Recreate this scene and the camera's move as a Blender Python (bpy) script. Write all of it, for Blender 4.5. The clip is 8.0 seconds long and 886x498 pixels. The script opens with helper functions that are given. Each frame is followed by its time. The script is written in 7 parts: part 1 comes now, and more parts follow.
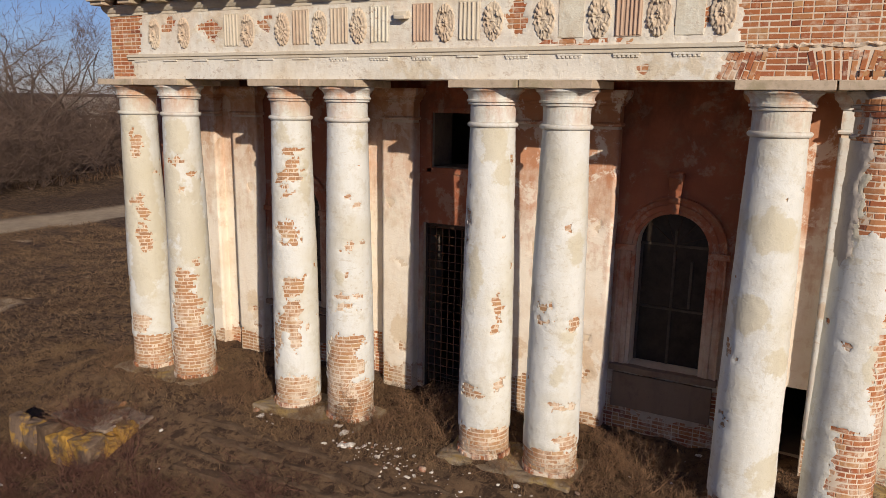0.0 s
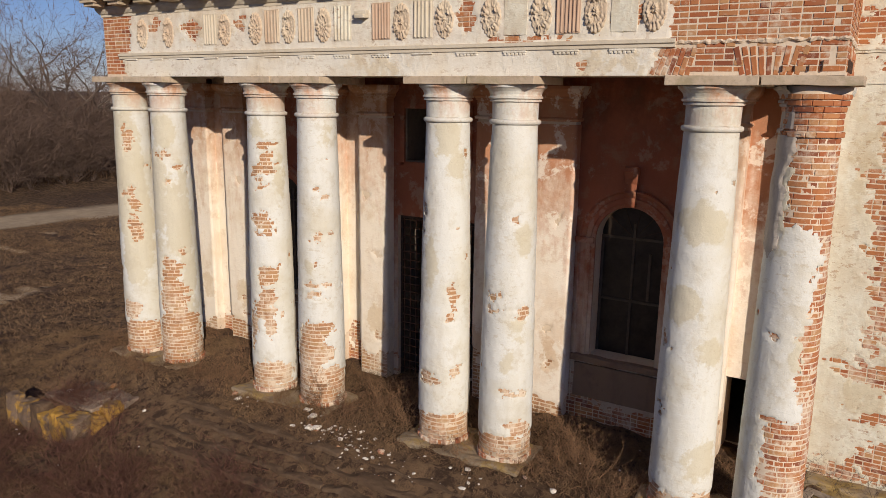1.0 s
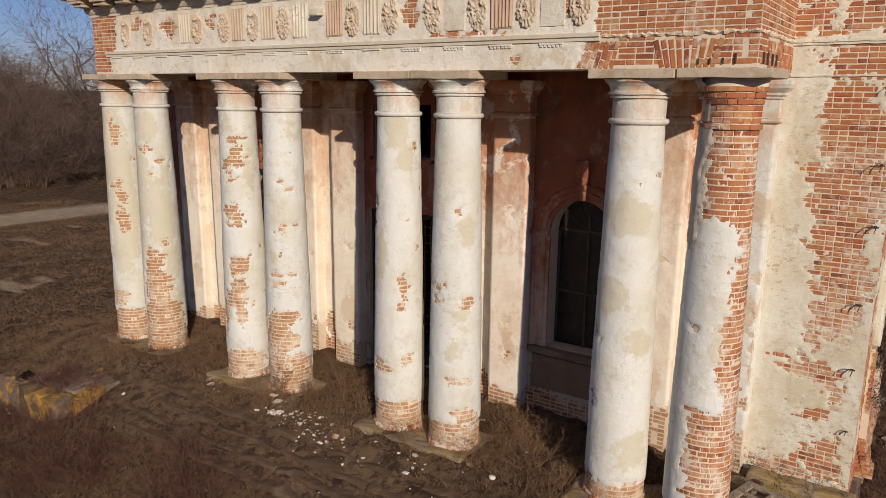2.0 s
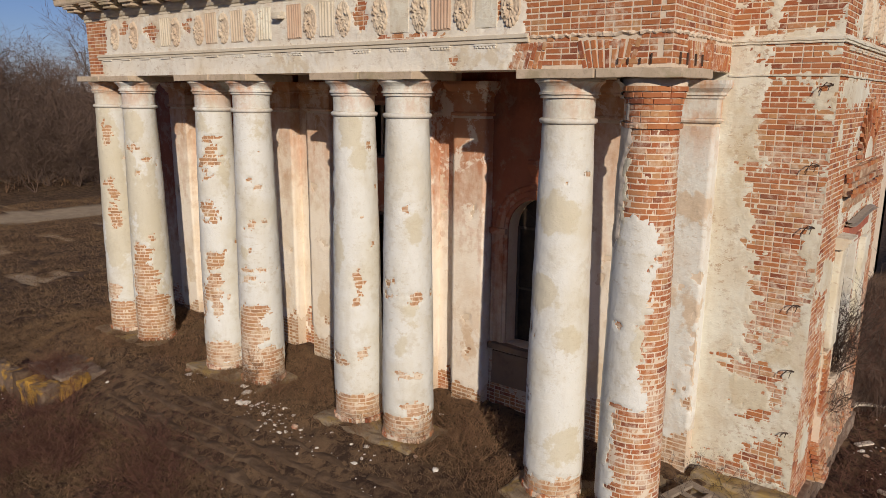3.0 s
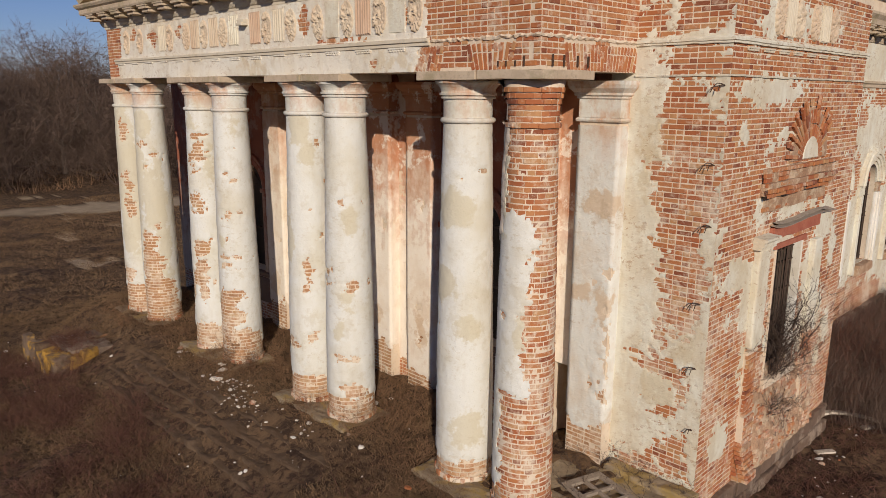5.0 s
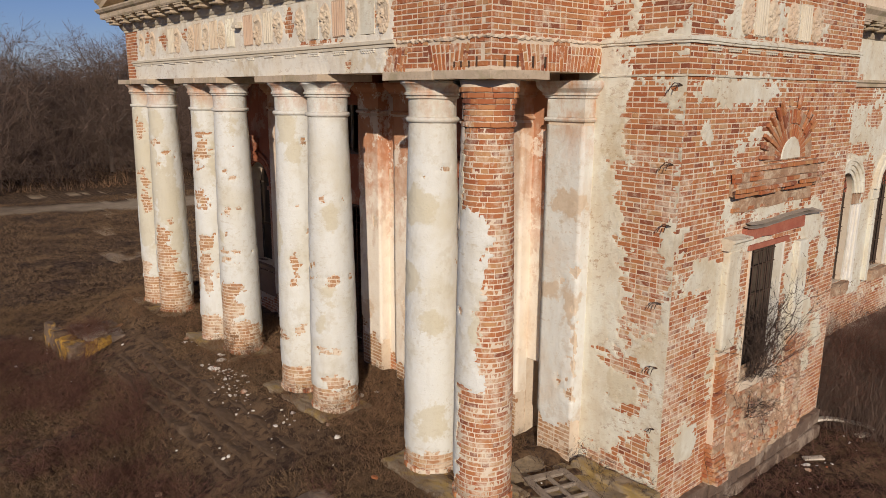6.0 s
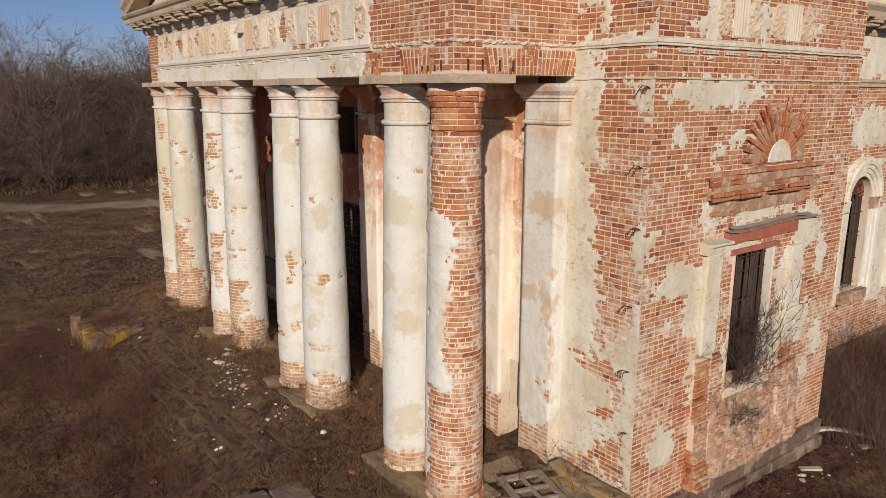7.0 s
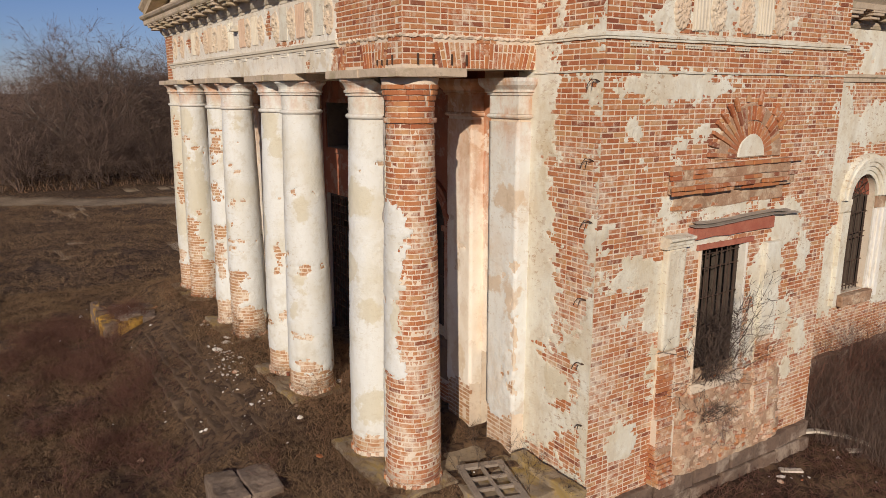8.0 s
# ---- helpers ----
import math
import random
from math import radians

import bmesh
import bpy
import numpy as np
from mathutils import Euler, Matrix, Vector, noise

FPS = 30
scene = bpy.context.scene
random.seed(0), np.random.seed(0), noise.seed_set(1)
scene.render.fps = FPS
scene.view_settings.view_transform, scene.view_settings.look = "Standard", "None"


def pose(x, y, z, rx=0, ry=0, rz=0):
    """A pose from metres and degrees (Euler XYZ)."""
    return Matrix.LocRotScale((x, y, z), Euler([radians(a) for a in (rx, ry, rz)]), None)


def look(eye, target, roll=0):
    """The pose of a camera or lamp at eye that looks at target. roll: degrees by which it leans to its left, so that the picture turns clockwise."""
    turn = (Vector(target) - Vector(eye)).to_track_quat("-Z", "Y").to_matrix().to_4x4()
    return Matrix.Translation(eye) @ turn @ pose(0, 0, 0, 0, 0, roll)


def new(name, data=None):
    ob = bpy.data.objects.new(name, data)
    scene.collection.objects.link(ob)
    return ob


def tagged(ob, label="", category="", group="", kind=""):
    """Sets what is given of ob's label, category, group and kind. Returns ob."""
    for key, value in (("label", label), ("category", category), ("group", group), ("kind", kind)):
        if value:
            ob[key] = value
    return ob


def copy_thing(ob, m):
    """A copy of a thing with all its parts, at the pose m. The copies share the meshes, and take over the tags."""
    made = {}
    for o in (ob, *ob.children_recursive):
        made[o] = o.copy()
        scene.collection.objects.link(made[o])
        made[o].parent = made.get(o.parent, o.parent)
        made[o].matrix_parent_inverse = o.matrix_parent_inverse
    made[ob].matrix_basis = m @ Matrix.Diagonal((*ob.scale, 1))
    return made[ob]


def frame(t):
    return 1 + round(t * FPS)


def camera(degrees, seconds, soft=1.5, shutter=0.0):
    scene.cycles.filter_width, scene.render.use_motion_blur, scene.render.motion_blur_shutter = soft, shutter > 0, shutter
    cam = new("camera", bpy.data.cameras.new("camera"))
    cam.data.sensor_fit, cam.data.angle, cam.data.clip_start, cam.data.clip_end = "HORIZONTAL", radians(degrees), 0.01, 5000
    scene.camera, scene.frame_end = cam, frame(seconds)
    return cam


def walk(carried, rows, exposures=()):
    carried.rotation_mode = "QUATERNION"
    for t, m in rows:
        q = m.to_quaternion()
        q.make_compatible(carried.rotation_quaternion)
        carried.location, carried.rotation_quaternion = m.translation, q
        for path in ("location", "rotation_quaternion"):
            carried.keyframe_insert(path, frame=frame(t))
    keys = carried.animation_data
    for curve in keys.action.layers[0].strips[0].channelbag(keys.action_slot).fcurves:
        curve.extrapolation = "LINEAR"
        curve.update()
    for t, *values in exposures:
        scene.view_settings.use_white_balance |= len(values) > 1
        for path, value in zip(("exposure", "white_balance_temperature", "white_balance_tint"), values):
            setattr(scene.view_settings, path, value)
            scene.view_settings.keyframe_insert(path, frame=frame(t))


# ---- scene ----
cam = camera(63.6, 8.0, soft=0.6)
PATH = [
    (0, (-0.051, 0.018, 7.531), (-0.973, 1.744, 7.117), 0.9),
    (0.5, (0.637, 0.138, 7.543), (-0.326, 1.839, 7.121), 0.8),
    (1, (1.426, 0.32, 7.524), (0.416, 1.994, 7.102), 0.8),
    (1.5, (2.215, 0.595, 7.492), (1.159, 2.239, 7.065), 0.7),
    (3, (4.508, 1.675, 7.472), (3.31, 3.219, 7.048), 0.5),
    (3.5, (5.21, 1.995, 7.508), (3.97, 3.505, 7.079), 0.5),
    (4, (5.9, 2.323, 7.497), (4.613, 3.792, 7.067), 0.5),
    (4.5, (6.538, 2.682, 7.528), (5.202, 4.107, 7.098), 0.4),
    (6, (8.315, 3.885, 7.527), (6.837, 5.163, 7.098), 0.3),
    (6.5, (8.76, 4.311, 7.57), (7.239, 5.537, 7.14), 0.2),
    (7, (9.235, 4.774, 7.592), (7.668, 5.941, 7.161), 0.1),
    (7.5, (9.753, 5.269, 7.571), (8.146, 6.38, 7.14), 0.1),
    (8, (10.322, 5.855, 7.495), (8.675, 6.905, 7.065), -0.0),
]
walk(cam, [(t, look(eye, target, roll)) for t, eye, target, roll in PATH], exposures=[(0, 0.19), (1.5, 0.08), (4, -0.02), (6, 0.01), (8, 0.10)])

# ---- light ----
SUN_WAY = Vector((1.13, -1.0, 0.555)).normalized()
world = bpy.data.worlds.new("world")
scene.world = world
world.use_nodes = True
wn = world.node_tree
sky = wn.nodes.new("ShaderNodeTexSky")
sky.sky_type = "NISHITA"
sky.sun_disc = False
sky.sun_elevation = math.asin(SUN_WAY.z)
sky.sun_rotation = math.atan2(SUN_WAY.x, SUN_WAY.y)
sky.altitude = 600
sky.air_density, sky.dust_density, sky.ozone_density = 1.0, 0.1, 4.0
wn.nodes["Background"].inputs[1].default_value = 0.050
tint = wn.nodes.new("ShaderNodeMix")
tint.data_type, tint.blend_type = "RGBA", "MULTIPLY"
tint.inputs[0].default_value = 1.0
tint.inputs[7].default_value = (0.94, 0.92, 1.24, 1)
wn.links.new(sky.outputs[0], tint.inputs[6])
wn.links.new(tint.outputs[2], wn.nodes["Background"].inputs[0])
sun = new("sun", bpy.data.lights.new("sun", "SUN"))
sun.data.energy, sun.data.angle, sun.data.color = 3.85, radians(0.55), (1.0, 0.87, 0.735)
sun.matrix_world = look(SUN_WAY * 60, (0, 0, 0))
scene.view_settings.exposure = 0.0


# ---- noise on arrays ----
def hash2(ix, iy, seed):
    h = (ix.astype(np.int64) * 374761393 + iy.astype(np.int64) * 668265263 + seed * 974634777) & 0xFFFFFFFF
    h = ((h ^ (h >> 13)) * 1274126177) & 0xFFFFFFFF
    h = h ^ (h >> 16)
    return (h & 0xFFFFFF) / float(0xFFFFFF)


def vnoise(x, y, seed):
    x, y = np.asarray(x, float), np.asarray(y, float)
    ix, iy = np.floor(x), np.floor(y)
    fx, fy = x - ix, y - iy
    fx, fy = fx * fx * (3 - 2 * fx), fy * fy * (3 - 2 * fy)
    a, b = hash2(ix, iy, seed), hash2(ix + 1, iy, seed)
    c, d = hash2(ix, iy + 1, seed), hash2(ix + 1, iy + 1, seed)
    return (a * (1 - fx) + b * fx) * (1 - fy) + (c * (1 - fx) + d * fx) * fy


def fbm(x, y, seed, octaves=4):
    total, amp, norm = 0, 1.0, 0
    for k in range(octaves):
        total = total + amp * vnoise(np.asarray(x) * 2 ** k, np.asarray(y) * 2 ** k, seed + 17 * k)
        norm += amp
        amp *= 0.55
    return total / norm


def smooth01(x):
    x = np.clip(x, 0, 1)
    return x * x * (3 - 2 * x)


# ---- materials ----
def material(name, rough=0.9, metal=0.0):
    m = bpy.data.materials.new(name)
    m.use_nodes = True
    b = m.node_tree.nodes["Principled BSDF"]
    b.inputs["Roughness"].default_value = rough
    b.inputs["Metallic"].default_value = metal
    b.inputs["Specular IOR Level"].default_value = 0.25
    return m, m.node_tree, b


def node(nt, kind, **values):
    n = nt.nodes.new(kind)
    for key, value in values.items():
        n.inputs[key.replace("_", " ")].default_value = value
    return n


def noise_tex(nt, coord, scale, detail=5.0, rough=0.6, distort=0.0):
    n = node(nt, "ShaderNodeTexNoise", Scale=scale, Detail=detail, Roughness=rough, Distortion=distort)
    nt.links.new(coord, n.inputs["Vector"])
    return n.outputs["Fac"]


def ramp(nt, fac, lo, hi):
    n = node(nt, "ShaderNodeMapRange", From_Min=lo, From_Max=hi)
    n.clamp = True
    nt.links.new(fac, n.inputs["Value"])
    return n.outputs["Result"]


def mixed(nt, fac, a, b):
    n = nt.nodes.new("ShaderNodeMix")
    n.data_type = "RGBA"
    for sock, value in ((n.inputs[0], fac), (n.inputs[6], a), (n.inputs[7], b)):
        if isinstance(value, bpy.types.NodeSocket):
            nt.links.new(value, sock)
        elif isinstance(value, tuple):
            sock.default_value = (*value, 1)
        else:
            sock.default_value = value
    return n.outputs[2]


def calc(nt, op, a, b=0.0):
    n = nt.nodes.new("ShaderNodeMath")
    n.operation = op
    for sock, value in ((n.inputs[0], a), (n.inputs[1], b)):
        if isinstance(value, bpy.types.NodeSocket):
            nt.links.new(value, sock)
        else:
            sock.default_value = value
    return n.outputs[0]


def bumped(nt, bsdf, height, strength=0.4, distance=0.01):
    n = node(nt, "ShaderNodeBump", Strength=strength, Distance=distance)
    nt.links.new(height, n.inputs["Height"])
    nt.links.new(n.outputs[0], bsdf.inputs["Normal"])


def world_place(nt):
    return nt.nodes.new("ShaderNodeNewGeometry").outputs["Position"]


def attribute(nt, name):
    n = nt.nodes.new("ShaderNodeAttribute")
    n.attribute_name = name
    return n.outputs["Fac"]


def z_of(nt, place):
    n = nt.nodes.new("ShaderNodeSeparateXYZ")
    nt.links.new(place, n.inputs[0])
    return n.outputs[2]


def stretched(nt, place, x, y, z):
    n = nt.nodes.new("ShaderNodeMapping")
    n.inputs["Scale"].default_value = (x, y, z)
    nt.links.new(place, n.inputs[0])
    return n.outputs[0]


def plaster(name, wash, coat_colour, dirt, terracotta=None, red_from=4.3, red_to=5.7, rust_or_shade=None, scrape=0.0, depth=0.022, speckle=None):
    """Limewash over an older coat: broad blotches, rain streaks, fine grain; 'worn' bares the under-coat."""
    m, nt, b = material(name, 0.92)
    p = world_place(nt)
    broad = noise_tex(nt, p, 0.9, 5, 0.62)
    mid = noise_tex(nt, p, 4.5, 5, 0.65)
    fine = noise_tex(nt, p, 45, 4, 0.7)
    streak = noise_tex(nt, stretched(nt, p, 2.2, 2.2, 0.5), 1.6, 5, 0.65)
    colour = mixed(nt, ramp(nt, broad, 0.46, 0.66), wash, tuple(0.45 * w + 0.55 * c for w, c in zip(wash, coat_colour)))
    if terracotta:
        height = calc(nt, "ADD", z_of(nt, p), calc(nt, "MULTIPLY", calc(nt, "SUBTRACT", streak, 0.5), 3.6))
        height = calc(nt, "ADD", height, calc(nt, "MULTIPLY", calc(nt, "SUBTRACT", mid, 0.5), 3.2))
        red = mixed(nt, ramp(nt, broad, 0.35, 0.7), terracotta, tuple(c * 0.78 for c in terracotta))
        colour = mixed(nt, calc(nt, "MULTIPLY", ramp(nt, height, red_from, red_to), 0.93), colour, red)
    worn = calc(nt, "ADD", attribute(nt, "worn"), calc(nt, "MULTIPLY", calc(nt, "SUBTRACT", mid, 0.5), 1.3))
    colour = mixed(nt, calc(nt, "MULTIPLY", ramp(nt, worn, 0.42, 0.56), 0.75), colour, coat_colour)
    colour = mixed(nt, calc(nt, "MULTIPLY", ramp(nt, streak, 0.52, 0.78), 0.33), colour, dirt)
    colour = mixed(nt, calc(nt, "MULTIPLY", ramp(nt, fine, 0.6, 0.8), 0.16), colour, dirt)
    pits = noise_tex(nt, p, 24, 3, 0.6)
    colour = mixed(nt, calc(nt, "MULTIPLY", ramp(nt, pits, 0.66, 0.72), 0.3), colour, tuple(0.7 * c for c in dirt))
    patch = noise_tex(nt, p, 2.3, 6, 0.72)
    colour = mixed(nt, calc(nt, "MULTIPLY", ramp(nt, patch, 0.55, 0.63), 0.35), colour, tuple(0.5 * w + 0.5 * c for w, c in zip(coat_colour, dirt)))
    if speckle:
        tone, amount = speckle
        spots = noise_tex(nt, stretched(nt, p, 1.0, 1.0, 1.8), 7.5, 5, 0.75)
        where = ramp(nt, noise_tex(nt, p, 0.8, 4, 0.6), 0.40, 0.62)
        colour = mixed(nt, calc(nt, "MULTIPLY", calc(nt, "MULTIPLY", ramp(nt, spots, 0.565, 0.60), where), amount), colour, tone)
    if scrape:
        bare = noise_tex(nt, p, 1.5, 7, 0.74, 0.3)
        colour = mixed(nt, calc(nt, "MULTIPLY", ramp(nt, bare, 0.53, 0.58), scrape), colour, wash)
    # a tone that sets in with height: rust, or the painted dark top of BACK
    if rust_or_shade:
        tone, low, high, amount = rust_or_shade
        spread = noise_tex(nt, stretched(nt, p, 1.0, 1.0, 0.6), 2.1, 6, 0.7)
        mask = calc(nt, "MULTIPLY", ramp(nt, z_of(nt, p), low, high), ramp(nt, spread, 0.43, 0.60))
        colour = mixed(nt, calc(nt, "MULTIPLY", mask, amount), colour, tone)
    nt.links.new(colour, b.inputs["Base Color"])
    blister = noise_tex(nt, p, 10, 4, 0.6, 0.6)
    rough_height = calc(nt, "ADD", calc(nt, "MULTIPLY", fine, 0.22), calc(nt, "ADD", mid, calc(nt, "MULTIPLY", patch, 0.6)))
    rough_height = calc(nt, "ADD", rough_height, calc(nt, "MULTIPLY", ramp(nt, blister, 0.52, 0.66), 0.14))
    bumped(nt, b, rough_height, 0.6, depth)
    return m


RUST = (0.50, 0.235, 0.11)
WHITE = plaster("limewashed_plaster", (0.69, 0.69, 0.64), (0.57, 0.515, 0.375), (0.43, 0.37, 0.27), rust_or_shade=(RUST, 6.95, 7.6, 0.85), depth=0.03, speckle=((0.50, 0.43, 0.31), 0.5))
PEELED = plaster("peeled_white_plaster", (0.71, 0.71, 0.655), (0.585, 0.445, 0.30), (0.45, 0.36, 0.25), rust_or_shade=((0.54, 0.29, 0.15), 6.3, 7.2, 0.85), depth=0.03, speckle=((0.50, 0.40, 0.28), 0.5))
CREAM = plaster("cream_plaster", (0.64, 0.575, 0.455), (0.55, 0.46, 0.33), (0.31, 0.25, 0.175))
PEARL = plaster("white_rib_plaster", (0.79, 0.765, 0.69), (0.66, 0.58, 0.43), (0.45, 0.36, 0.25), depth=0.02)
LIME = plaster("lime_wash_remains", (0.725, 0.705, 0.595), (0.60, 0.53, 0.38), (0.40, 0.30, 0.20), rust_or_shade=((0.52, 0.38, 0.21), -1.0, 0.0, 0.3), depth=0.03, speckle=((0.36, 0.22, 0.13), 0.75))
PALE = plaster("pale_architrave_plaster", (0.78, 0.745, 0.645), (0.67, 0.575, 0.41), (0.44, 0.34, 0.235), rust_or_shade=((0.55, 0.36, 0.22), 7.9, 8.9, 0.3), depth=0.03, speckle=((0.42, 0.30, 0.20), 0.6))
RUSTY = plaster("rusty_fluted_plaster", (0.56, 0.425, 0.315), (0.46, 0.29, 0.19), (0.26, 0.15, 0.10), depth=0.012)
CARVED = plaster("brown_carved_plaster", (0.60, 0.51, 0.385), (0.50, 0.39, 0.28), (0.28, 0.20, 0.14), rust_or_shade=((0.44, 0.27, 0.17), -1.0, 0.0, 0.35), depth=0.012)
ROSY = plaster("rosy_plaster", (0.83, 0.76, 0.645), (0.68, 0.55, 0.38), (0.50, 0.34, 0.22), (0.58, 0.29, 0.145), 4.7, 7.6, scrape=0.45)
SCRAPED = plaster("scraped_terracotta", (0.84, 0.77, 0.66), (0.66, 0.50, 0.34), (0.46, 0.28, 0.17), (0.56, 0.245, 0.12), 4.3, 6.4, scrape=0.8)
# plaster with the shade under the windows mixed into its brown
SHADED_BROWN = plaster("shaded_brown_plaster", (0.24, 0.165, 0.115), (0.17, 0.105, 0.07), (0.075, 0.045, 0.032))
# dim wash and near-black top: portico shade put into the colour, with smoke stain
BACK = plaster("terracotta_plaster", (0.58, 0.47, 0.36), (0.50, 0.33, 0.20), (0.20, 0.10, 0.065), (0.36, 0.105, 0.048), 2.6, 4.8, rust_or_shade=((0.10, 0.05, 0.035), 5.6, 7.6, 0.6), scrape=0.28)
GREY = plaster("grey_stucco", (0.47, 0.42, 0.36), (0.36, 0.31, 0.26), (0.24, 0.21, 0.18))


def lime_residue(nt, p):
    """Where a film of lime still clings, alike on bricks and joints."""
    a, b = noise_tex(nt, p, 1.0, 6, 0.7), noise_tex(nt, p, 8.0, 5, 0.72)
    both = calc(nt, "ADD", calc(nt, "MULTIPLY", a, 0.6), calc(nt, "MULTIPLY", b, 0.4))
    washed_off = calc(nt, "MULTIPLY", ramp(nt, z_of(nt, p), 2.5, 7.5), 0.05)
    return calc(nt, "MULTIPLY", ramp(nt, calc(nt, "SUBTRACT", both, washed_off), 0.462, 0.60), 0.85)


def brick_material(name, fade=0.0):
    m, nt, b = material(name, 0.93)
    p = world_place(nt)
    geo = nt.nodes.new("ShaderNodeNewGeometry")
    info = nt.nodes.new("ShaderNodeObjectInfo")
    pick = calc(nt, "FRACT", calc(nt, "ADD", geo.outputs["Random Per Island"], info.outputs["Random"]))
    cr = nt.nodes.new("ShaderNodeValToRGB")
    cr.color_ramp.interpolation = "CONSTANT"
    tones = [(0.0, (0.410, 0.149, 0.059)), (0.22, (0.450, 0.180, 0.071)), (0.42, (0.375, 0.122, 0.050)), (0.58, (0.470, 0.216, 0.092)),
             (0.72, (0.24, 0.078, 0.040)), (0.82, (0.490, 0.270, 0.126)), (0.91, (0.430, 0.167, 0.071))]
    els = cr.color_ramp.elements
    els[0].position, els[0].color = 0, (*tones[0][1], 1)
    els[1].position, els[1].color = tones[1][0], (*tones[1][1], 1)
    for pos, c in tones[2:]:
        els.new(pos).color = (*c, 1)
    nt.links.new(pick, cr.inputs[0])
    fine = noise_tex(nt, p, 60, 4, 0.7)
    mid = noise_tex(nt, p, 9, 4, 0.65)
    broad = noise_tex(nt, p, 1.3, 4, 0.6)
    colour = mixed(nt, calc(nt, "MULTIPLY", ramp(nt, mid, 0.35, 0.75), 0.4), cr.outputs[0], (0.27, 0.10, 0.055))
    colour = mixed(nt, calc(nt, "MULTIPLY", ramp(nt, mid, 0.60, 0.72), 0.35), colour, (0.60, 0.46, 0.34))
    colour = mixed(nt, calc(nt, "MULTIPLY", ramp(nt, broad, 0.50, 0.72), 0.15), colour, (0.54, 0.38, 0.25))
    if fade:
        colour = mixed(nt, fade, colour, (0.43, 0.29, 0.155))
    colour = mixed(nt, lime_residue(nt, p), colour, (0.66, 0.55, 0.42))
    colour = mixed(nt, calc(nt, "MULTIPLY", ramp(nt, fine, 0.62, 0.8), 0.5), colour, (0.20, 0.08, 0.05))
    nt.links.new(colour, b.inputs["Base Color"])
    bumped(nt, b, calc(nt, "ADD", calc(nt, "MULTIPLY", fine, 0.4), mid), 0.6, 0.008)
    return m


BRICK = brick_material("weathered_brick")
FADED = brick_material("faded_ochre_brick", 0.5)


def stony(name, a, c, dark, scale=3.0, rough=0.93, bump=0.5, depth=0.02, stain=None, stain_at=(0.50, 0.62), film=False, vary=0.0):
    m, nt, b = material(name, rough)
    p = world_place(nt)
    broad, mid, fine = noise_tex(nt, p, scale, 5, 0.62), noise_tex(nt, p, scale * 6, 5, 0.65), noise_tex(nt, p, scale * 28, 4, 0.7)
    colour = mixed(nt, ramp(nt, broad, 0.38, 0.66), a, c)
    colour = mixed(nt, calc(nt, "MULTIPLY", ramp(nt, mid, 0.52, 0.75), 0.6), colour, dark)
    colour = mixed(nt, calc(nt, "MULTIPLY", ramp(nt, fine, 0.58, 0.8), 0.45), colour, dark)
    if vary:
        geo = nt.nodes.new("ShaderNodeNewGeometry")
        colour = mixed(nt, calc(nt, "MULTIPLY", geo.outputs["Random Per Island"], vary), colour, tuple(1.9 * k for k in a))
    if film:
        colour = mixed(nt, lime_residue(nt, p), colour, (0.68, 0.59, 0.47))
    if stain:
        colour = mixed(nt, calc(nt, "MULTIPLY", ramp(nt, noise_tex(nt, p, scale * 0.8, 5, 0.7, 0.4), *stain_at), 0.85), colour, stain)
    nt.links.new(colour, b.inputs["Base Color"])
    bumped(nt, b, calc(nt, "ADD", mid, calc(nt, "MULTIPLY", fine, 0.4)), bump, depth)
    return m


MORTAR = stony("lime_mortar", (0.72, 0.61, 0.47), (0.64, 0.51, 0.375), (0.44, 0.31, 0.20), 2.5, depth=0.008, film=True)
STONE = stony("grey_limestone", (0.56, 0.455, 0.335), (0.47, 0.37, 0.26), (0.25, 0.20, 0.15), 2.2, stain=(0.36, 0.30, 0.19))
LICHEN = stony("lichened_stone", (0.33, 0.26, 0.175), (0.25, 0.19, 0.125), (0.10, 0.08, 0.055), 2.2, stain=(0.37, 0.255, 0.085), stain_at=(0.49, 0.62))
YELLOWED = stony("yellow_lichen_stone", (0.18, 0.125, 0.085), (0.12, 0.08, 0.055), (0.05, 0.036, 0.026), 2.6, stain=(0.40, 0.23, 0.045), stain_at=(0.47, 0.57), depth=0.05)
PALE_STONE = stony("pale_broken_stone", (0.34, 0.265, 0.20), (0.23, 0.17, 0.12), (0.10, 0.075, 0.05), 3.6, stain=(0.22, 0.16, 0.11), depth=0.03)
OCHRE = stony("ochre_lichened_block", (0.44, 0.25, 0.05), (0.30, 0.165, 0.042), (0.09, 0.06, 0.03), 2.2, stain=(0.15, 0.10, 0.06), depth=0.03)
CRUMBLED = stony("crumbled_masonry", (0.47, 0.31, 0.20), (0.36, 0.215, 0.13), (0.14, 0.085, 0.055), 4.0, stain=(0.60, 0.48, 0.34), depth=0.05)
PLINTH = stony("dark_plinth_stone", (0.145, 0.10, 0.073), (0.19, 0.125, 0.088), (0.06, 0.045, 0.036), 1.6, stain=(0.34, 0.265, 0.20))
RUBBLE = stony("white_rubble", (0.84, 0.80, 0.73), (0.70, 0.64, 0.55), (0.42, 0.35, 0.28), 5.0)
# wood of the glazing bars; on window reveals its dark colour stands for shade
DARK_WOOD_OR_SHADE = stony("blackened_wood_or_shade", (0.085, 0.065, 0.05), (0.12, 0.092, 0.07), (0.04, 0.03, 0.025), 4.0, depth=0.006)
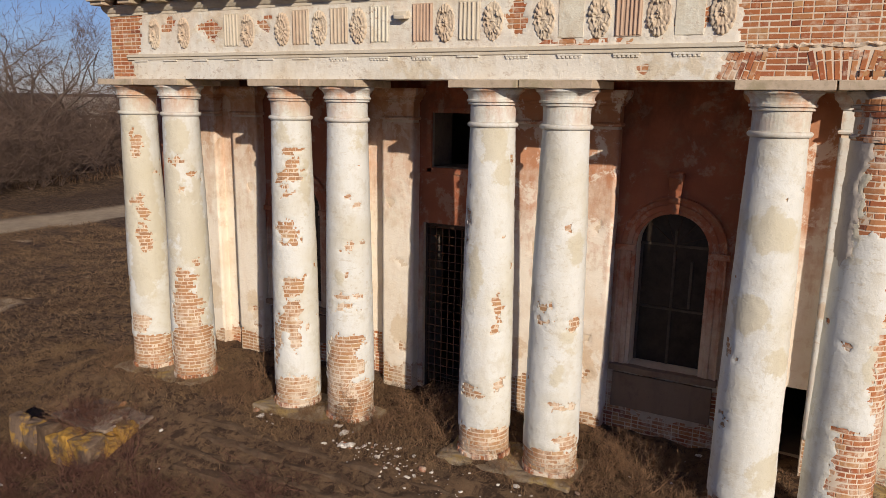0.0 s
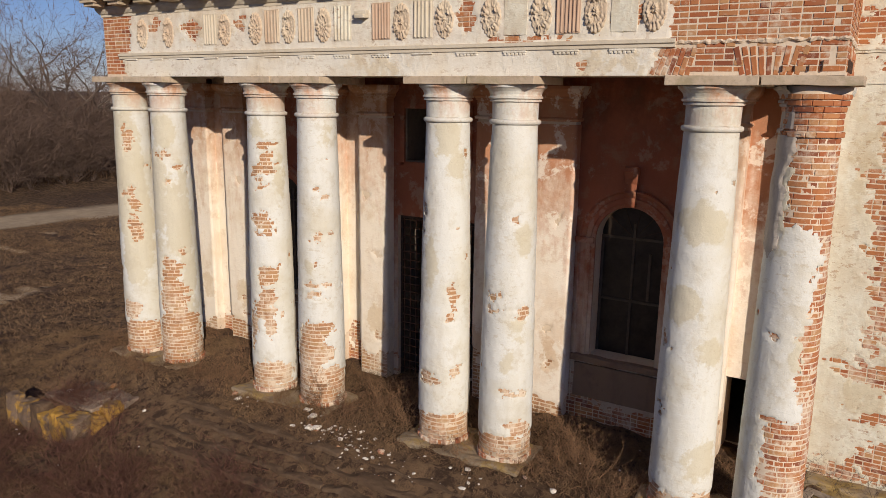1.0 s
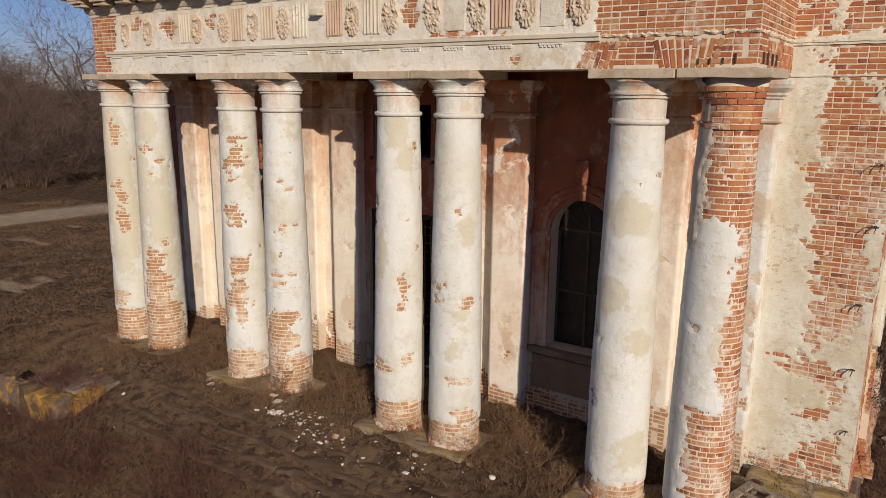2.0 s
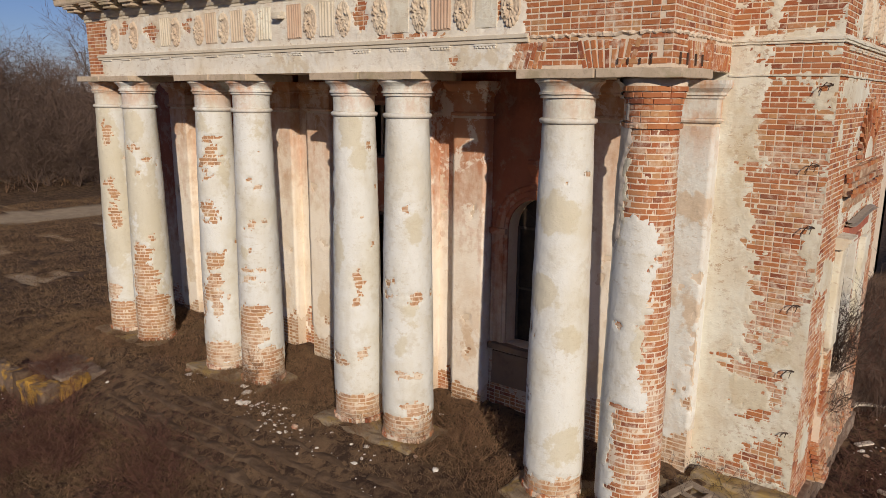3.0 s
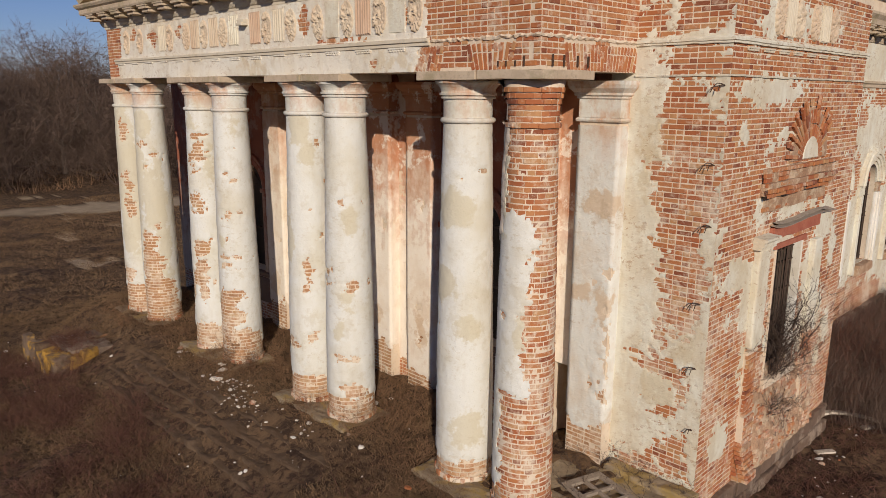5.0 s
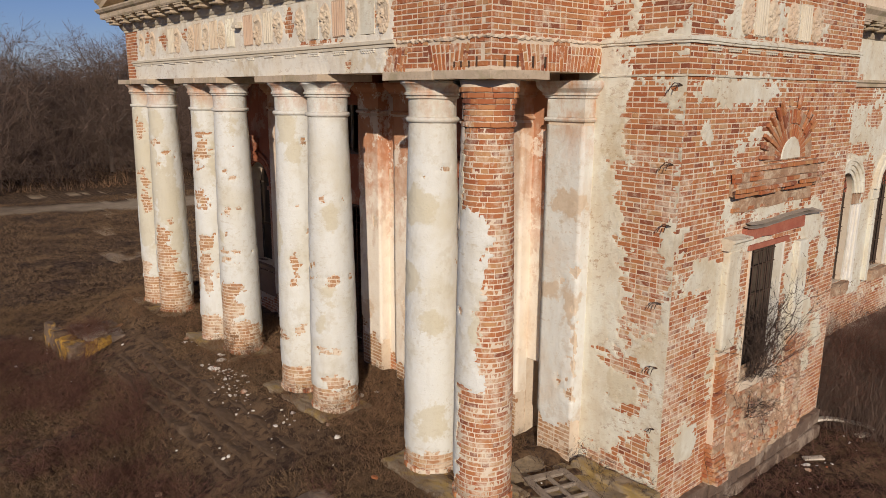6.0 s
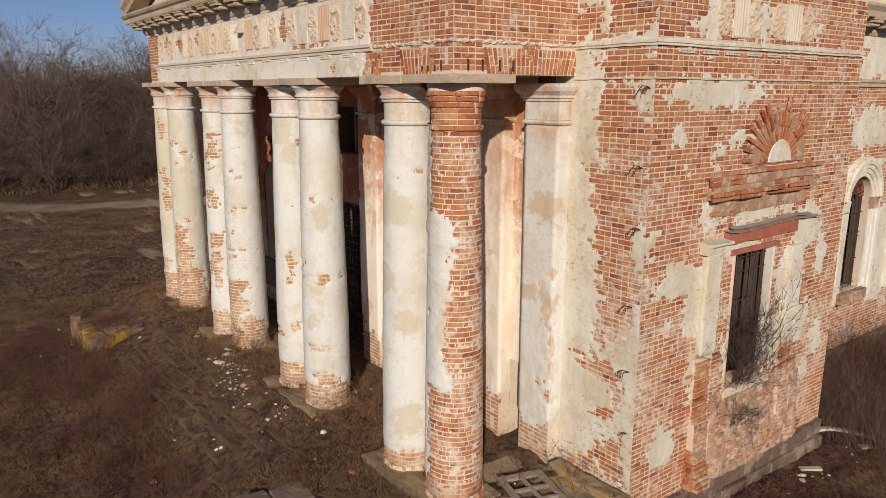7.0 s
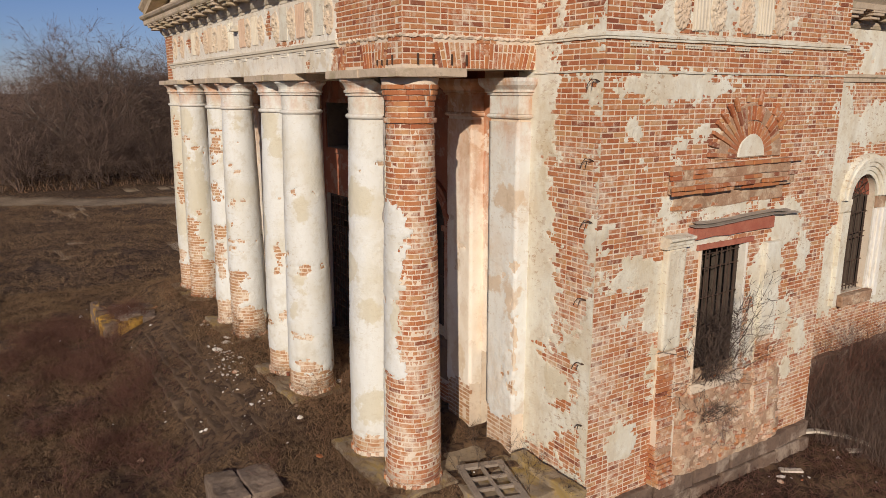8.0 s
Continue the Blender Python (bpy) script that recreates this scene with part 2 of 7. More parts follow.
EARTHY = stony("soil_covered_stone", (0.112, 0.071, 0.043), (0.083, 0.052, 0.031), (0.046, 0.030, 0.020), 2.0, stain=(0.145, 0.098, 0.062))
HOUSE_WOOD = stony("brown_house_boards", (0.19, 0.125, 0.085), (0.14, 0.09, 0.06), (0.07, 0.045, 0.03), 1.5)
GREYISH = stony("grey_broken_stone", (0.27, 0.20, 0.145), (0.135, 0.098, 0.072), (0.07, 0.055, 0.04), 2.4, stain=(0.14, 0.10, 0.07), depth=0.03)
WOOD = stony("grey_weathered_wood", (0.33, 0.27, 0.21), (0.25, 0.20, 0.15), (0.11, 0.085, 0.065), 4.0, depth=0.006)
PALE_WOOD = stony("bleached_wood", (0.66, 0.58, 0.47), (0.54, 0.46, 0.36), (0.30, 0.25, 0.19), 4.0, depth=0.006)
DARK_PAINT = stony("dark_red_paint", (0.36, 0.11, 0.07), (0.42, 0.16, 0.10), (0.18, 0.07, 0.05), 4.0, depth=0.006)
# the shade of the closed room is put into this dark colour
ROOM = stony("shaded_room_plaster", (0.20, 0.16, 0.12), (0.14, 0.11, 0.09), (0.05, 0.04, 0.035), 0.9)
IRON = stony("rusty_iron", (0.055, 0.035, 0.026), (0.085, 0.05, 0.033), (0.025, 0.018, 0.015), 12, 0.7, 0.3, 0.003)
TIN = stony("grey_sheet_metal", (0.30, 0.25, 0.20), (0.38, 0.32, 0.26), (0.14, 0.11, 0.09), 5, 0.6, 0.3, 0.005)
BARK = stony("grey_bark", (0.125, 0.095, 0.075), (0.17, 0.135, 0.11), (0.05, 0.04, 0.033), 3.0, 0.95)
TWIG = stony("bare_twigs", (0.125, 0.083, 0.062), (0.165, 0.112, 0.085), (0.07, 0.047, 0.037), 0.25, 0.95, 0.1)
SHRUB = stony("reddish_dry_shrub", (0.088, 0.040, 0.029), (0.125, 0.066, 0.043), (0.05, 0.03, 0.022), 1.2, 0.95, 0.1, vary=0.6)
STRAW = stony("dry_grass", (0.175, 0.110, 0.058), (0.082, 0.047, 0.027), (0.050, 0.029, 0.018), 0.8, 0.95, 0.1, vary=0.35)


def soil_material():
    m, nt, b = material("dry_soil_and_turf", 0.97)
    p = world_place(nt)
    broad, mid, fine = noise_tex(nt, p, 0.22, 6, 0.65), noise_tex(nt, p, 1.7, 6, 0.68), noise_tex(nt, p, 17, 5, 0.72)
    colour = mixed(nt, ramp(nt, broad, 0.36, 0.66), (0.105, 0.060, 0.034), (0.185, 0.117, 0.064))
    colour = mixed(nt, calc(nt, "MULTIPLY", ramp(nt, mid, 0.45, 0.7), 0.85), colour, (0.043, 0.026, 0.017))
    clump = noise_tex(nt, p, 5.0, 5, 0.7, 0.5)
    colour = mixed(nt, calc(nt, "MULTIPLY", ramp(nt, clump, 0.48, 0.58), 0.8), colour, (0.030, 0.016, 0.011))
    colour = mixed(nt, calc(nt, "MULTIPLY", ramp(nt, clump, 0.46, 0.36), 0.5), colour, (0.17, 0.112, 0.062))
    colour = mixed(nt, calc(nt, "MULTIPLY", ramp(nt, fine, 0.55, 0.78), 0.45), colour, (0.16, 0.11, 0.066))
    colour = mixed(nt, calc(nt, "MULTIPLY", ramp(nt, attribute(nt, "bare"), 0.25, 0.75), 0.9), colour,
                   mixed(nt, ramp(nt, mid, 0.35, 0.7), (0.52, 0.405, 0.265), (0.39, 0.295, 0.19)))
    nt.links.new(colour, b.inputs["Base Color"])
    bumped(nt, b, calc(nt, "ADD", mid, calc(nt, "MULTIPLY", fine, 0.5)), 0.8, 0.06)
    return m


BARK_DARK = stony("dark_twigs", (0.06, 0.042, 0.034), (0.085, 0.06, 0.046), (0.035, 0.025, 0.02), 2.0, 0.95, 0.1)
WEED = stony("rusty_dry_weeds", (0.185, 0.108, 0.058), (0.125, 0.068, 0.039), (0.06, 0.035, 0.024), 1.6, 0.95, 0.1, vary=0.4)
TUFT = stony("pale_dry_tufts", (0.20, 0.130, 0.072), (0.14, 0.088, 0.050), (0.075, 0.046, 0.029), 0.8, 0.95, 0.1, vary=0.3)
SOIL = soil_material()


def dark_sheet_material():
    """Opaque sheets added in the windows; their dark brown stands for the dim room behind."""
    m, nt, b = material("dark_window_sheet", 0.35)
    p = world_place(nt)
    dim_tones = mixed(nt, ramp(nt, noise_tex(nt, p, 3.5, 6, 0.7), 0.35, 0.70), (0.020, 0.014, 0.010), (0.055, 0.038, 0.028))
    nt.links.new(dim_tones, b.inputs["Base Color"])
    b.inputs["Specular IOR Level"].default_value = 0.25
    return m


DARK_SHEET = dark_sheet_material()
RUST_IRON = stony("red_rust_iron", (0.17, 0.085, 0.05), (0.12, 0.055, 0.033), (0.05, 0.028, 0.02), 9, 0.75, 0.3, 0.003)


# ---- mesh helpers ----
def thing(name, at=(0, 0, 0), label="", category="", group="", kind="", turn=0.0):
    ob = new(name)
    ob.empty_display_size = 0.2
    ob.matrix_world = pose(*at, 0, 0, turn)
    return tagged(ob, label, category, group, kind)


def mesh_part(name, mesh, mat, parent=None, label=""):
    if mat:
        mesh.materials.append(mat)
    ob = new(name, mesh)
    if parent:
        ob.parent = parent
    return tagged(ob, label)


def part(name, bm, mat, parent=None, label="", smooth=False):
    mesh = bpy.data.meshes.new(name)
    bmesh.ops.recalc_face_normals(bm, faces=bm.faces[:])
    bm.to_mesh(mesh)
    bm.free()
    if smooth:
        mesh.shade_smooth()
    return mesh_part(name, mesh, mat, parent, label)


def from_arrays(name, verts, quads, mat, parent=None, label="", smooth=False, corners=4):
    mesh = bpy.data.meshes.new(name)
    verts, quads = np.asarray(verts, np.float32), np.asarray(quads, np.int32)
    mesh.vertices.add(len(verts))
    mesh.vertices.foreach_set("co", verts.ravel())
    mesh.loops.add(quads.size)
    mesh.loops.foreach_set("vertex_index", quads.ravel())
    mesh.polygons.add(len(quads))
    mesh.polygons.foreach_set("loop_start", np.arange(0, quads.size, corners, dtype=np.int32))
    mesh.polygons.foreach_set("use_smooth", np.full(len(quads), smooth))
    mesh.update(calc_edges=True)
    return mesh_part(name, mesh, mat, parent, label)


def box(bm, x0, x1, y0, y1, z0, z1, bevel=0.0):
    made = bmesh.ops.create_cube(bm, size=1.0, matrix=Matrix.LocRotScale(
        ((x0 + x1) / 2, (y0 + y1) / 2, (z0 + z1) / 2), None, (x1 - x0, y1 - y0, z1 - z0)))
    if bevel:
        edges = list({e for v in made["verts"] for e in v.link_edges})
        bmesh.ops.bevel(bm, geom=edges, offset=bevel, segments=2, affect="EDGES", profile=0.6)


def rough_block(x0, x1, y0, y1, z0, z1, step, wear, seed, bevel=0.02):
    """A stone block with worn edges and an uneven face."""
    bm = bmesh.new()
    box(bm, x0, x1, y0, y1, z0, z1, bevel)
    long_edges = [e for e in bm.edges if e.calc_length() > step * 1.5]
    cuts = max(1, int(max(x1 - x0, y1 - y0) / step))
    bmesh.ops.subdivide_edges(bm, edges=long_edges, cuts=min(cuts, 14), use_grid_fill=True)
    for v in bm.verts:
        v.co += Vector(noise.noise_vector(v.co * 2.3 + Vector((seed, 0, 0)))) * wear
        v.co += Vector(noise.noise_vector(v.co * 9.0 + Vector((seed, 3, 0)))) * wear * 0.35
    return bm


def lathe(bm, profile, seg=48, centre=(0, 0)):
    rings = []
    for r, z in profile:
        rings.append([bm.verts.new((centre[0] + r * math.cos(2 * math.pi * k / seg), centre[1] + r * math.sin(2 * math.pi * k / seg), z)) for k in range(seg)])
    for a, b in zip(rings, rings[1:]):
        for k in range(seg):
            bm.faces.new((a[k], a[(k + 1) % seg], b[(k + 1) % seg], b[k]))
    bm.faces.new(rings[0][::-1])
    bm.faces.new(rings[-1])


def strip(bm, profile, path, closed=False):
    """Sweeps a profile of (outward, z) along a plan polyline; outward is to the right of its way. Corners are mitred."""
    pts = [Vector((p[0], p[1])) for p in path]
    rows = []
    for k, p in enumerate(pts):
        ways = []
        if k > 0:
            ways.append((p - pts[k - 1]).normalized())
        if k < len(pts) - 1:
            ways.append((pts[k + 1] - p).normalized())
        outs = [Vector((w.y, -w.x)) for w in ways]
        out = outs[0] if len(outs) == 1 else (outs[0] + outs[1]) / (1 + outs[0].dot(outs[1]))
        rows.append([bm.verts.new((p.x + out.x * o, p.y + out.y * o, z)) for o, z in profile])
    n = len(profile)
    for a, b in zip(rows, rows[1:]):
        for k in range(n):
            bm.faces.new((a[k], a[(k + 1) % n], b[(k + 1) % n], b[k]))
    bm.faces.new(rows[0])
    bm.faces.new(rows[-1][::-1])


def tube(bm, points, radius, seg=6, tip=None):
    """A round bar along a line of points; tip: its radius at the far end."""
    rings = []
    pts = [Vector(p) for p in points]
    for k, p in enumerate(pts):
        way = (pts[min(k + 1, len(pts) - 1)] - pts[max(k - 1, 0)]).normalized()
        side = way.orthogonal().normalized()
        up = way.cross(side)
        r = radius if tip is None else radius + (tip - radius) * k / (len(pts) - 1)
        rings.append([bm.verts.new(p + (side * math.cos(a) + up * math.sin(a)) * r) for a in (2 * math.pi * j / seg for j in range(seg))])
    for a, b in zip(rings, rings[1:]):
        for j in range(seg):
            bm.faces.new((a[j], a[(j + 1) % seg], b[(j + 1) % seg], b[j]))
    bm.faces.new(rings[0][::-1])
    bm.faces.new(rings[-1])


# ---- plaster coats and the brick under them ----
COURSE = 0.083


def blobs(u, v, spots, turn=None):
    """Greatest of the spots (u, v, half-width, half-height): positive inside, in metres."""
    best = np.full(np.broadcast(u, v).shape, -9.0)
    for cu, cv, ru, rv in spots:
        du = u - cu
        if turn:
            du = (du + turn / 2) % turn - turn / 2
        q = np.sqrt((du / ru) ** 2 + ((v - cv) / rv) ** 2)
        best = np.maximum(best, (1 - q) * min(ru, rv))
    return best


def by_course(u, v, seed):
    """Coordinates that follow the courses, so that lost plaster ends along bricks."""
    row = np.floor(v / COURSE)
    stepped = (row + 0.5) * COURSE
    jog = (hash2(row, row * 0 + 3, seed) - 0.5) * 0.12
    return u + jog, 0.55 * stepped + 0.45 * v


def ragged(u, v, seed, amount=0.09):
    row = np.floor(v / COURSE)
    cell = hash2(np.floor(u / 0.13 + 0.5 * (row % 2)), row, seed + 2) - 0.5
    return amount * (1.1 * (fbm(u * 5, v * 7, seed, 5) - 0.5) + 0.9 * (fbm(u * 17, v * 21, seed + 5, 3) - 0.5) + 0.5 * cell)


def flat_place(origin, along, outward):
    o, a, n = np.array(origin, float), np.array(along, float), np.array(outward, float)

    def place(u, v, out):
        u, v, out = np.broadcast_arrays(u, v, out)
        return o + u[..., None] * a + v[..., None] * np.array((0, 0, 1.0)) + out[..., None] * n
    return place


def folded_place(path):
    """Along a plan polyline with square corners; outward is to the right of its way."""
    pts = np.array(path, float)
    legs = pts[1:] - pts[:-1]
    lens = np.linalg.norm(legs, axis=1)
    ways = legs / lens[:, None]
    outs = np.stack((ways[:, 1], -ways[:, 0]), 1)
    starts = np.r_[0, np.cumsum(lens)]

    def place(u, v, out):
        u, v, out = np.broadcast_arrays(np.asarray(u, float), np.asarray(v, float), np.asarray(out, float))
        res = np.zeros(u.shape + (3,))
        res[..., 2] = v
        done = np.zeros(u.shape, bool)
        normal = np.zeros(u.shape + (2,))
        for k in range(len(lens)):
            touch = (u >= starts[k] - 1e-6) & (u <= starts[k + 1] + 1e-6)
            normal += touch[..., None] * outs[k]
            here = touch & ~done
            res[here, :2] = pts[k] + (u[here] - starts[k])[:, None] * ways[k]
            done |= touch
        res[..., :2] += normal * out[..., None]
        return res
    return place, starts


def column_place(radius):
    def place(u, v, out):
        u, v, out = np.broadcast_arrays(np.asarray(u, float), np.asarray(v, float), np.asarray(out, float))
        a, r = u / 0.45, radius(v) + out
        return np.stack((r * np.cos(a), r * np.sin(a), v), -1)
    return place


def coat(name, parent, field, us, vs, place, mat, thick=0.020, seed=1, worn=None, around=False, wave=0.008, label=""):
    """A plaster layer with real thickness on a grid of cells; cells where field > 0 have fallen off."""
    us, vs = np.asarray(us, float), np.asarray(vs, float)
    nu, nv = len(us), len(vs)
    U, V = np.meshgrid(us, vs, indexing="ij")
    F = field(U, V)
    Fc = field((U[:-1, :-1] + U[1:, 1:]) / 2, (V[:-1, :-1] + V[1:, 1:]) / 2)
    keep = Fc <= 0
    count = np.zeros((nu, nv), int)
    for di in (0, 1):
        for dj in (0, 1):
            count[di:nu - 1 + di, dj:nv - 1 + dj] += keep
    if around:
        count[0] = count[-1] = count[0] + count[-1]
    full = np.full((nu, nv), 4)
    full[:, 0] = full[:, -1] = 2
    if not around:
        full[0] = full[-1] = full[0] // 2
    edge = (count > 0) & (count < full)
    # draw the ragged rim towards the true outline
    e = 0.006
    gu, gv = (field(U + e, V) - F) / e, (field(U, V + e) - F) / e
    g2 = gu * gu + gv * gv + 1e-6
    cu = 0.5 * np.median(np.diff(us))
    cv = 0.5 * np.median(np.diff(vs))
    inner_u = np.zeros((nu, nv), bool)
    inner_u[1:-1] = True
    if around:
        edge[0] = edge[-1] = False
    U2 = U + np.where(edge & inner_u, np.clip(-F * gu / g2, -cu, cu), 0)
    inner_v = np.zeros((nu, nv), bool)
    inner_v[:, 1:-1] = True
    V2 = V + np.where(edge & inner_v, np.clip(-F * gv / g2, -cv, cv), 0)
    bulge = wave * (fbm(U * 1.7 + 9, V * 1.7, seed + 3, 4) - 0.5) * 2 + 0.35 * wave * (fbm(U * 11, V * 11, seed + 8, 2) - 0.5) * 2
    rim = 0.25 + 0.75 * smooth01(-F / 0.05)
    top = place(U2, V2, thick * np.where(edge, 0.3, rim) + bulge)
    low = place(U2, V2, np.full(U.shape, -0.004))
    if around:
        top[-1], low[-1] = top[0], low[0]
    ids = np.arange(nu * nv).reshape(nu, nv)
    if around:
        ids[-1] = ids[0]
    quads = np.stack((ids[:-1, :-1], ids[1:, :-1], ids[1:, 1:], ids[:-1, 1:]), -1)[keep]
    # skirts round every rim
    K = np.zeros((nu + 1, nv + 1), bool)
    K[1:nu, 1:nv] = keep
    if around:
        K[0], K[nu] = K[nu - 1], K[1]
    skirts = []
    a, b = K[:-1, 1:-1], K[1:, 1:-1]
    for i, j in np.argwhere(a != b):
        if not around or 0 < i < nu - 1 or i == 0:
            skirts.append((i, j, i, j + 1) if a[i, j] else (i, j + 1, i, j))
    a, b = K[1:-1, :-1], K[1:-1, 1:]
    for i, j in np.argwhere(a != b):
        skirts.append((i + 1, j, i, j) if a[i, j] else (i, j, i + 1, j))
    verts = [top.reshape(-1, 3)]
    worn_values = [(np.zeros(U.shape) if worn is None else worn(U, V)).ravel()]
    if skirts:
        s = np.array(skirts)
        p, q = (s[:, 0], s[:, 1]), (s[:, 2], s[:, 3])
        base = nu * nv
        n = len(s)
        verts += [top[p], top[q], low[q], low[p]]
        k = np.arange(n)
        quads = np.concatenate((quads, np.stack((base + k, base + n + k, base + 2 * n + k, base + 3 * n + k), -1)))
        worn_values.append(np.full(4 * n, 0.6))
    verts, worn_values = np.concatenate(verts), np.concatenate(worn_values)
    used = np.unique(quads)
    back = np.full(len(verts), -1)
    back[used] = np.arange(len(used))
    ob = from_arrays(name, verts[used], back[quads], mat, parent, label, smooth=True)
    layer = ob.data.attributes.new("worn", "FLOAT", "POINT")
    layer.data.foreach_set("value", worn_values[used].astype(np.float32))
    return ob


def brick_shape(length, height, depth, bow, seed):
    """Verts and quads of one brick: its worn face outward along +y, its length along x."""
    rng = random.Random(seed)
    cols = 4 if bow else 1
    xs = [-0.5 + k / cols for k in range(cols + 1)]
    verts, quads = [], []
    for level, (inset_x, inset_z, y) in enumerate(((0.007, 0.006, 0.0), (0.0, 0.0, -0.008), (0.0, 0.0, -depth))):
        for side in (-1, 1):
            for x in xs:
                px = x * (length - 2 * inset_x)
                pz = side * (height / 2 - inset_z)
                drop = bow * px * px
                wob = 0.003 if level < 2 else 0
                verts.append((px + rng.uniform(-wob, wob), y - drop + rng.uniform(-wob, wob) * 0.7, pz + rng.uniform(-wob, wob)))
    n = cols + 1
    for k in range(cols):
        quads.append((k + 1, k, n + k, n + k + 1))
    for level in (0, 1):
        a, b = level * 2 * n, (level + 1) * 2 * n
        for k in range(cols):
            quads.append((a + k, a + k + 1, b + k + 1, b + k))
            quads.append((a + n + k + 1, a + n + k, b + n + k, b + n + k + 1))
        quads.append((a + cols, a + n + cols, b + n + cols, b + cols))
        quads.append((a + n, a, b, b + n))
    return np.array(verts), np.array(quads)


BRICK_LONG, BRICK_SHORT, BRICK_HIGH = 0.249, 0.119, 0.0695
SHAPES = {}
for bowed, bow in (("flat", 0.0), ("bowed", 1.05)):
    SHAPES[bowed] = [brick_shape(L, BRICK_HIGH, 0.05, bow, 10 * k + int(L * 100)) for L in (BRICK_LONG, BRICK_SHORT) for k in range(3)]
MESHES = {}


def brick_mesh(kind, k, mat):
    if (kind, k, mat.name) not in MESHES:
        verts, quads = SHAPES[kind][k]
        mesh = bpy.data.meshes.new("brick")
        mesh.from_pydata(verts.tolist(), [], quads.tolist())
        mesh.materials.append(mat)
        MESHES[kind, k, mat.name] = mesh
    return MESHES[kind, k, mat.name]


def lay_bricks(parent, items, kind, near=None, limit=300, mat=BRICK):
    """items: (place, along, outward, shape). Those nearest to a spot become objects of their own, the rest one joined part."""
    if not items:
        return
    where = np.array([i[0] for i in items])
    order = np.argsort(((where - np.array(near if near is not None else where.mean(0))) ** 2).sum(1), kind="stable")
    loose, joined = order[:limit], order[limit:]
    for j in loose:
        p, a, n, k = items[j]
        ob = new("brick", brick_mesh(kind, k, mat))
        ob.parent = parent
        up = np.cross(a, n)
        ob.matrix_basis = Matrix(((a[0], n[0], up[0], p[0]), (a[1], n[1], up[1], p[1]), (a[2], n[2], up[2], p[2]), (0, 0, 0, 1)))
    if len(joined):
        verts, quads, total = [], [], 0
        for j in joined:
            p, a, n, k = items[j]
            sv, sq = SHAPES[kind][k]
            m = np.stack((a, n, np.cross(a, n)))
            verts.append(sv @ m + p)
            quads.append(sq + total)
            total += len(sv)
        tagged(from_arrays("brickwork", np.concatenate(verts), np.concatenate(quads), mat, parent, "weathered red bricks"), kind="stuff")


def courses(u0, u1, v0, v1, field, seed, slack=0.10, around=False, solid=None):
    """Bricks (u, v, shape) of a bond of stretchers and headers wherever field says that the plaster is gone."""
    rng = random.Random(seed)
    rows = []
    for k in range(int(math.ceil(v0 / COURSE)), int(v1 / COURSE)):
        v = (k + 0.5) * COURSE
        u = u0 if around else u0 + 0.003
        long_one = k % 2 == 0 if not around else rng.random() < 0.5
        while u < u1 - 0.05:
            shape = (0 if long_one else 3) + rng.randrange(3)
            size = (BRICK_LONG if long_one else BRICK_SHORT) + 0.013
            if u + size / 2 > u0 and u + size / 2 < u1 and (around or (u > u0 - 0.02 and u + size < u1 + 0.03)):
                rows.append((u + size / 2, v, shape))
            u += size
            long_one = not long_one if rng.random() < 0.8 else long_one
        if not around and rows and rows[-1][1] == v and u1 - rows[-1][0] - (BRICK_LONG if rows[-1][2] < 3 else BRICK_SHORT) / 2 > 0.03:
            rows.append((u1 - BRICK_SHORT / 2 - 0.002, v, 3 + rng.randrange(3)))
    if not rows:
        return []
    arr = np.array(rows)
    # a brick shows if any stretch of it is bare
    half = np.where(arr[:, 2] < 3, 0.11, 0.05)
    bare = np.max([field(arr[:, 0] + s * half, arr[:, 1]) for s in (-1, 0, 1)], axis=0)
    if solid:
        bare = np.where(np.min([solid(arr[:, 0] + s * half, arr[:, 1]) for s in (-1, 0, 1)], axis=0) > 0.01, bare, -9)
    return [(u, v, int(s)) for (u, v, s), f in zip(rows, bare) if f > -slack * 0.4]


def wall_bricks(parent, place, along_at, rows, near=None, limit=300, sunk=0.0, seed=1):
    items = []
    rng = random.Random(seed)
    for u, v, s in rows:
        p = place(np.array([u]), np.array([v]), np.array([0.006 - sunk + rng.uniform(-0.004, 0.005)]))[0]
        q = place(np.array([u + 0.01]), np.array([v]), np.array([-0.002]))[0]
        q0 = place(np.array([u]), np.array([v]), np.array([-0.002]))[0]
        a = (q - q0) / np.linalg.norm(q - q0)
        n = np.array((a[1], -a[0], 0.0)) * along_at
        items.append((p, a * 1.0, n, s))
    lay_bricks(parent, items, "flat", near, limit)


# ---- the plan ----
BASE = 1.05                      # foot of the columns
COLUMNS = (-14.17, -12.80, -9.68, -8.29, -5.22, -3.90, -0.71, 0.60)
COL_Y = 11.45
FRONT, SIDE_L, SIDE_R = 11.14, -14.50, 0.93   # faces of the entablature
WALL_Y, WALL_X = 13.65, 2.48                  # faces of the church behind
FAR_X, STEP_Y, END_Y, WEST_X = 1.00, 20.10, 36.0, -16.1
SOFFIT, TAENIA = 7.84, 8.25
WIN_X = (-2.45, -11.35)                       # arched windows behind the columns


# ---- ground ----
def slope_at(dy, x):
    """Share of the terrace's height that is left dy metres before its edge."""
    u = np.clip(1 - dy / (2.75 - 1.3 * smooth01((-12.3 - x) / 0.6)), 0, 1)
    return 0.5 * u + 0.5 * smooth01(u)


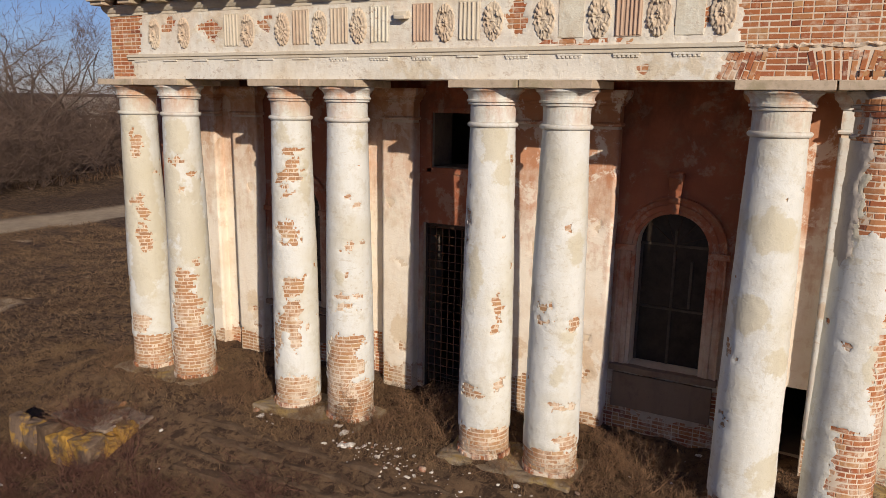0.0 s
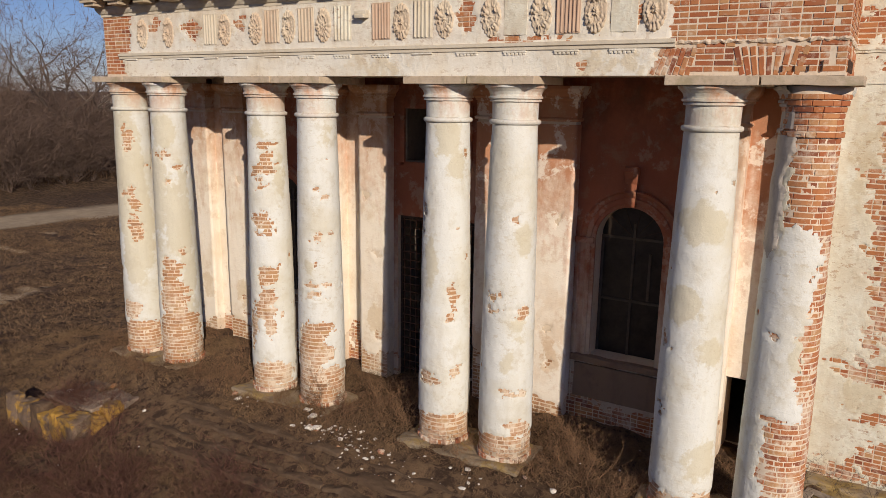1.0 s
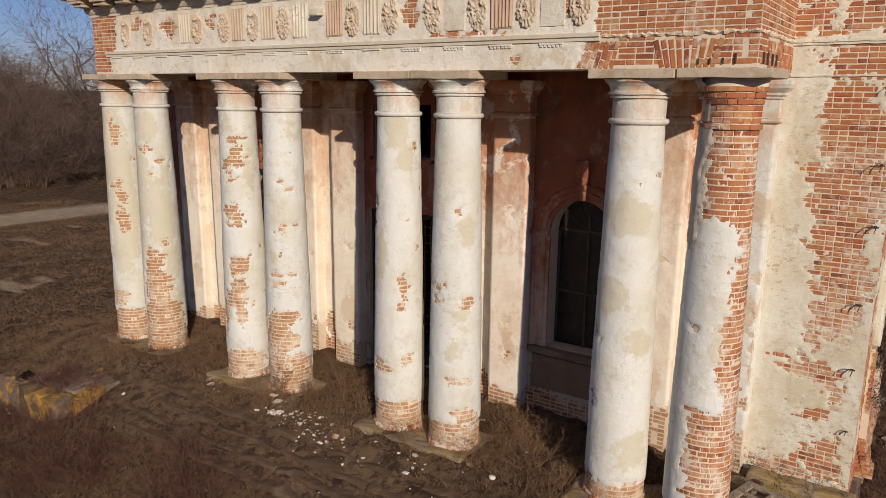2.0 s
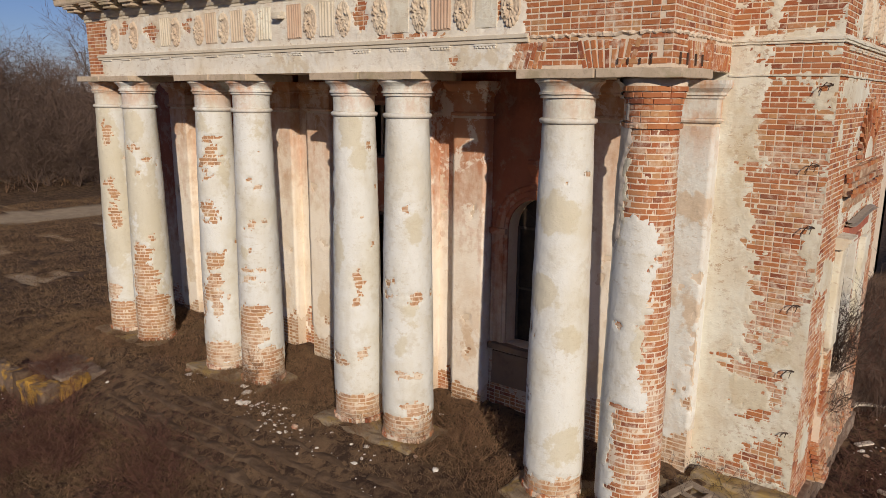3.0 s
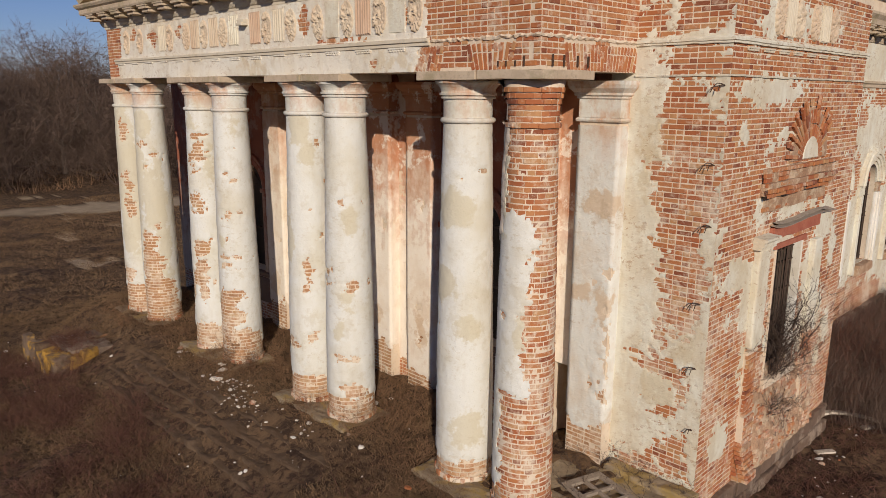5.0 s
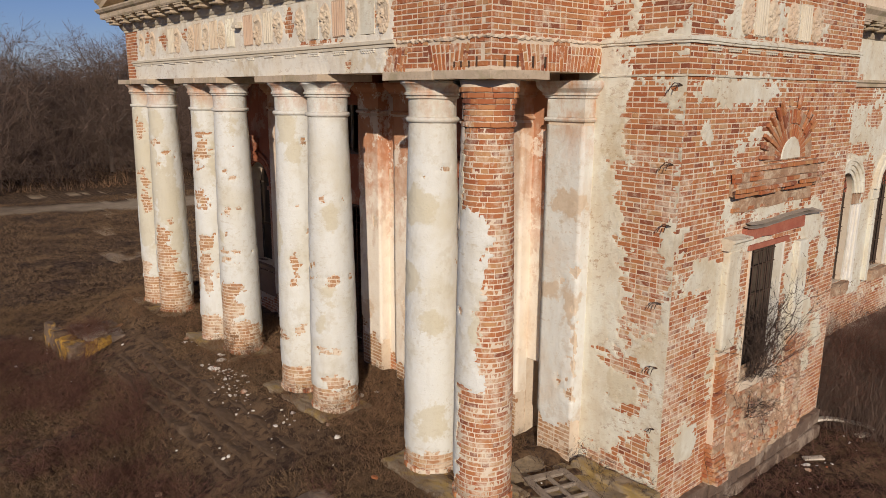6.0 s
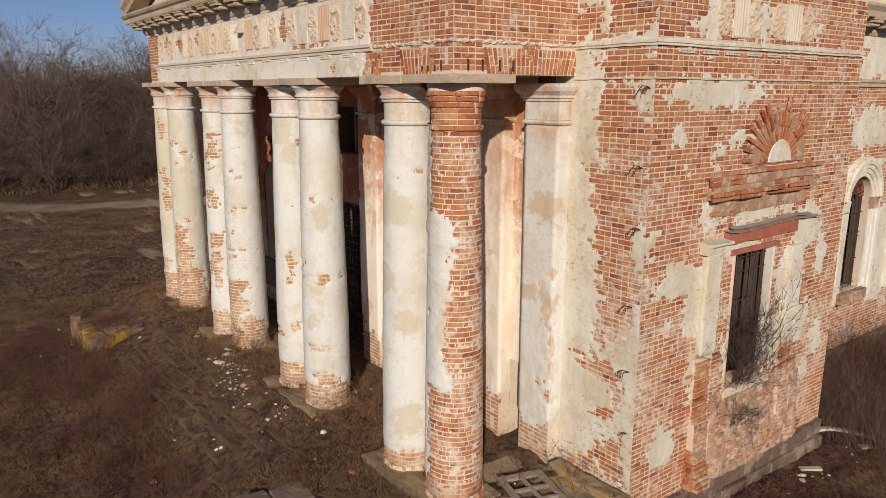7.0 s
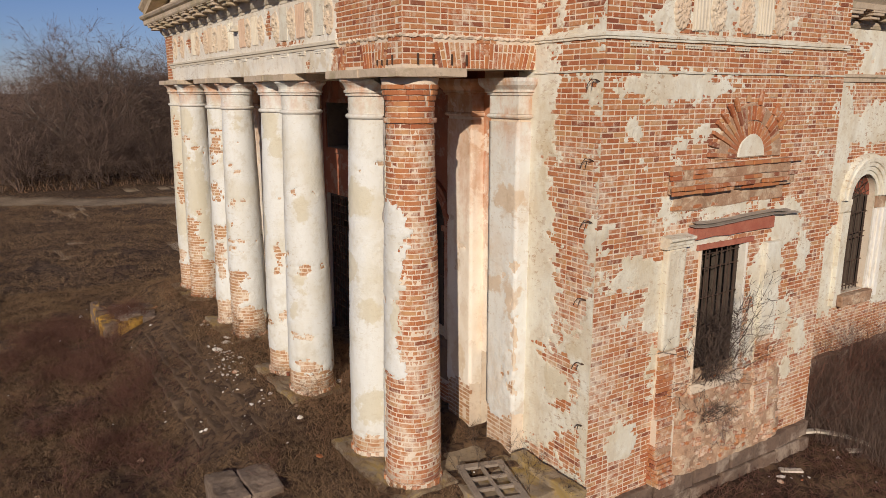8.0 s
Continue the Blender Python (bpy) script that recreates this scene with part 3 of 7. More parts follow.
def ground_height(x, y):
    x, y = np.asarray(x, float), np.asarray(y, float)
    dx = np.maximum(np.maximum(-15.4 - x, x - 1.2), 0)
    dy = np.maximum(10.55 - y, 0)
    left = smooth01(1 - np.maximum(-15.4 - x, 0) / 2.6)
    right = smooth01(1 - np.maximum(x - 1.1, 0) / 1.6)
    ramp_y = slope_at(dy, x)
    h = 0.985 * ramp_y * left * right
    h = np.where(y > 14, h * smooth01(1 - (y - 14) / 2), h)
    h = h + 0.30 * (fbm(x * 0.12, y * 0.12, 5, 4) - 0.5) * smooth01((np.hypot(x + 6, y - 12) - 9) / 14)
    calm = 1 - 0.75 * smooth01((1.1 - np.abs(y - 9.6)) / 0.4) * (x > -13) * (x < -2.5)
    calm = calm * smooth01((x + 32) / 8) * smooth01((34 - y) / 8) * smooth01((12 - x) / 6)
    h = h + calm * (0.14 * (fbm(x * 0.9, y * 0.9, 8, 3) - 0.5) + 0.26 * (fbm(x * 2.2, y * 2.2, 9, 4) - 0.5)) + 0.25 * smooth01((-17 - x) / 8) * (fbm(x * 0.5, y * 0.7, 19, 4) - 0.5)
    bank = smooth01((y - 20.5) / 4) * smooth01((x - 0) / 2) * smooth01((7 - x) / 5)
    h = h + 0.55 * bank
    h = h + 0.40 * np.exp(-((x + 1.15) / 1.5) ** 2 - ((y - 9.15) / 0.75) ** 2)
    bed = smooth01((x + 14.75) / 0.5) * smooth01((-12.45 - x) / 0.4) * smooth01((y - 8.3) / 0.35) * smooth01((10.6 - y) / 0.8)
    h = h + bed * np.maximum(0.62 - h, 0)
    far = smooth01((-50 - x) / 9)
    h = h + 0.9 * far + 2.6 * smooth01((-62 - x) / 40)
    return h


def road_at(x, y):
    middle = -40.0 - 0.0125 * np.clip(32 - y, 0, 45) ** 2
    wob = 1.6 * (fbm(x * 0.12, y * 0.25, 31, 3) - 0.5)
    off = np.abs(x - middle + wob)
    worn = 0.62 + 0.38 * smooth01((y - 13) / 10)
    return smooth01((3.1 - off) / 1.7) * (0.75 + 0.25 * smooth01(off / 0.8)) * worn


def spread(lo, hi, step, reach, grow):
    inner = list(np.arange(lo, hi + 1e-6, step))
    d, out_lo, out_hi = step, [], []
    a, b = lo, hi
    while a > -reach:
        d *= grow
        a -= d
        b += d
        out_lo.append(a)
        out_hi.append(b)
    return np.array(out_lo[::-1] + inner + out_hi)


gx, gy = spread(-19.0, 7.0, 0.12, 1600, 1.06), spread(3.0, 21.0, 0.12, 1600, 1.06)
GX, GY = np.meshgrid(gx, gy, indexing="ij")
GZ = ground_height(GX, GY)
bare = np.maximum(road_at(GX, GY), 0.75 * smooth01((fbm(GX * 0.30, GY * 0.6, 41, 4) - 0.68) / 0.07) * (GX < -24))
GZ = GZ - 0.10 * bare
ids = np.arange(GX.size).reshape(GX.shape)
ground = from_arrays("ground", np.stack((GX, GY, GZ), -1).reshape(-1, 3),
                     np.stack((ids[:-1, :-1], ids[1:, :-1], ids[1:, 1:], ids[:-1, 1:]), -1).reshape(-1, 4), SOIL, smooth=True)
layer = ground.data.attributes.new("bare", "FLOAT", "POINT")
layer.data.foreach_set("value", bare.ravel().astype(np.float32))
tagged(ground, "dry brown turf and bare soil with a dirt road", "ground", kind="structure")


# ---- walls ----
def walled(bm, u0, u1, v0, v1, holes, solid):
    """Boxes that leave the holes (u0, u1, v0, v1) open; solid(bm, u0, u1, v0, v1) adds one."""
    cuts_u = sorted({u0, u1, *(h for hole in holes for h in hole[:2])})
    cuts_v = sorted({v0, v1, *(h for hole in holes for h in hole[2:])})
    for a, b in zip(cuts_u, cuts_u[1:]):
        run = None
        for c, d in zip(cuts_v, cuts_v[1:]):
            inside = any(h[0] <= (a + b) / 2 <= h[1] and h[2] <= (c + d) / 2 <= h[3] for h in holes)
            if inside:
                if run:
                    solid(bm, a, b, *run)
                run = None
            else:
                run = (run[0] if run else c, d)
        if run:
            solid(bm, a, b, *run)


def spandrels(bm, middle, spring, radius, to3d, depth):
    """The two corners between a round head and its square opening."""
    n = 14
    for side in (-1, 1):
        rim = [(middle + side * radius * math.cos(a), spring + radius * math.sin(a)) for a in (math.pi / 2 * k / n for k in range(n + 1))]
        outline = rim + [(middle + side * radius, spring + radius)]
        fronts = [bm.verts.new(to3d(u, v, 0)) for u, v in outline]
        backs = [bm.verts.new(to3d(u, v, depth)) for u, v in outline]
        corner_f, corner_b = fronts[-1], backs[-1]
        for k in range(n):
            bm.faces.new((fronts[k], fronts[k + 1], corner_f))
            bm.faces.new((backs[k], backs[k + 1], corner_b))
            bm.faces.new((fronts[k], fronts[k + 1], backs[k + 1], backs[k]))


ARCH_R, ARCH_SPRING, ARCH_SILL = 0.66, 4.82, 2.42
south_holes = [(x - ARCH_R, x + ARCH_R, ARCH_SILL, ARCH_SPRING + ARCH_R) for x in WIN_X] + [(-7.83, -5.80, 0.9, 4.82), (-7.62, -6.02, 6.05, 7.22), (-0.49, 0.08, 0.9, 2.53)]
wall_south = thing("wall_south", label="terracotta-washed plastered church wall behind the columns", category="wall", kind="structure")
bm = bmesh.new()
walled(bm, WEST_X, WALL_X, -0.3, 10.1, south_holes, lambda b, u0, u1, v0, v1: box(b, u0, u1, WALL_Y, WALL_Y + 0.8, v0, v1))
for x in WIN_X:
    spandrels(bm, x, ARCH_SPRING, ARCH_R, lambda u, v, d: (u, WALL_Y + d, v), 0.8)
part("masonry", bm, MORTAR, wall_south)
# thin inner sheet whose dark colour stands for the unlit room
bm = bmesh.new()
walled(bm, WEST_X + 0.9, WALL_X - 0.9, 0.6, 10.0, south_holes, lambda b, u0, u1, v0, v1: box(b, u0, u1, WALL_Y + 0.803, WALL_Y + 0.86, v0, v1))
part("lining", bm, ROOM, wall_south, "inner plaster coloured dark as room shade")

WIN2 = (16.20, 17.45, 2.30, 4.80)
FAR_WINS = (24.26, 27.31, 30.36)
wall_east = thing("wall_east", label="brick church wall with remains of pale plaster", category="wall", kind="structure")
bm = bmesh.new()
walled(bm, WALL_Y + 0.8, STEP_Y, -0.3, 10.1, [WIN2], lambda b, u0, u1, v0, v1: box(b, WALL_X - 0.85, WALL_X, u0, u1, v0, v1))
part("masonry", bm, MORTAR, wall_east)
bm = bmesh.new()
walled(bm, WALL_Y + 0.87, STEP_Y, 0.6, 10.0, [WIN2], lambda b, u0, u1, v0, v1: box(b, WALL_X - 0.91, WALL_X - 0.853, u0, u1, v0, v1))
part("lining", bm, ROOM, wall_east, "inner plaster coloured dark as room shade")

FAR_R, FAR_SPRING, FAR_SILL = 0.575, 4.92, 2.49
far_holes = [(y - FAR_R, y + FAR_R, FAR_SILL, FAR_SPRING + FAR_R) for y in FAR_WINS]
wall_far = thing("wall_east_rear", label="set-back church wall with cream plaster and arched windows", category="wall", kind="structure")
bm = bmesh.new()
walled(bm, STEP_Y, END_Y, -0.3, 10.1, far_holes, lambda b, u0, u1, v0, v1: box(b, FAR_X - 0.8, FAR_X, u0, u1, v0, v1))
for y in FAR_WINS:
    spandrels(bm, y, FAR_SPRING, FAR_R, lambda u, v, d: (FAR_X - d, u, v), 0.8)
part("masonry", bm, MORTAR, wall_far)
bm = bmesh.new()
walled(bm, STEP_Y, END_Y - 0.8, 0.6, 10.0, far_holes, lambda b, u0, u1, v0, v1: box(b, FAR_X - 0.86, FAR_X - 0.803, u0, u1, v0, v1))
part("lining", bm, ROOM, wall_far, "inner plaster coloured dark as room shade")

bm = bmesh.new()
box(bm, FAR_X - 0.8, WALL_X - 0.92, STEP_Y - 0.6, STEP_Y - 0.004, -0.3, 10.1)
tagged(part("wall_return", bm, MORTAR), "short brick return between the two side walls", "wall", kind="structure")
bm = bmesh.new()
box(bm, WEST_X, WEST_X + 0.8, WALL_Y + 0.8, END_Y - 0.8, -0.3, 10.1)
tagged(part("wall_west", bm, CREAM), "plain plastered church wall", "wall", kind="structure")
bm = bmesh.new()
box(bm, WEST_X, FAR_X, END_Y - 0.8, END_Y, -0.3, 10.1)
tagged(part("wall_north", bm, CREAM), "plain plastered church wall", "wall", kind="structure")
bm = bmesh.new()
box(bm, WEST_X + 0.8, FAR_X - 0.86, WALL_Y + 0.86, END_Y - 0.8, 0.7, 0.9)
tagged(part("floor", bm, ROOM), "church floor coloured dark as room shade", "floor", kind="structure")
# unseen slabs that close the church so no daylight falls in from above
bm = bmesh.new()
box(bm, WEST_X - 0.2, FAR_X + 0.15, STEP_Y, END_Y + 0.2, 10.1, 10.35)
box(bm, WEST_X - 0.2, WALL_X + 0.15, WALL_Y - 0.1, STEP_Y, 10.1, 10.35)
tagged(part("roof", bm, TIN), "unseen flat church roof that keeps the inside dark", "roof", kind="structure")
# shares BACK, so its painted dark top covers the whole ceiling
bm = bmesh.new()
box(bm, SIDE_L + 0.86, SIDE_R - 0.86, FRONT + 0.86, WALL_Y - 0.03, 8.30, 8.42)
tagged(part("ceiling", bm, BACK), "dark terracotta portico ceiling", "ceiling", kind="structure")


# ---- plaster on the walls ----
def hole_field(u, v, holes, heads=()):
    best = np.full(np.broadcast(u, v).shape, -9.0)
    for a, b, c, d in holes:
        best = np.maximum(best, np.minimum(np.minimum(u - a, b - u), np.minimum(v - c, d - v)))
    for m, spring, r in heads:
        over = np.minimum(np.minimum(r - np.hypot(u - m, v - spring), v - spring + 0.05), 9)
        under = np.minimum(np.minimum(u - m + r, m + r - u), np.minimum(v - ARCH_SILL, spring - v))
        best = np.maximum(best, np.maximum(over, under))
    return best


def south_field(u, v):
    cu, cv = by_course(u, v, 4)
    foot = (1.35 + 0.5 * (fbm(u * 0.8, u * 0 + 2, 12, 3) - 0.3)) - cv
    chips = blobs(cu, cv, [(-9.0, 1.7, 0.3, 0.35), (-4.9, 5.4, 0.16, 0.5), (-1.5, 1.9, 0.5, 0.4), (-3.3, 1.7, 0.6, 0.3), (1.0, 1.6, 0.4, 0.3)])
    f = np.maximum(foot, chips) + ragged(u, v, 40, 0.3)
    return np.maximum(f, hole_field(u, v, south_holes[2:], [(x, ARCH_SPRING, ARCH_R) for x in WIN_X]))


def south_worn(u, v):
    return np.clip(0.5 + 1.5 * blobs(u, v, [(-3.8, 5.4, 0.25, 0.3), (-5.3, 5.7, 0.25, 0.6), (-8.6, 5.6, 0.2, 0.7)]), 0, 1)


south_place = flat_place((0, WALL_Y, 0), (1, 0, 0), (0, -1, 0))
PILASTERS = (-14.15, -12.78, -9.69, -8.34, -5.27, -3.92, -0.88, 0.47)
RECESSES = [(PILASTERS[k] + 0.385, PILASTERS[k + 1] - 0.385) for k in range(0, 8, 2)]


def open_wall_field(u, v):
    """The red-washed wall without the light strips between the pilasters of a pair."""
    f = south_field(u, v)
    for a, b in RECESSES:
        f = np.where((u > a) & (u < b), 1.0, f)
    return f


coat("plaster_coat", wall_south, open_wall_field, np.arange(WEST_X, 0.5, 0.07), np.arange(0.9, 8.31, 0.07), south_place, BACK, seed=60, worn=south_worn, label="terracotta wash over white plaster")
wall_bricks(wall_south, south_place, 1, courses(WEST_X, 0.5, 0.9, 2.2, lambda u, v: south_field(u, v), 61, solid=lambda u, v: -hole_field(u, v, south_holes)), near=(-4, WALL_Y, 1.5), limit=160)


for k, (a, b) in enumerate(RECESSES):
    coat("plaster_coat", wall_south, south_field, np.linspace(a + 0.002, b - 0.002, 13), np.arange(0.95, 7.75, 0.05), south_place, SCRAPED if k > 1 else ROSY, seed=64 + k, label="rosy plaster strip between two pilasters")


# the bare corner beside the portico
def corner_field(u, v):
    cu, cv = by_course(u, v, 14)
    f = blobs(cu, cv, [(1.82, 7.27, 0.39, 0.36), (2.05, 6.77, 0.46, 0.36), (1.95, 6.14, 0.50, 0.46), (1.93, 5.33, 0.46, 0.4), (1.96, 4.78, 0.36, 0.55),
                       (2.04, 4.05, 0.40, 0.38), (1.78, 3.69, 0.18, 0.15), (1.5, 3.10, 0.25, 0.14), (1.88, 3.02, 0.30, 0.10), (2.08, 2.79, 0.12, 0.17),
                       (1.93, 2.33, 0.14, 0.08), (2.2, 1.83, 0.26, 0.10), (2.04, 1.45, 0.36, 0.26), (2.37, 4.32, 0.27, 0.07), (2.42, 1.31, 0.29, 0.15),
                       (1.43, 6.37, 0.12, 0.05), (1.98, 8.03, 0.50, 0.20), (1.25, 8.64, 0.35, 0.25), (1.95, 8.75, 0.50, 0.32), (1.5, 1.2, 0.5, 0.14), (2.0, 6.9, 0.52, 0.75), (1.97, 5.7, 0.50, 0.9), (2.02, 4.75, 0.42, 0.5)])
    f = np.minimum(f, 0.16)
    lime = blobs(cu, cv, [(2.38, 5.23, 0.14, 0.38), (2.22, 7.45, 0.12, 0.24), (2.46, 3.55, 0.20, 0.9), (2.46, 2.6, 0.22, 1.1), (2.47, 1.9, 0.20, 0.9), (1.55, 8.7, 0.1, 0.4)])
    return np.minimum(f, -lime * 2.6) + ragged(u, v, 50, 0.30)


def corner_worn(u, v):
    return np.clip(0.45 + 1.2 * blobs(u, v, [(1.75, 2.6, 0.3, 0.5), (1.25, 6.6, 0.16, 0.6), (2.1, 3.4, 0.2, 0.3)]), 0, 1)


coat("plaster_coat", wall_south, corner_field, np.linspace(0.52, WALL_X + 0.016, 66), np.arange(0.7, 9.25, 0.03), south_place, LIME, thick=0.014, wave=0.005, seed=62, worn=corner_worn, label="flaking cream limewash")
wall_bricks(wall_south, south_place, 1, courses(0.52, WALL_X + 0.01, 0.7, 9.2, corner_field, 63), near=(2.0, WALL_Y, 5.5), limit=300)

EAST_LIME = [(15.35, 7.58, 1.5, 0.27), (14.68, 4.55, 0.85, 0.30), (15.18, 4.06, 0.45, 0.65), (14.42, 3.87, 0.14, 0.18), (13.77, 5.23, 0.17, 0.27),
             (18.14, 3.98, 0.56, 0.75), (16.81, 5.57, 1.25, 0.24), (18.67, 5.04, 0.56, 0.52), (19.45, 2.56, 0.30, 0.40), (16.01, 6.84, 0.43, 0.10),
             (15.18, 2.84, 0.20, 0.65), (14.46, 1.58, 0.40, 0.44), (18.85, 3.17, 0.28, 0.50), (15.37, 5.60, 0.41, 0.24), (16.16, 4.95, 0.90, 0.17),
             (17.94, 2.87, 0.33, 0.73), (14.3, 6.9, 0.18, 0.14), (19.3, 4.4, 0.25, 0.5)]
EAST_LIME_HIGH = [(15.05, 8.65, 0.34, 0.36), (15.85, 8.70, 0.40, 0.42), (16.40, 8.72, 0.26, 0.34), (16.94, 8.74, 0.34, 0.34), (17.49, 8.68, 0.24, 0.30), (14.7, 8.55, 0.2, 0.16)]


def east_field(u, v):
    cu, cv = by_course(u, v, 24)
    lime = np.maximum(blobs(cu, cv, EAST_LIME), blobs(cu, cv, EAST_LIME_HIGH))
    lime = np.maximum(lime, 0.9 * (fbm(u * 1.1, v * 1.5, 77, 4) - 0.74))
    f = np.minimum(0.2, -lime) + ragged(u, v, 70, 0.24)
    f = np.maximum(f, (1.2 + 0.2 * fbm(u, u * 0, 3, 2)) - v)
    return np.maximum(f, hole_field(u, v, [WIN2]))


east_place = flat_place((WALL_X, 0, 0), (0, 1, 0), (1, 0, 0))
coat("plaster_coat", wall_east, east_field, np.arange(WALL_Y - 0.0, STEP_Y + 0.01, 0.033), np.arange(0.55, 9.3, 0.033), east_place, LIME, thick=0.012, wave=0.004, seed=72,
     worn=lambda u, v: np.clip(0.45 + blobs(u, v, [(14.7, 4.9, 0.4, 0.3), (15.0, 3.0, 0.4, 0.5)]), 0, 1), label="remains of cream plaster")
rng = random.Random(74)
east_rows = [row for row in courses(WALL_Y, STEP_Y, 0.55, 9.3, east_field, 73, solid=lambda u, v: -hole_field(u, v, [WIN2]))
             if ((row[0] - 16.75) / 0.8) ** 2 + ((row[1] - 1.55) / 0.75) ** 2 > 0.5 + 0.8 * rng.random() or rng.random() < 0.18]
wall_bricks(wall_east, east_place, 1, east_rows, near=(WALL_X, 14.6, 3.6), limit=300)


def far_field(u, v):
    cu, cv = by_course(u, v, 34)
    f = blobs(cu, cv, [(22.0, 8.3, 1.6, 0.5), (24.6, 7.55, 1.3, 0.32), (23.75, 6.05, 0.30, 0.22), (24.9, 6.08, 0.7, 0.20), (25.75, 5.2, 0.45, 0.6), (24.3, 2.05, 0.9, 0.32), (23.5, 1.2, 7.0, 0.75), (22.6, 4.55, 0.75, 0.45),
                       (21.6, 6.2, 1.0, 1.6), (21.4, 3.0, 1.2, 1.0), (23.55, 7.3, 0.25, 0.35), (25.8, 6.9, 0.5, 0.25), (28.8, 5.3, 0.5, 0.6), (27.3, 2.0, 0.9, 0.3), (28.0, 7.4, 1.6, 0.25)])
    f = np.minimum(f, 0.2) + ragged(u, v, 80, 0.3)
    for y in FAR_WINS:
        f = np.maximum(f, np.minimum(np.minimum(FAR_R - np.abs(u - y), v - FAR_SILL), FAR_SPRING + np.sqrt(np.maximum(FAR_R ** 2 - (u - y) ** 2, 0)) - v))
    return f


def far_solid(u, v):
    f = np.full(np.shape(u), 9.0)
    for y in FAR_WINS:
        f = np.minimum(f, np.maximum(np.abs(u - y) - FAR_R, np.maximum(FAR_SILL - v, v - FAR_SPRING - FAR_R)))
    return f


far_place = flat_place((FAR_X, 0, 0), (0, 1, 0), (1, 0, 0))
coat("plaster_coat", wall_far, far_field, np.arange(STEP_Y + 0.02, 31.5, 0.09), np.arange(0.6, 9.0, 0.09), far_place, LIME, seed=82, label="cream plaster")
wall_bricks(wall_far, far_place, 1, courses(STEP_Y + 0.05, 30.0, 0.6, 9.0, far_field, 83, solid=far_solid), near=(FAR_X, 24.2, 5), limit=160)

# dark stone plinth under the side wall, block by block
plinth = thing("plinth", label="dark stone plinth under the brick side wall", category="plinth", kind="structure")
rng = random.Random(5)
for row, (z0, z1) in enumerate(((-0.25, 0.27), (0.28, 0.66))):
    y = WALL_Y - 0.05 - 0.3 * row
    while y < STEP_Y - 0.1:
        w = min(rng.uniform(0.65, 1.1), STEP_Y + 0.05 - y)
        part("plinth_stone", rough_block(WALL_X - 0.35, WALL_X + 0.13 + rng.uniform(-0.015, 0.015) - 0.008 * row, max(y, WALL_Y - 0.05), y + w - 0.012, z0, z1 + rng.uniform(-0.06, 0.0), 0.2, 0.035, y * 7, 0.03), PLINTH, plinth)
        y += w
y = STEP_Y + 0.02
while y < 29.5:
    w = rng.uniform(0.7, 1.2)
    part("plinth_stone", rough_block(FAR_X - 0.2, FAR_X + 0.14, y, y + w - 0.015, -0.2, 0.95 + rng.uniform(-0.04, 0.04), 0.25, 0.03, y * 5, 0.03), PLINTH, plinth)
    y += w
for k in range(2):
    part("plinth_stone", rough_block(1.25 + 0.62 * k, 1.25 + 0.62 * k + 0.61, WALL_Y - 0.09, WALL_Y - 0.003, 0.2, 0.78, 0.2, 0.015, 90 + k), LICHEN, plinth)


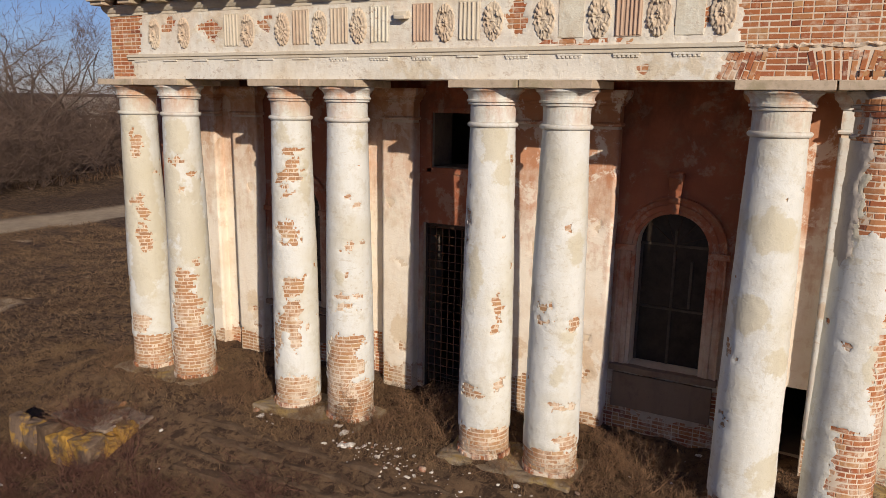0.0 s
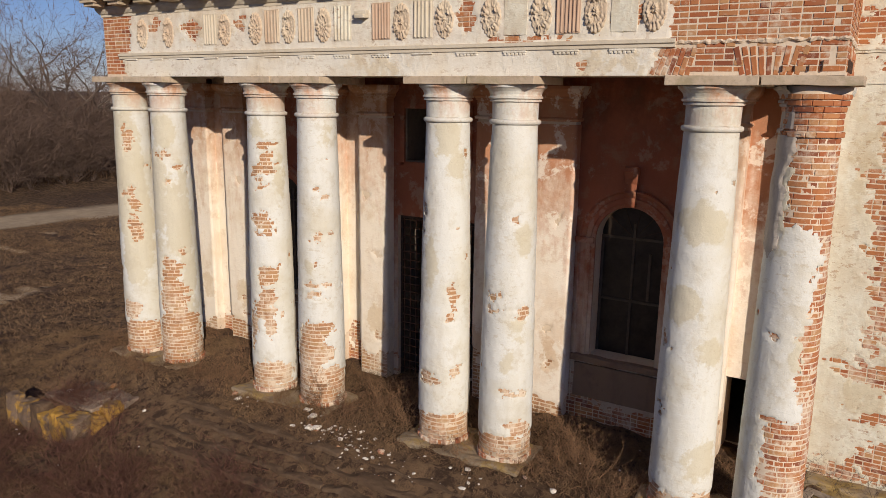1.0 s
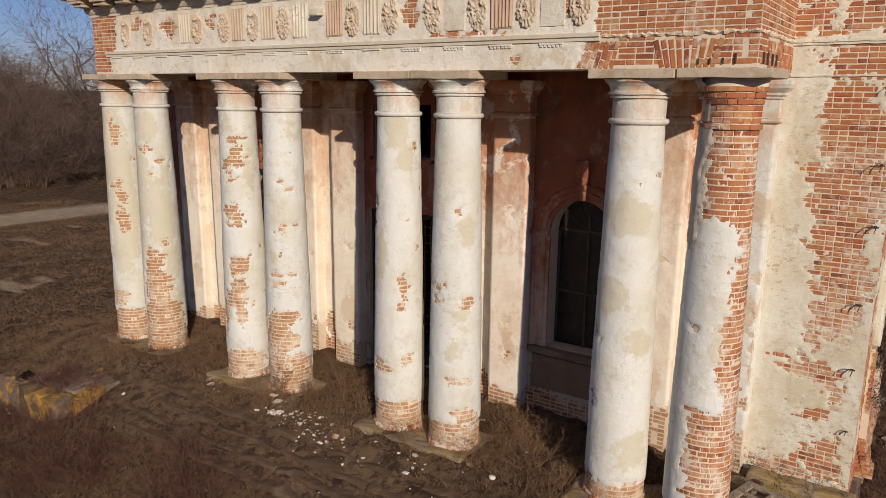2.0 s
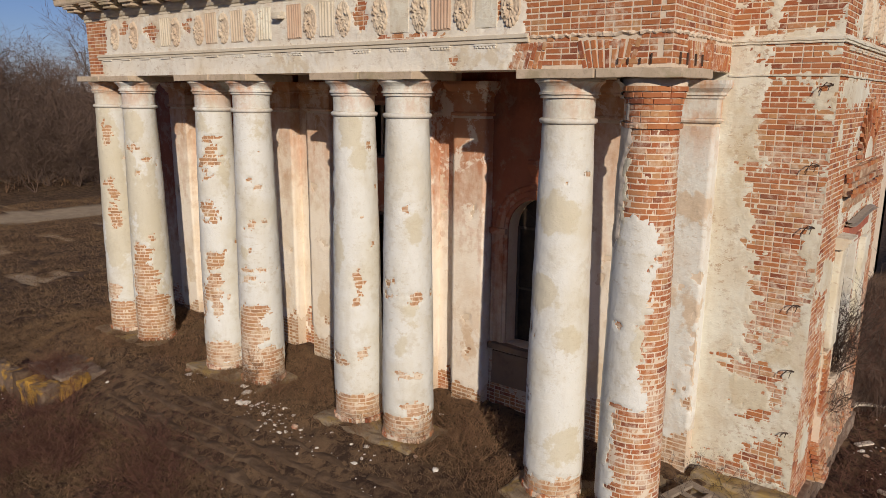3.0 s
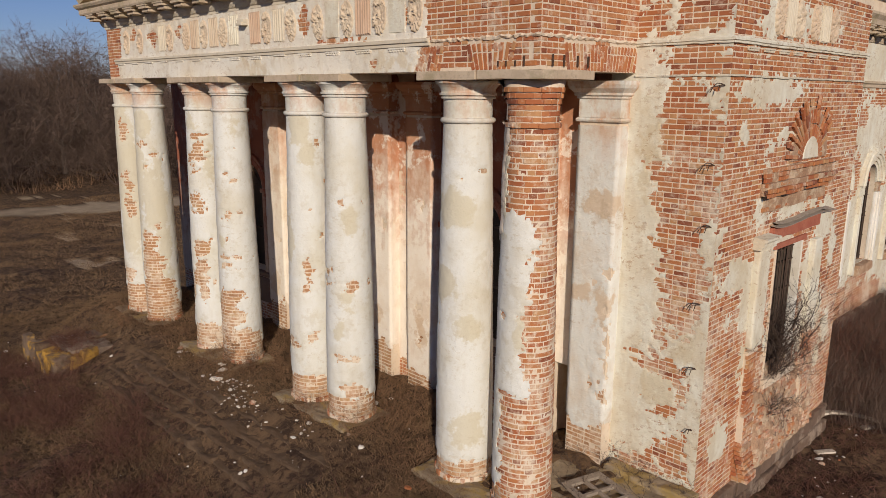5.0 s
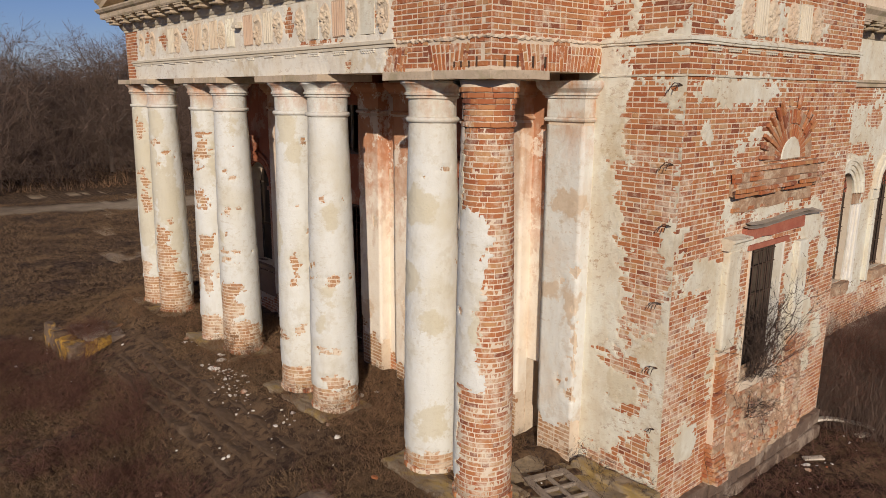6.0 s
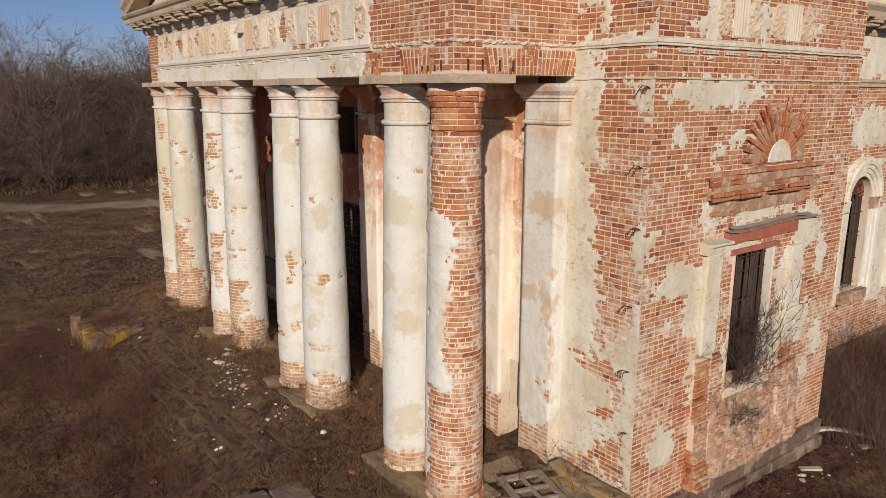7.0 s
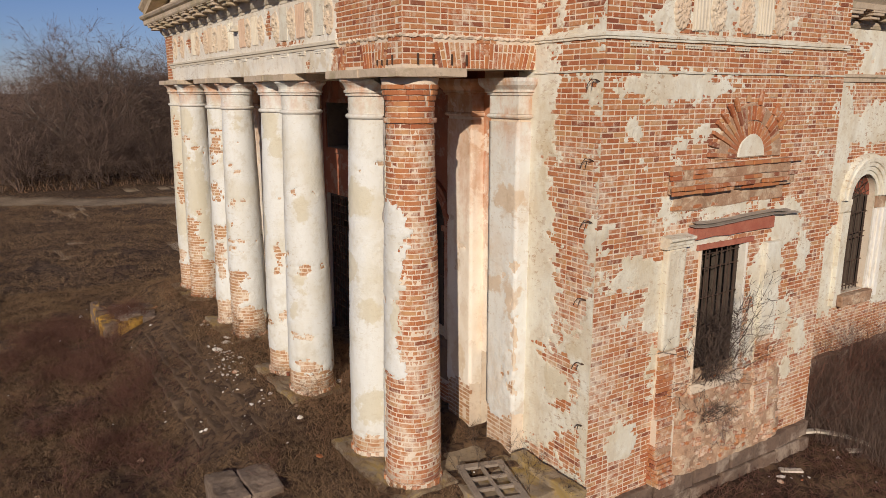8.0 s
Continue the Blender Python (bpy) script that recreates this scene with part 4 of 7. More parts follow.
# ---- pilasters behind the columns ----
def pilaster(x, seed, white):
    ob = thing("pilaster", (x, WALL_Y - 0.004, 0), "flat plastered pilaster with a moulded capital on the church wall", "pilaster", "pilasters behind the columns")
    h, d = 0.38, 0.27
    bm = bmesh.new()
    box(bm, -h, h, -d, 0, 0.9, 7.55)
    part("core", bm, MORTAR, ob)
    place, starts = folded_place([(-h, -0.002), (-h, -d), (h, -d), (h, -0.002)])
    r = random.Random(seed)
    foot = 1.25 + r.uniform(0, 0.5)
    spots = [(starts[1] + r.uniform(0, 0.76), r.uniform(1.6, 6.0), r.uniform(0.04, 0.1), r.uniform(0.04, 0.1)) for _ in range(3)]
    if x > 0:
        spots += [(starts[2] - 0.04, 4.53, 0.1, 0.05), (starts[2] - 0.03, 2.24, 0.09, 0.14), (starts[2], 3.0, 0.05, 0.5)]

    def field(u, v):
        cu, cv = by_course(u, v, seed)
        return np.maximum(blobs(cu, cv, spots), foot - cv + 0.5 * (fbm(u * 2, v * 0, seed, 2) - 0.5)) + ragged(u, v, seed + 9, 0.14)

    def worn(u, v):
        marks = [(starts[1] + 0.55, 5.69, 0.36, 0.24), (starts[1] + 0.3, 4.1, 0.4, 0.13), (starts[2] - 0.1, 3.94, 0.14, 0.32)] if x > 0 else \
                [(starts[1] + r.uniform(0.1, 0.6), 2.3, 0.25, 0.35)]
        return np.clip(0.5 + 2 * blobs(u, v, marks), 0, 1)

    us = np.concatenate([np.linspace(a, b, n, endpoint=False) for a, b, n in zip(starts, starts[1:], (5, 15, 5))] + [[starts[-1]]])
    coat("plaster_coat", ob, field, us, np.arange(0.95, 7.05, 0.055), place, white, seed=seed, worn=worn)
    items = []
    for u, v, s in courses(starts[1], starts[2], 0.95, 2.6, field, seed + 3):
        items.append((np.array((u - starts[1] - h, -d - 0.003, v)), np.array((1.0, 0, 0)), np.array((0, -1.0, 0)), s))
    lay_bricks(ob, items, "flat", limit=40, mat=FADED)
    for name, profile in (("neck_ring", [(0, 7.05), (0.045, 7.06), (0.06, 7.09), (0.045, 7.12), (0, 7.13)]),
                          ("capital", [(0, 7.13), (0.02, 7.13), (0.02, 7.43), (0.05, 7.44), (0.05, 7.47), (0.085, 7.49), (0.085, 7.53), (0.15, 7.60), (0.17, 7.66), (0.17, 7.72), (0, 7.72)])):
        bm = bmesh.new()
        strip(bm, profile, [(-h, 0.0), (-h, -d), (h, -d), (h, 0.0)])
        part(name, bm, white, ob)
    return ob


for k, x in enumerate(PILASTERS):
    pilaster(x, 200 + 11 * k, PEELED if x > 0 else SCRAPED if -5.5 < x < -3 else ROSY)


# ---- columns ----
def column_radius(v):
    t = np.clip(np.asarray(v, float) / 6.0, 0, 1)
    return 0.478 - 0.108 * t ** 1.15 + 0.012 * np.sin(math.pi * t)


core_profile = [(float(column_radius(z)) - 0.005, z) for z in np.linspace(0, 6.0, 13)]
RING = [(0.37, 6.0), (0.412, 6.005), (0.434, 6.025), (0.440, 6.05), (0.434, 6.072), (0.41, 6.088), (0.37, 6.09)]
CAPITAL = [(0.36, 6.085), (0.388, 6.09), (0.392, 6.375), (0.432, 6.38), (0.432, 6.408), (0.415, 6.414), (0.415, 6.424), (0.455, 6.43), (0.455, 6.462), (0.432, 6.47),
           (0.434, 6.50), (0.452, 6.545), (0.485, 6.585), (0.520, 6.61), (0.525, 6.645), (0.51, 6.655), (0.3, 6.655)]


def foot_ring(parent, seed):
    """A course of bricks on end round the foot of a column, some of them lost."""
    rr = random.Random(seed + 40)
    items = []
    for k in range(37):
        if rr.random() < 0.10:
            continue
        a = 2 * math.pi * (k + rr.uniform(-0.12, 0.12)) / 37
        out = np.array((math.cos(a), math.sin(a), 0.0))
        lean = np.array((0.0, 0.0, 1.0)) + out * rr.uniform(-0.10, 0.04)
        lean /= np.linalg.norm(lean)
        normal = out - lean * (out @ lean)
        items.append((out * (0.505 + rr.uniform(-0.02, 0.015)) + np.array((0, 0, rr.uniform(0.0, 0.03))), lean, normal / np.linalg.norm(normal), 3 + rr.randrange(3)))
    lay_bricks(parent, items, "flat", limit=60)
    bm = bmesh.new()
    lathe(bm, [(0.47, -0.12), (0.498, -0.08), (0.497, 0.055), (0.46, 0.08)], 36)
    part("foot_bed", bm, MORTAR, parent)


def column(x, spots, marks, seed, ruined=None):
    """spots: lost plaster, marks: bared under-coat, as (degrees round the shaft, height, half-width, half-height)."""
    ob = thing("column", (x, COL_Y, BASE), "", "column", "columns of the portico")
    turn = 2 * math.pi * 0.45
    sp = [(radians(a) * 0.45, z - BASE, w, h) for a, z, w, h in spots]
    mk = [(radians(a) * 0.45, z - BASE, w, h) for a, z, w, h in marks]
    # the brick foot and a few chips go on round the side that faces the church
    r = random.Random(seed)
    sp += [(radians(a) * 0.45, r.uniform(0.0, 0.15), 0.35, r.uniform(0.2, 0.35)) for a in (60, 110, 160, 210)]
    sp += [(r.uniform(0, turn), r.uniform(0.6, 5.6), r.uniform(0.015, 0.035), r.uniform(0.015, 0.035)) for _ in range(10)]

    def field(u, v):
        cu, cv = by_course(u, v, seed)
        f = blobs(cu, cv, sp, turn)
        if ruined:
            f = np.maximum(f, ruined(cu, cv))
        f = np.minimum(f, 0.2) + ragged(u + 5, v, seed + 1, 0.15) * smooth01((turn / 2 - np.abs(u)) / 0.08)
        return np.maximum(f, 0.16 - v)

    bm = bmesh.new()
    lathe(bm, core_profile if not ruined else core_profile + [(0.372, 6.1), (0.372, 6.3), (0.45, 6.65)], 40)
    part("shaft", bm, MORTAR, ob, smooth=True)
    n = 84
    us = np.linspace(-turn / 2, turn / 2, n + 1)
    vs = np.linspace(0.0, 6.0, 168)
    coat("plaster_coat", ob, field, us, vs, column_place(column_radius), WHITE, seed=seed, around=True, wave=0.010,
         worn=lambda u, v: np.clip(0.5 + 2.2 * blobs(u, v, mk, turn), 0, 1) if mk else np.zeros(np.shape(u)), label="flaking white limewash")
    items = []
    rr = random.Random(seed + 2)
    for k in range(int((6.6 if ruined else 6.0) / COURSE)):
        v = (k + 0.5) * COURSE
        rad = float(column_radius(v)) + (max(0.0, v - 6.26) * 0.24 + (0.045 if 5.99 < v < 6.09 else 0.012) if v > 5.99 else 0)
        a = rr.uniform(0, 0.5)
        end = a + 2 * math.pi
        long_one = True
        while a < end - 0.2:
            size = (BRICK_LONG if long_one else BRICK_SHORT) + 0.012
            span = size / rad
            mid = (a + span / 2 + math.pi) % (2 * math.pi) - math.pi
            test = np.array([mid - 0.4 * span, mid, mid + 0.4 * span]) * 0.45
            show = v > 6.0 or field(test, np.full(3, v)).max() > -0.03
            if show:
                out = np.array((math.cos(mid), math.sin(mid), 0))
                items.append((out * (rad - 0.001 + rr.uniform(-0.005, 0.004)) + np.array((0, 0, v)), np.array((-out[1], out[0], 0.0)), out, (0 if long_one else 3) + rr.randrange(3)))
            a += span
            long_one = not long_one if rr.random() < 0.75 else long_one
    lay_bricks(ob, items, "bowed", near=(0.25, -0.35, 2.2), limit=300, mat=BRICK if ruined else FADED)
    foot_ring(ob, seed)
    if not ruined:
        bm = bmesh.new()
        lathe(bm, RING, 44)
        part("neck_ring", bm, WHITE, ob, smooth=True)
        bm = bmesh.new()
        lathe(bm, CAPITAL, 44)
        for v in bm.verts:
            v.co += Vector(noise.noise_vector(v.co * 6 + Vector((seed, 0, 0)))) * 0.006
        part("capital", bm, WHITE, ob, "moulded plaster capital")
    else:
        # a stump of the plaster capital is left on the side away from the corner
        bm = bmesh.new()
        lathe(bm, RING + CAPITAL[1:], 60)
        for v in bm.verts:
            v.co.xy *= 0.985 + 0.10 * noise.noise(v.co * 8)
        cut = lambda c: math.degrees(math.atan2(c.y, c.x)) + 40 * noise.noise(c * 5)
        bmesh.ops.delete(bm, geom=[f for f in bm.faces if not -185 < cut(f.calc_center_median()) < -128 and not cut(f.calc_center_median()) > 150], context="FACES")
        part("capital", bm, GREY, ob, "broken grey stump of a plaster capital")
    return ob


def ruined_shaft(u, v):
    """The column that has lost its plaster to the right of a slanting edge, at the top and at the foot."""
    deg, z = np.degrees(u / 0.45), v + BASE
    rim = np.interp(z, (3.0, 3.15, 3.85, 4.3, 4.75, 5.0, 5.2, 5.45, 5.8), (-46, -50, -61, -56, -50, -44, -37, -39, -48))
    right = (deg - rim) * 0.45 * math.pi / 180
    top = np.minimum(z - 5.83, (deg + 122 + 18 * (fbm(z * 2, z * 0, 9, 2) - 0.5)) * 0.0079)
    foot = np.minimum(3.0 - z, (deg + 103) * 0.0079)
    return np.maximum(np.maximum(right, top), np.maximum(foot, 1.35 - z))


def stand_column(k, text, spots, marks):
    tagged(column(COLUMNS[k], spots, marks, 300 + 13 * k, ruined_shaft if k == 7 else None), text)


stand_column(0, "white column with a brick foot and a thin ragged line of bare brick",
             [(-55, 6.4, 0.15, 0.34), (-55, 5.17, 0.09, 0.12), (-47, 4.85, 0.11, 0.23), (-45, 4.25, 0.17, 0.31), (-127, 3.14, 0.1, 0.16), (-83, 2.16, 0.3, 0.23), (-59, 1.5, 0.9, 0.36)],
             [(-55, 3.44, 0.33, 0.63), (-70, 5.6, 0.5, 1.6), (-40, 4.2, 0.4, 1.3)])
stand_column(1, "white column whose lower third is bare brick",
             [(-58, 6.11, 0.1, 0.12), (-61, 3.36, 0.22, 0.33), (-58, 2.7, 0.36, 0.53), (-48, 1.88, 0.64, 0.46), (-52, 1.27, 0.9, 0.46), (-24, 3.82, 0.11, 0.06)],
             [(-63, 6.64, 0.31, 0.36), (-9, 3.97, 0.19, 1.79), (-90, 5.2, 0.25, 1.2), (-40, 4.6, 0.25, 0.9)])
stand_column(2, "white column with a chain of bare brick patches",
             [(-65, 6.45, 0.24, 0.07), (-53, 6.2, 0.17, 0.12), (-54, 5.98, 0.27, 0.15), (-84, 5.8, 0.11, 0.1), (-63, 5.58, 0.09, 0.06), (-69, 4.86, 0.25, 0.18), (-70, 4.6, 0.22, 0.08), (-55, 3.64, 0.2, 0.26), (-63, 3.18, 0.19, 0.2), (-69, 2.94, 0.22, 0.26), (-58, 2.58, 0.14, 0.27), (-112, 2.51, 0.13, 0.41), (-68, 1.45, 0.6, 0.3)],
             [(-14, 5.74, 0.13, 0.38), (-76, 6.76, 0.2, 0.15)])
stand_column(3, "white column with a high bare brick foot",
             [(-49, 5.64, 0.08, 0.11), (-37, 5.47, 0.08, 0.06), (-25, 4.75, 0.15, 0.06), (-65, 4.61, 0.08, 0.04), (-66, 3.69, 0.26, 0.04), (-59, 3.46, 0.13, 0.04), (-67, 2.7, 0.45, 0.18), (-82, 2.22, 0.48, 0.38), (-69, 1.51, 0.9, 0.45)],
             [(-24, 6.65, 0.11, 0.19), (-81, 4.02, 0.13, 0.1)])
stand_column(4, "white column with small oval patches of bare brick",
             [(-133, 5.4, 0.07, 0.2), (-43, 3.98, 0.13, 0.18), (-46, 3.62, 0.06, 0.17), (-103, 2.32, 0.22, 0.12), (-30, 2.51, 0.1, 0.1), (-69, 1.25, 0.95, 0.38)],
             [(-61, 6.79, 0.29, 0.32), (-37, 6.36, 0.16, 0.32), (-100, 4.67, 0.14, 0.44)])
stand_column(5, "white column with a low brick foot and beige patches",
             [(-105, 4.1, 0.1, 0.05), (-110, 3.86, 0.11, 0.07), (-37, 3.85, 0.13, 0.1), (-59, 2.36, 0.14, 0.09), (-22, 2.36, 0.12, 0.07), (-68, 1.2, 0.95, 0.36), (-25, 1.67, 0.21, 0.14)],
             [(-33, 5.14, 0.15, 0.23), (-40, 3.54, 0.1, 0.21), (-66, 3.0, 0.11, 0.2)])
stand_column(6, "nearly whole white plastered column with a brick foot",
             [(-134, 2.79, 0.09, 0.15), (-69, 1.18, 0.95, 0.26), (-149, 3.85, 0.04, 0.08)],
             [(-78, 5.72, 0.39, 0.28), (-40, 2.01, 0.26, 0.31), (-101, 4.47, 0.3, 0.29), (-38, 3.79, 0.21, 0.2)])
stand_column(7, "red brick column that has lost most of its white plaster",
             [],
             [(-130, 6.5, 0.2, 1.0), (-60, 4.0, 0.1, 0.3)])

# a lumpy strip of old grey render clings to the side of the bare column
def render_field(u, v):
    deg = np.degrees(u / 0.45)
    rim = np.interp(v, (3.9, 4.3, 4.9, 5.4, 6.0), (-150, -136, -121, -124, -112)) + 22 * (fbm(v * 3.1, v * 0, 15, 3) - 0.5)
    return np.maximum((deg - rim) * 0.0079, (4.05 + 0.5 * fbm(u * 4, u * 0, 16, 2) - v)) + ragged(u, v, 17, 0.10)


bare_column = next(ob for ob in scene.objects if ob.name.startswith("column") and abs(ob.matrix_world.translation.x - COLUMNS[7]) < 0.01)
coat("render_strip", bare_column, render_field, np.linspace(radians(-195), radians(-88), 40) * 0.45, np.linspace(4.0, 6.0, 60), column_place(lambda v: column_radius(v) + 0.016), GREY, thick=0.03, wave=0.022, seed=18, label="lumpy grey render")

# abacus slabs and plinth slabs
for k in range(0, 8, 2):
    xl, xr = COLUMNS[k] - 0.60, COLUMNS[k + 1] + 0.56
    middle = (xl + xr) / 2 + (0.02 if k else -0.1)
    for j, (a, b) in enumerate(((xl, middle - 0.012), (middle + 0.012, xr))):
        slab = part("abacus_slab", rough_block(a, b, 10.89 + 0.01 * j, 12.13, 7.706, 7.835, 0.16, 0.012, 3 * k + j, 0.012), STONE)
        tagged(slab, "grey lichened stone slab on top of a column", "abacus slab", "abacus slabs")
    slab = part("column_plinth", rough_block(xl - 0.06, xr + 0.02, 10.74, 12.0, 0.45, BASE - 0.015, 0.12, 0.06, 40 + k, 0.05), LICHEN)
    tagged(slab, "low lichened stone slab under a pair of columns", "plinth slab", "column plinths")

# ---- entablature ----
entablature = thing("entablature", label="plastered entablature with frieze ornaments, bare brick at its ends", category="entablature", kind="structure")
bm = bmesh.new()
box(bm, SIDE_L, SIDE_R, FRONT, FRONT + 0.86, SOFFIT, 9.95)
box(bm, SIDE_L, SIDE_L + 0.86, FRONT + 0.86, WALL_Y - 0.003, SOFFIT, 9.95)
box(bm, SIDE_R - 0.86, SIDE_R, FRONT + 0.86, WALL_Y - 0.003, SOFFIT, 9.95)
part("masonry", bm, MORTAR, entablature)


def ent_field(u, v):
    cu, cv = by_course(u, v, 44)
    slant = np.interp(v, (7.84, 8.3, 8.36, 9.2), (-1.68, -1.38, -1.33, -1.22))
    f = np.maximum(cu - slant, np.interp(v, (7.84, 8.2, 8.36, 9.2), (-13.75, -13.9, -13.55, -13.5)) - cu)
    f = np.maximum(f, blobs(cu, cv, [(-11.4, 8.85, .28, .18), (-12.61, 8.94, .16, .17), (-9.97, 8.89, .14, .17), (-4.70, 8.80, .14, .26), (-3.7, 8.41, .42, .05),
                                     (-2.07, 8.65, .14, .14), (-2.62, 8.0, .05, .07), (-1.8, 8.71, .08, .15)]))
    return np.minimum(f, 0.2) + ragged(u, v, 90, 0.16)


ent_place = flat_place((0, FRONT, 0), (1, 0, 0), (0, -1, 0))
coat("plaster_coat", entablature, ent_field, np.arange(SIDE_L, -1.0, 0.045), np.linspace(SOFFIT, 9.2, 33), ent_place, PALE, seed=92,
     worn=lambda u, v: np.clip(0.45 + blobs(u, v, [(-6.6, 8.0, 0.5, 0.2), (-2.35, 8.03, 0.42, 0.2), (-1.9, 8.0, 0.2, 0.16), (-11, 8.8, 0.8, 0.3)]), 0, 1), label="cream plaster of architrave and frieze")


def soldier(parent, origin, along, out, u, z0, z1, lean, rng):
    """Bricks on edge, one above another, as in a flat arch; lean: run per rise."""
    items = []
    z = z0
    way = np.array((along[0] * lean, along[1] * lean, 1.0))
    way /= np.linalg.norm(way)
    n = np.array((*out, 0.0))
    while z < z1 - 0.08:
        long_one = z1 - z > 0.25 and rng.random() < 0.75
        size = BRICK_LONG if long_one else BRICK_SHORT
        zc = z + size / 2
        p = np.array((origin[0] + along[0] * (u + lean * (zc - z0)), origin[1] + along[1] * (u + lean * (zc - z0)), zc)) + n * rng.uniform(0.004, 0.013)
        items.append((p, way, n, (0 if long_one else 3) + rng.randrange(3)))
        z += size + 0.012
    return items


def flat_arch(parent, origin, along, out, groups, seed):
    rng = random.Random(seed)
    items = []
    for u0, u1, lean0, lean1 in groups:
        n = int((u1 - u0) / 0.082)
        for k in range(n):
            items += soldier(parent, origin, along, out, u0 + (k + 0.5) * (u1 - u0) / n, SOFFIT + 0.005, TAENIA + 0.02, lean0 + (lean1 - lean0) * k / max(1, n - 1), rng)
    lay_bricks(parent, items, "flat", limit=150)


FRONT_SOLDIERS = ((-1.62, -1.02, 0.42, 0.22), (-0.36, 0.06, -0.30, -0.05), (0.06, 0.40, 0.05, 0.30))
SIDE_SOLDIERS = ((0.62, 1.55, -0.25, 0.05), (1.55, 2.46, 0.05, 0.32))


def not_soldier(u, v, groups):
    res = np.full(np.shape(u), 1.0)
    for a, b, l0, l1 in groups:
        lean = (l0 + l1) / 2 * (v - SOFFIT)
        inside = (u > a + lean - 0.03) & (u < b + lean + 0.03) & (v < TAENIA + 0.03)
        res = np.where(inside, -1.0, res)
    return res


wall_bricks(entablature, ent_place, 1, courses(SIDE_L, SIDE_R, SOFFIT, 9.92, lambda u, v: np.minimum(ent_field(u, v), not_soldier(u, v, FRONT_SOLDIERS)), 93), near=(0.0, FRONT, 8.5), limit=260)
flat_arch(entablature, (0, FRONT, 0), (1, 0), (0, -1), FRONT_SOLDIERS, 94)
side_place = flat_place((SIDE_R, FRONT, 0), (0, 1, 0), (1, 0, 0))
wall_bricks(entablature, side_place, 1, courses(0, WALL_Y - FRONT - 0.02, SOFFIT, 9.92, lambda u, v: not_soldier(u, v, SIDE_SOLDIERS) + 0 * v, 95), near=(SIDE_R, 12, 8.5), limit=200)
flat_arch(entablature, (SIDE_R, FRONT, 0), (0, 1), (1, 0), SIDE_SOLDIERS, 96)

# mouldings; the taenia is broken away towards the bare corner
bm = bmesh.new()
strip(bm, [(0, 8.235), (0.045, 8.24), (0.045, 8.29), (0.075, 8.30), (0.075, 8.345), (0.03, 8.36), (0, 8.365)], [(SIDE_L + 0.55, FRONT), (-1.25, FRONT)])
part("taenia", bm, CREAM, entablature, "cream plaster band moulding")
bm = bmesh.new()
strip(bm, [(-0.03, 8.275), (0.02, 8.28), (0.035, 8.305), (0.02, 8.33), (-0.03, 8.335)], [(-1.26, FRONT), (SIDE_R, FRONT), (SIDE_R, WALL_Y - 0.02)])
bmesh.ops.subdivide_edges(bm, edges=[e for e in bm.edges if e.calc_length() > 0.5], cuts=70)
for v in bm.verts:
    if (v.co.y < FRONT - 0.01 or v.co.x > SIDE_R + 0.01):
        shift = Vector(noise.noise_vector(v.co * 15)) * 0.028
        v.co += shift
part("broken_taenia", bm, MORTAR, entablature, "broken mortar edge of a lost moulding")
bm = bmesh.new()
strip(bm, [(0, 9.17), (0.03, 9.18), (0.03, 9.23), (0.06, 9.25), (0.10, 9.31), (0.12, 9.36), (0.12, 9.40), (0, 9.40)], [(SIDE_L, WALL_Y - 0.02), (SIDE_L, FRONT), (SIDE_R, FRONT), (SIDE_R, WALL_Y - 0.02)])
part("bed_moulding", bm, CREAM, entablature, "stepped bed moulding under the cornice")
bm = bmesh.new()
strip(bm, [(0, 9.56), (0.50, 9.56), (0.52, 9.60), (0.52, 9.70), (0.58, 9.74), (0.62, 9.80), (0.62, 9.84), (0, 9.90)], [(SIDE_L, WALL_Y - 0.02), (SIDE_L, FRONT), (SIDE_R, FRONT), (SIDE_R, WALL_Y - 0.02)])
part("corona", bm, STONE, entablature, "weathered grey projecting cornice")


def mutule(parent, x, y, turn):
    bm = bmesh.new()
    box(bm, -0.23, 0.23, -0.47, -0.10, 9.46, 9.562, 0.01)
    box(bm, -0.27, 0.27, -0.49, -0.10, 9.52, 9.566, 0.008)
    box(bm, -0.19, 0.19, -0.40, -0.10, 9.385, 9.465, 0.015)
    ob = part("mutule", bm, STONE, parent)
    ob.matrix_basis = pose(x, y, 0, 0, 0, turn)
    return ob


first = mutule(entablature, 0.635, FRONT, 0)
for k in range(1, 18):
    ob = first.copy()
    scene.collection.objects.link(ob)
    ob.matrix_basis = pose(0.635 - 0.885 * k, FRONT, 0)
for k in range(3):
    ob = first.copy()
    scene.collection.objects.link(ob)
    ob.matrix_basis = pose(SIDE_R, FRONT + 0.35 + 0.885 * k, 0, 0, 0, 90)


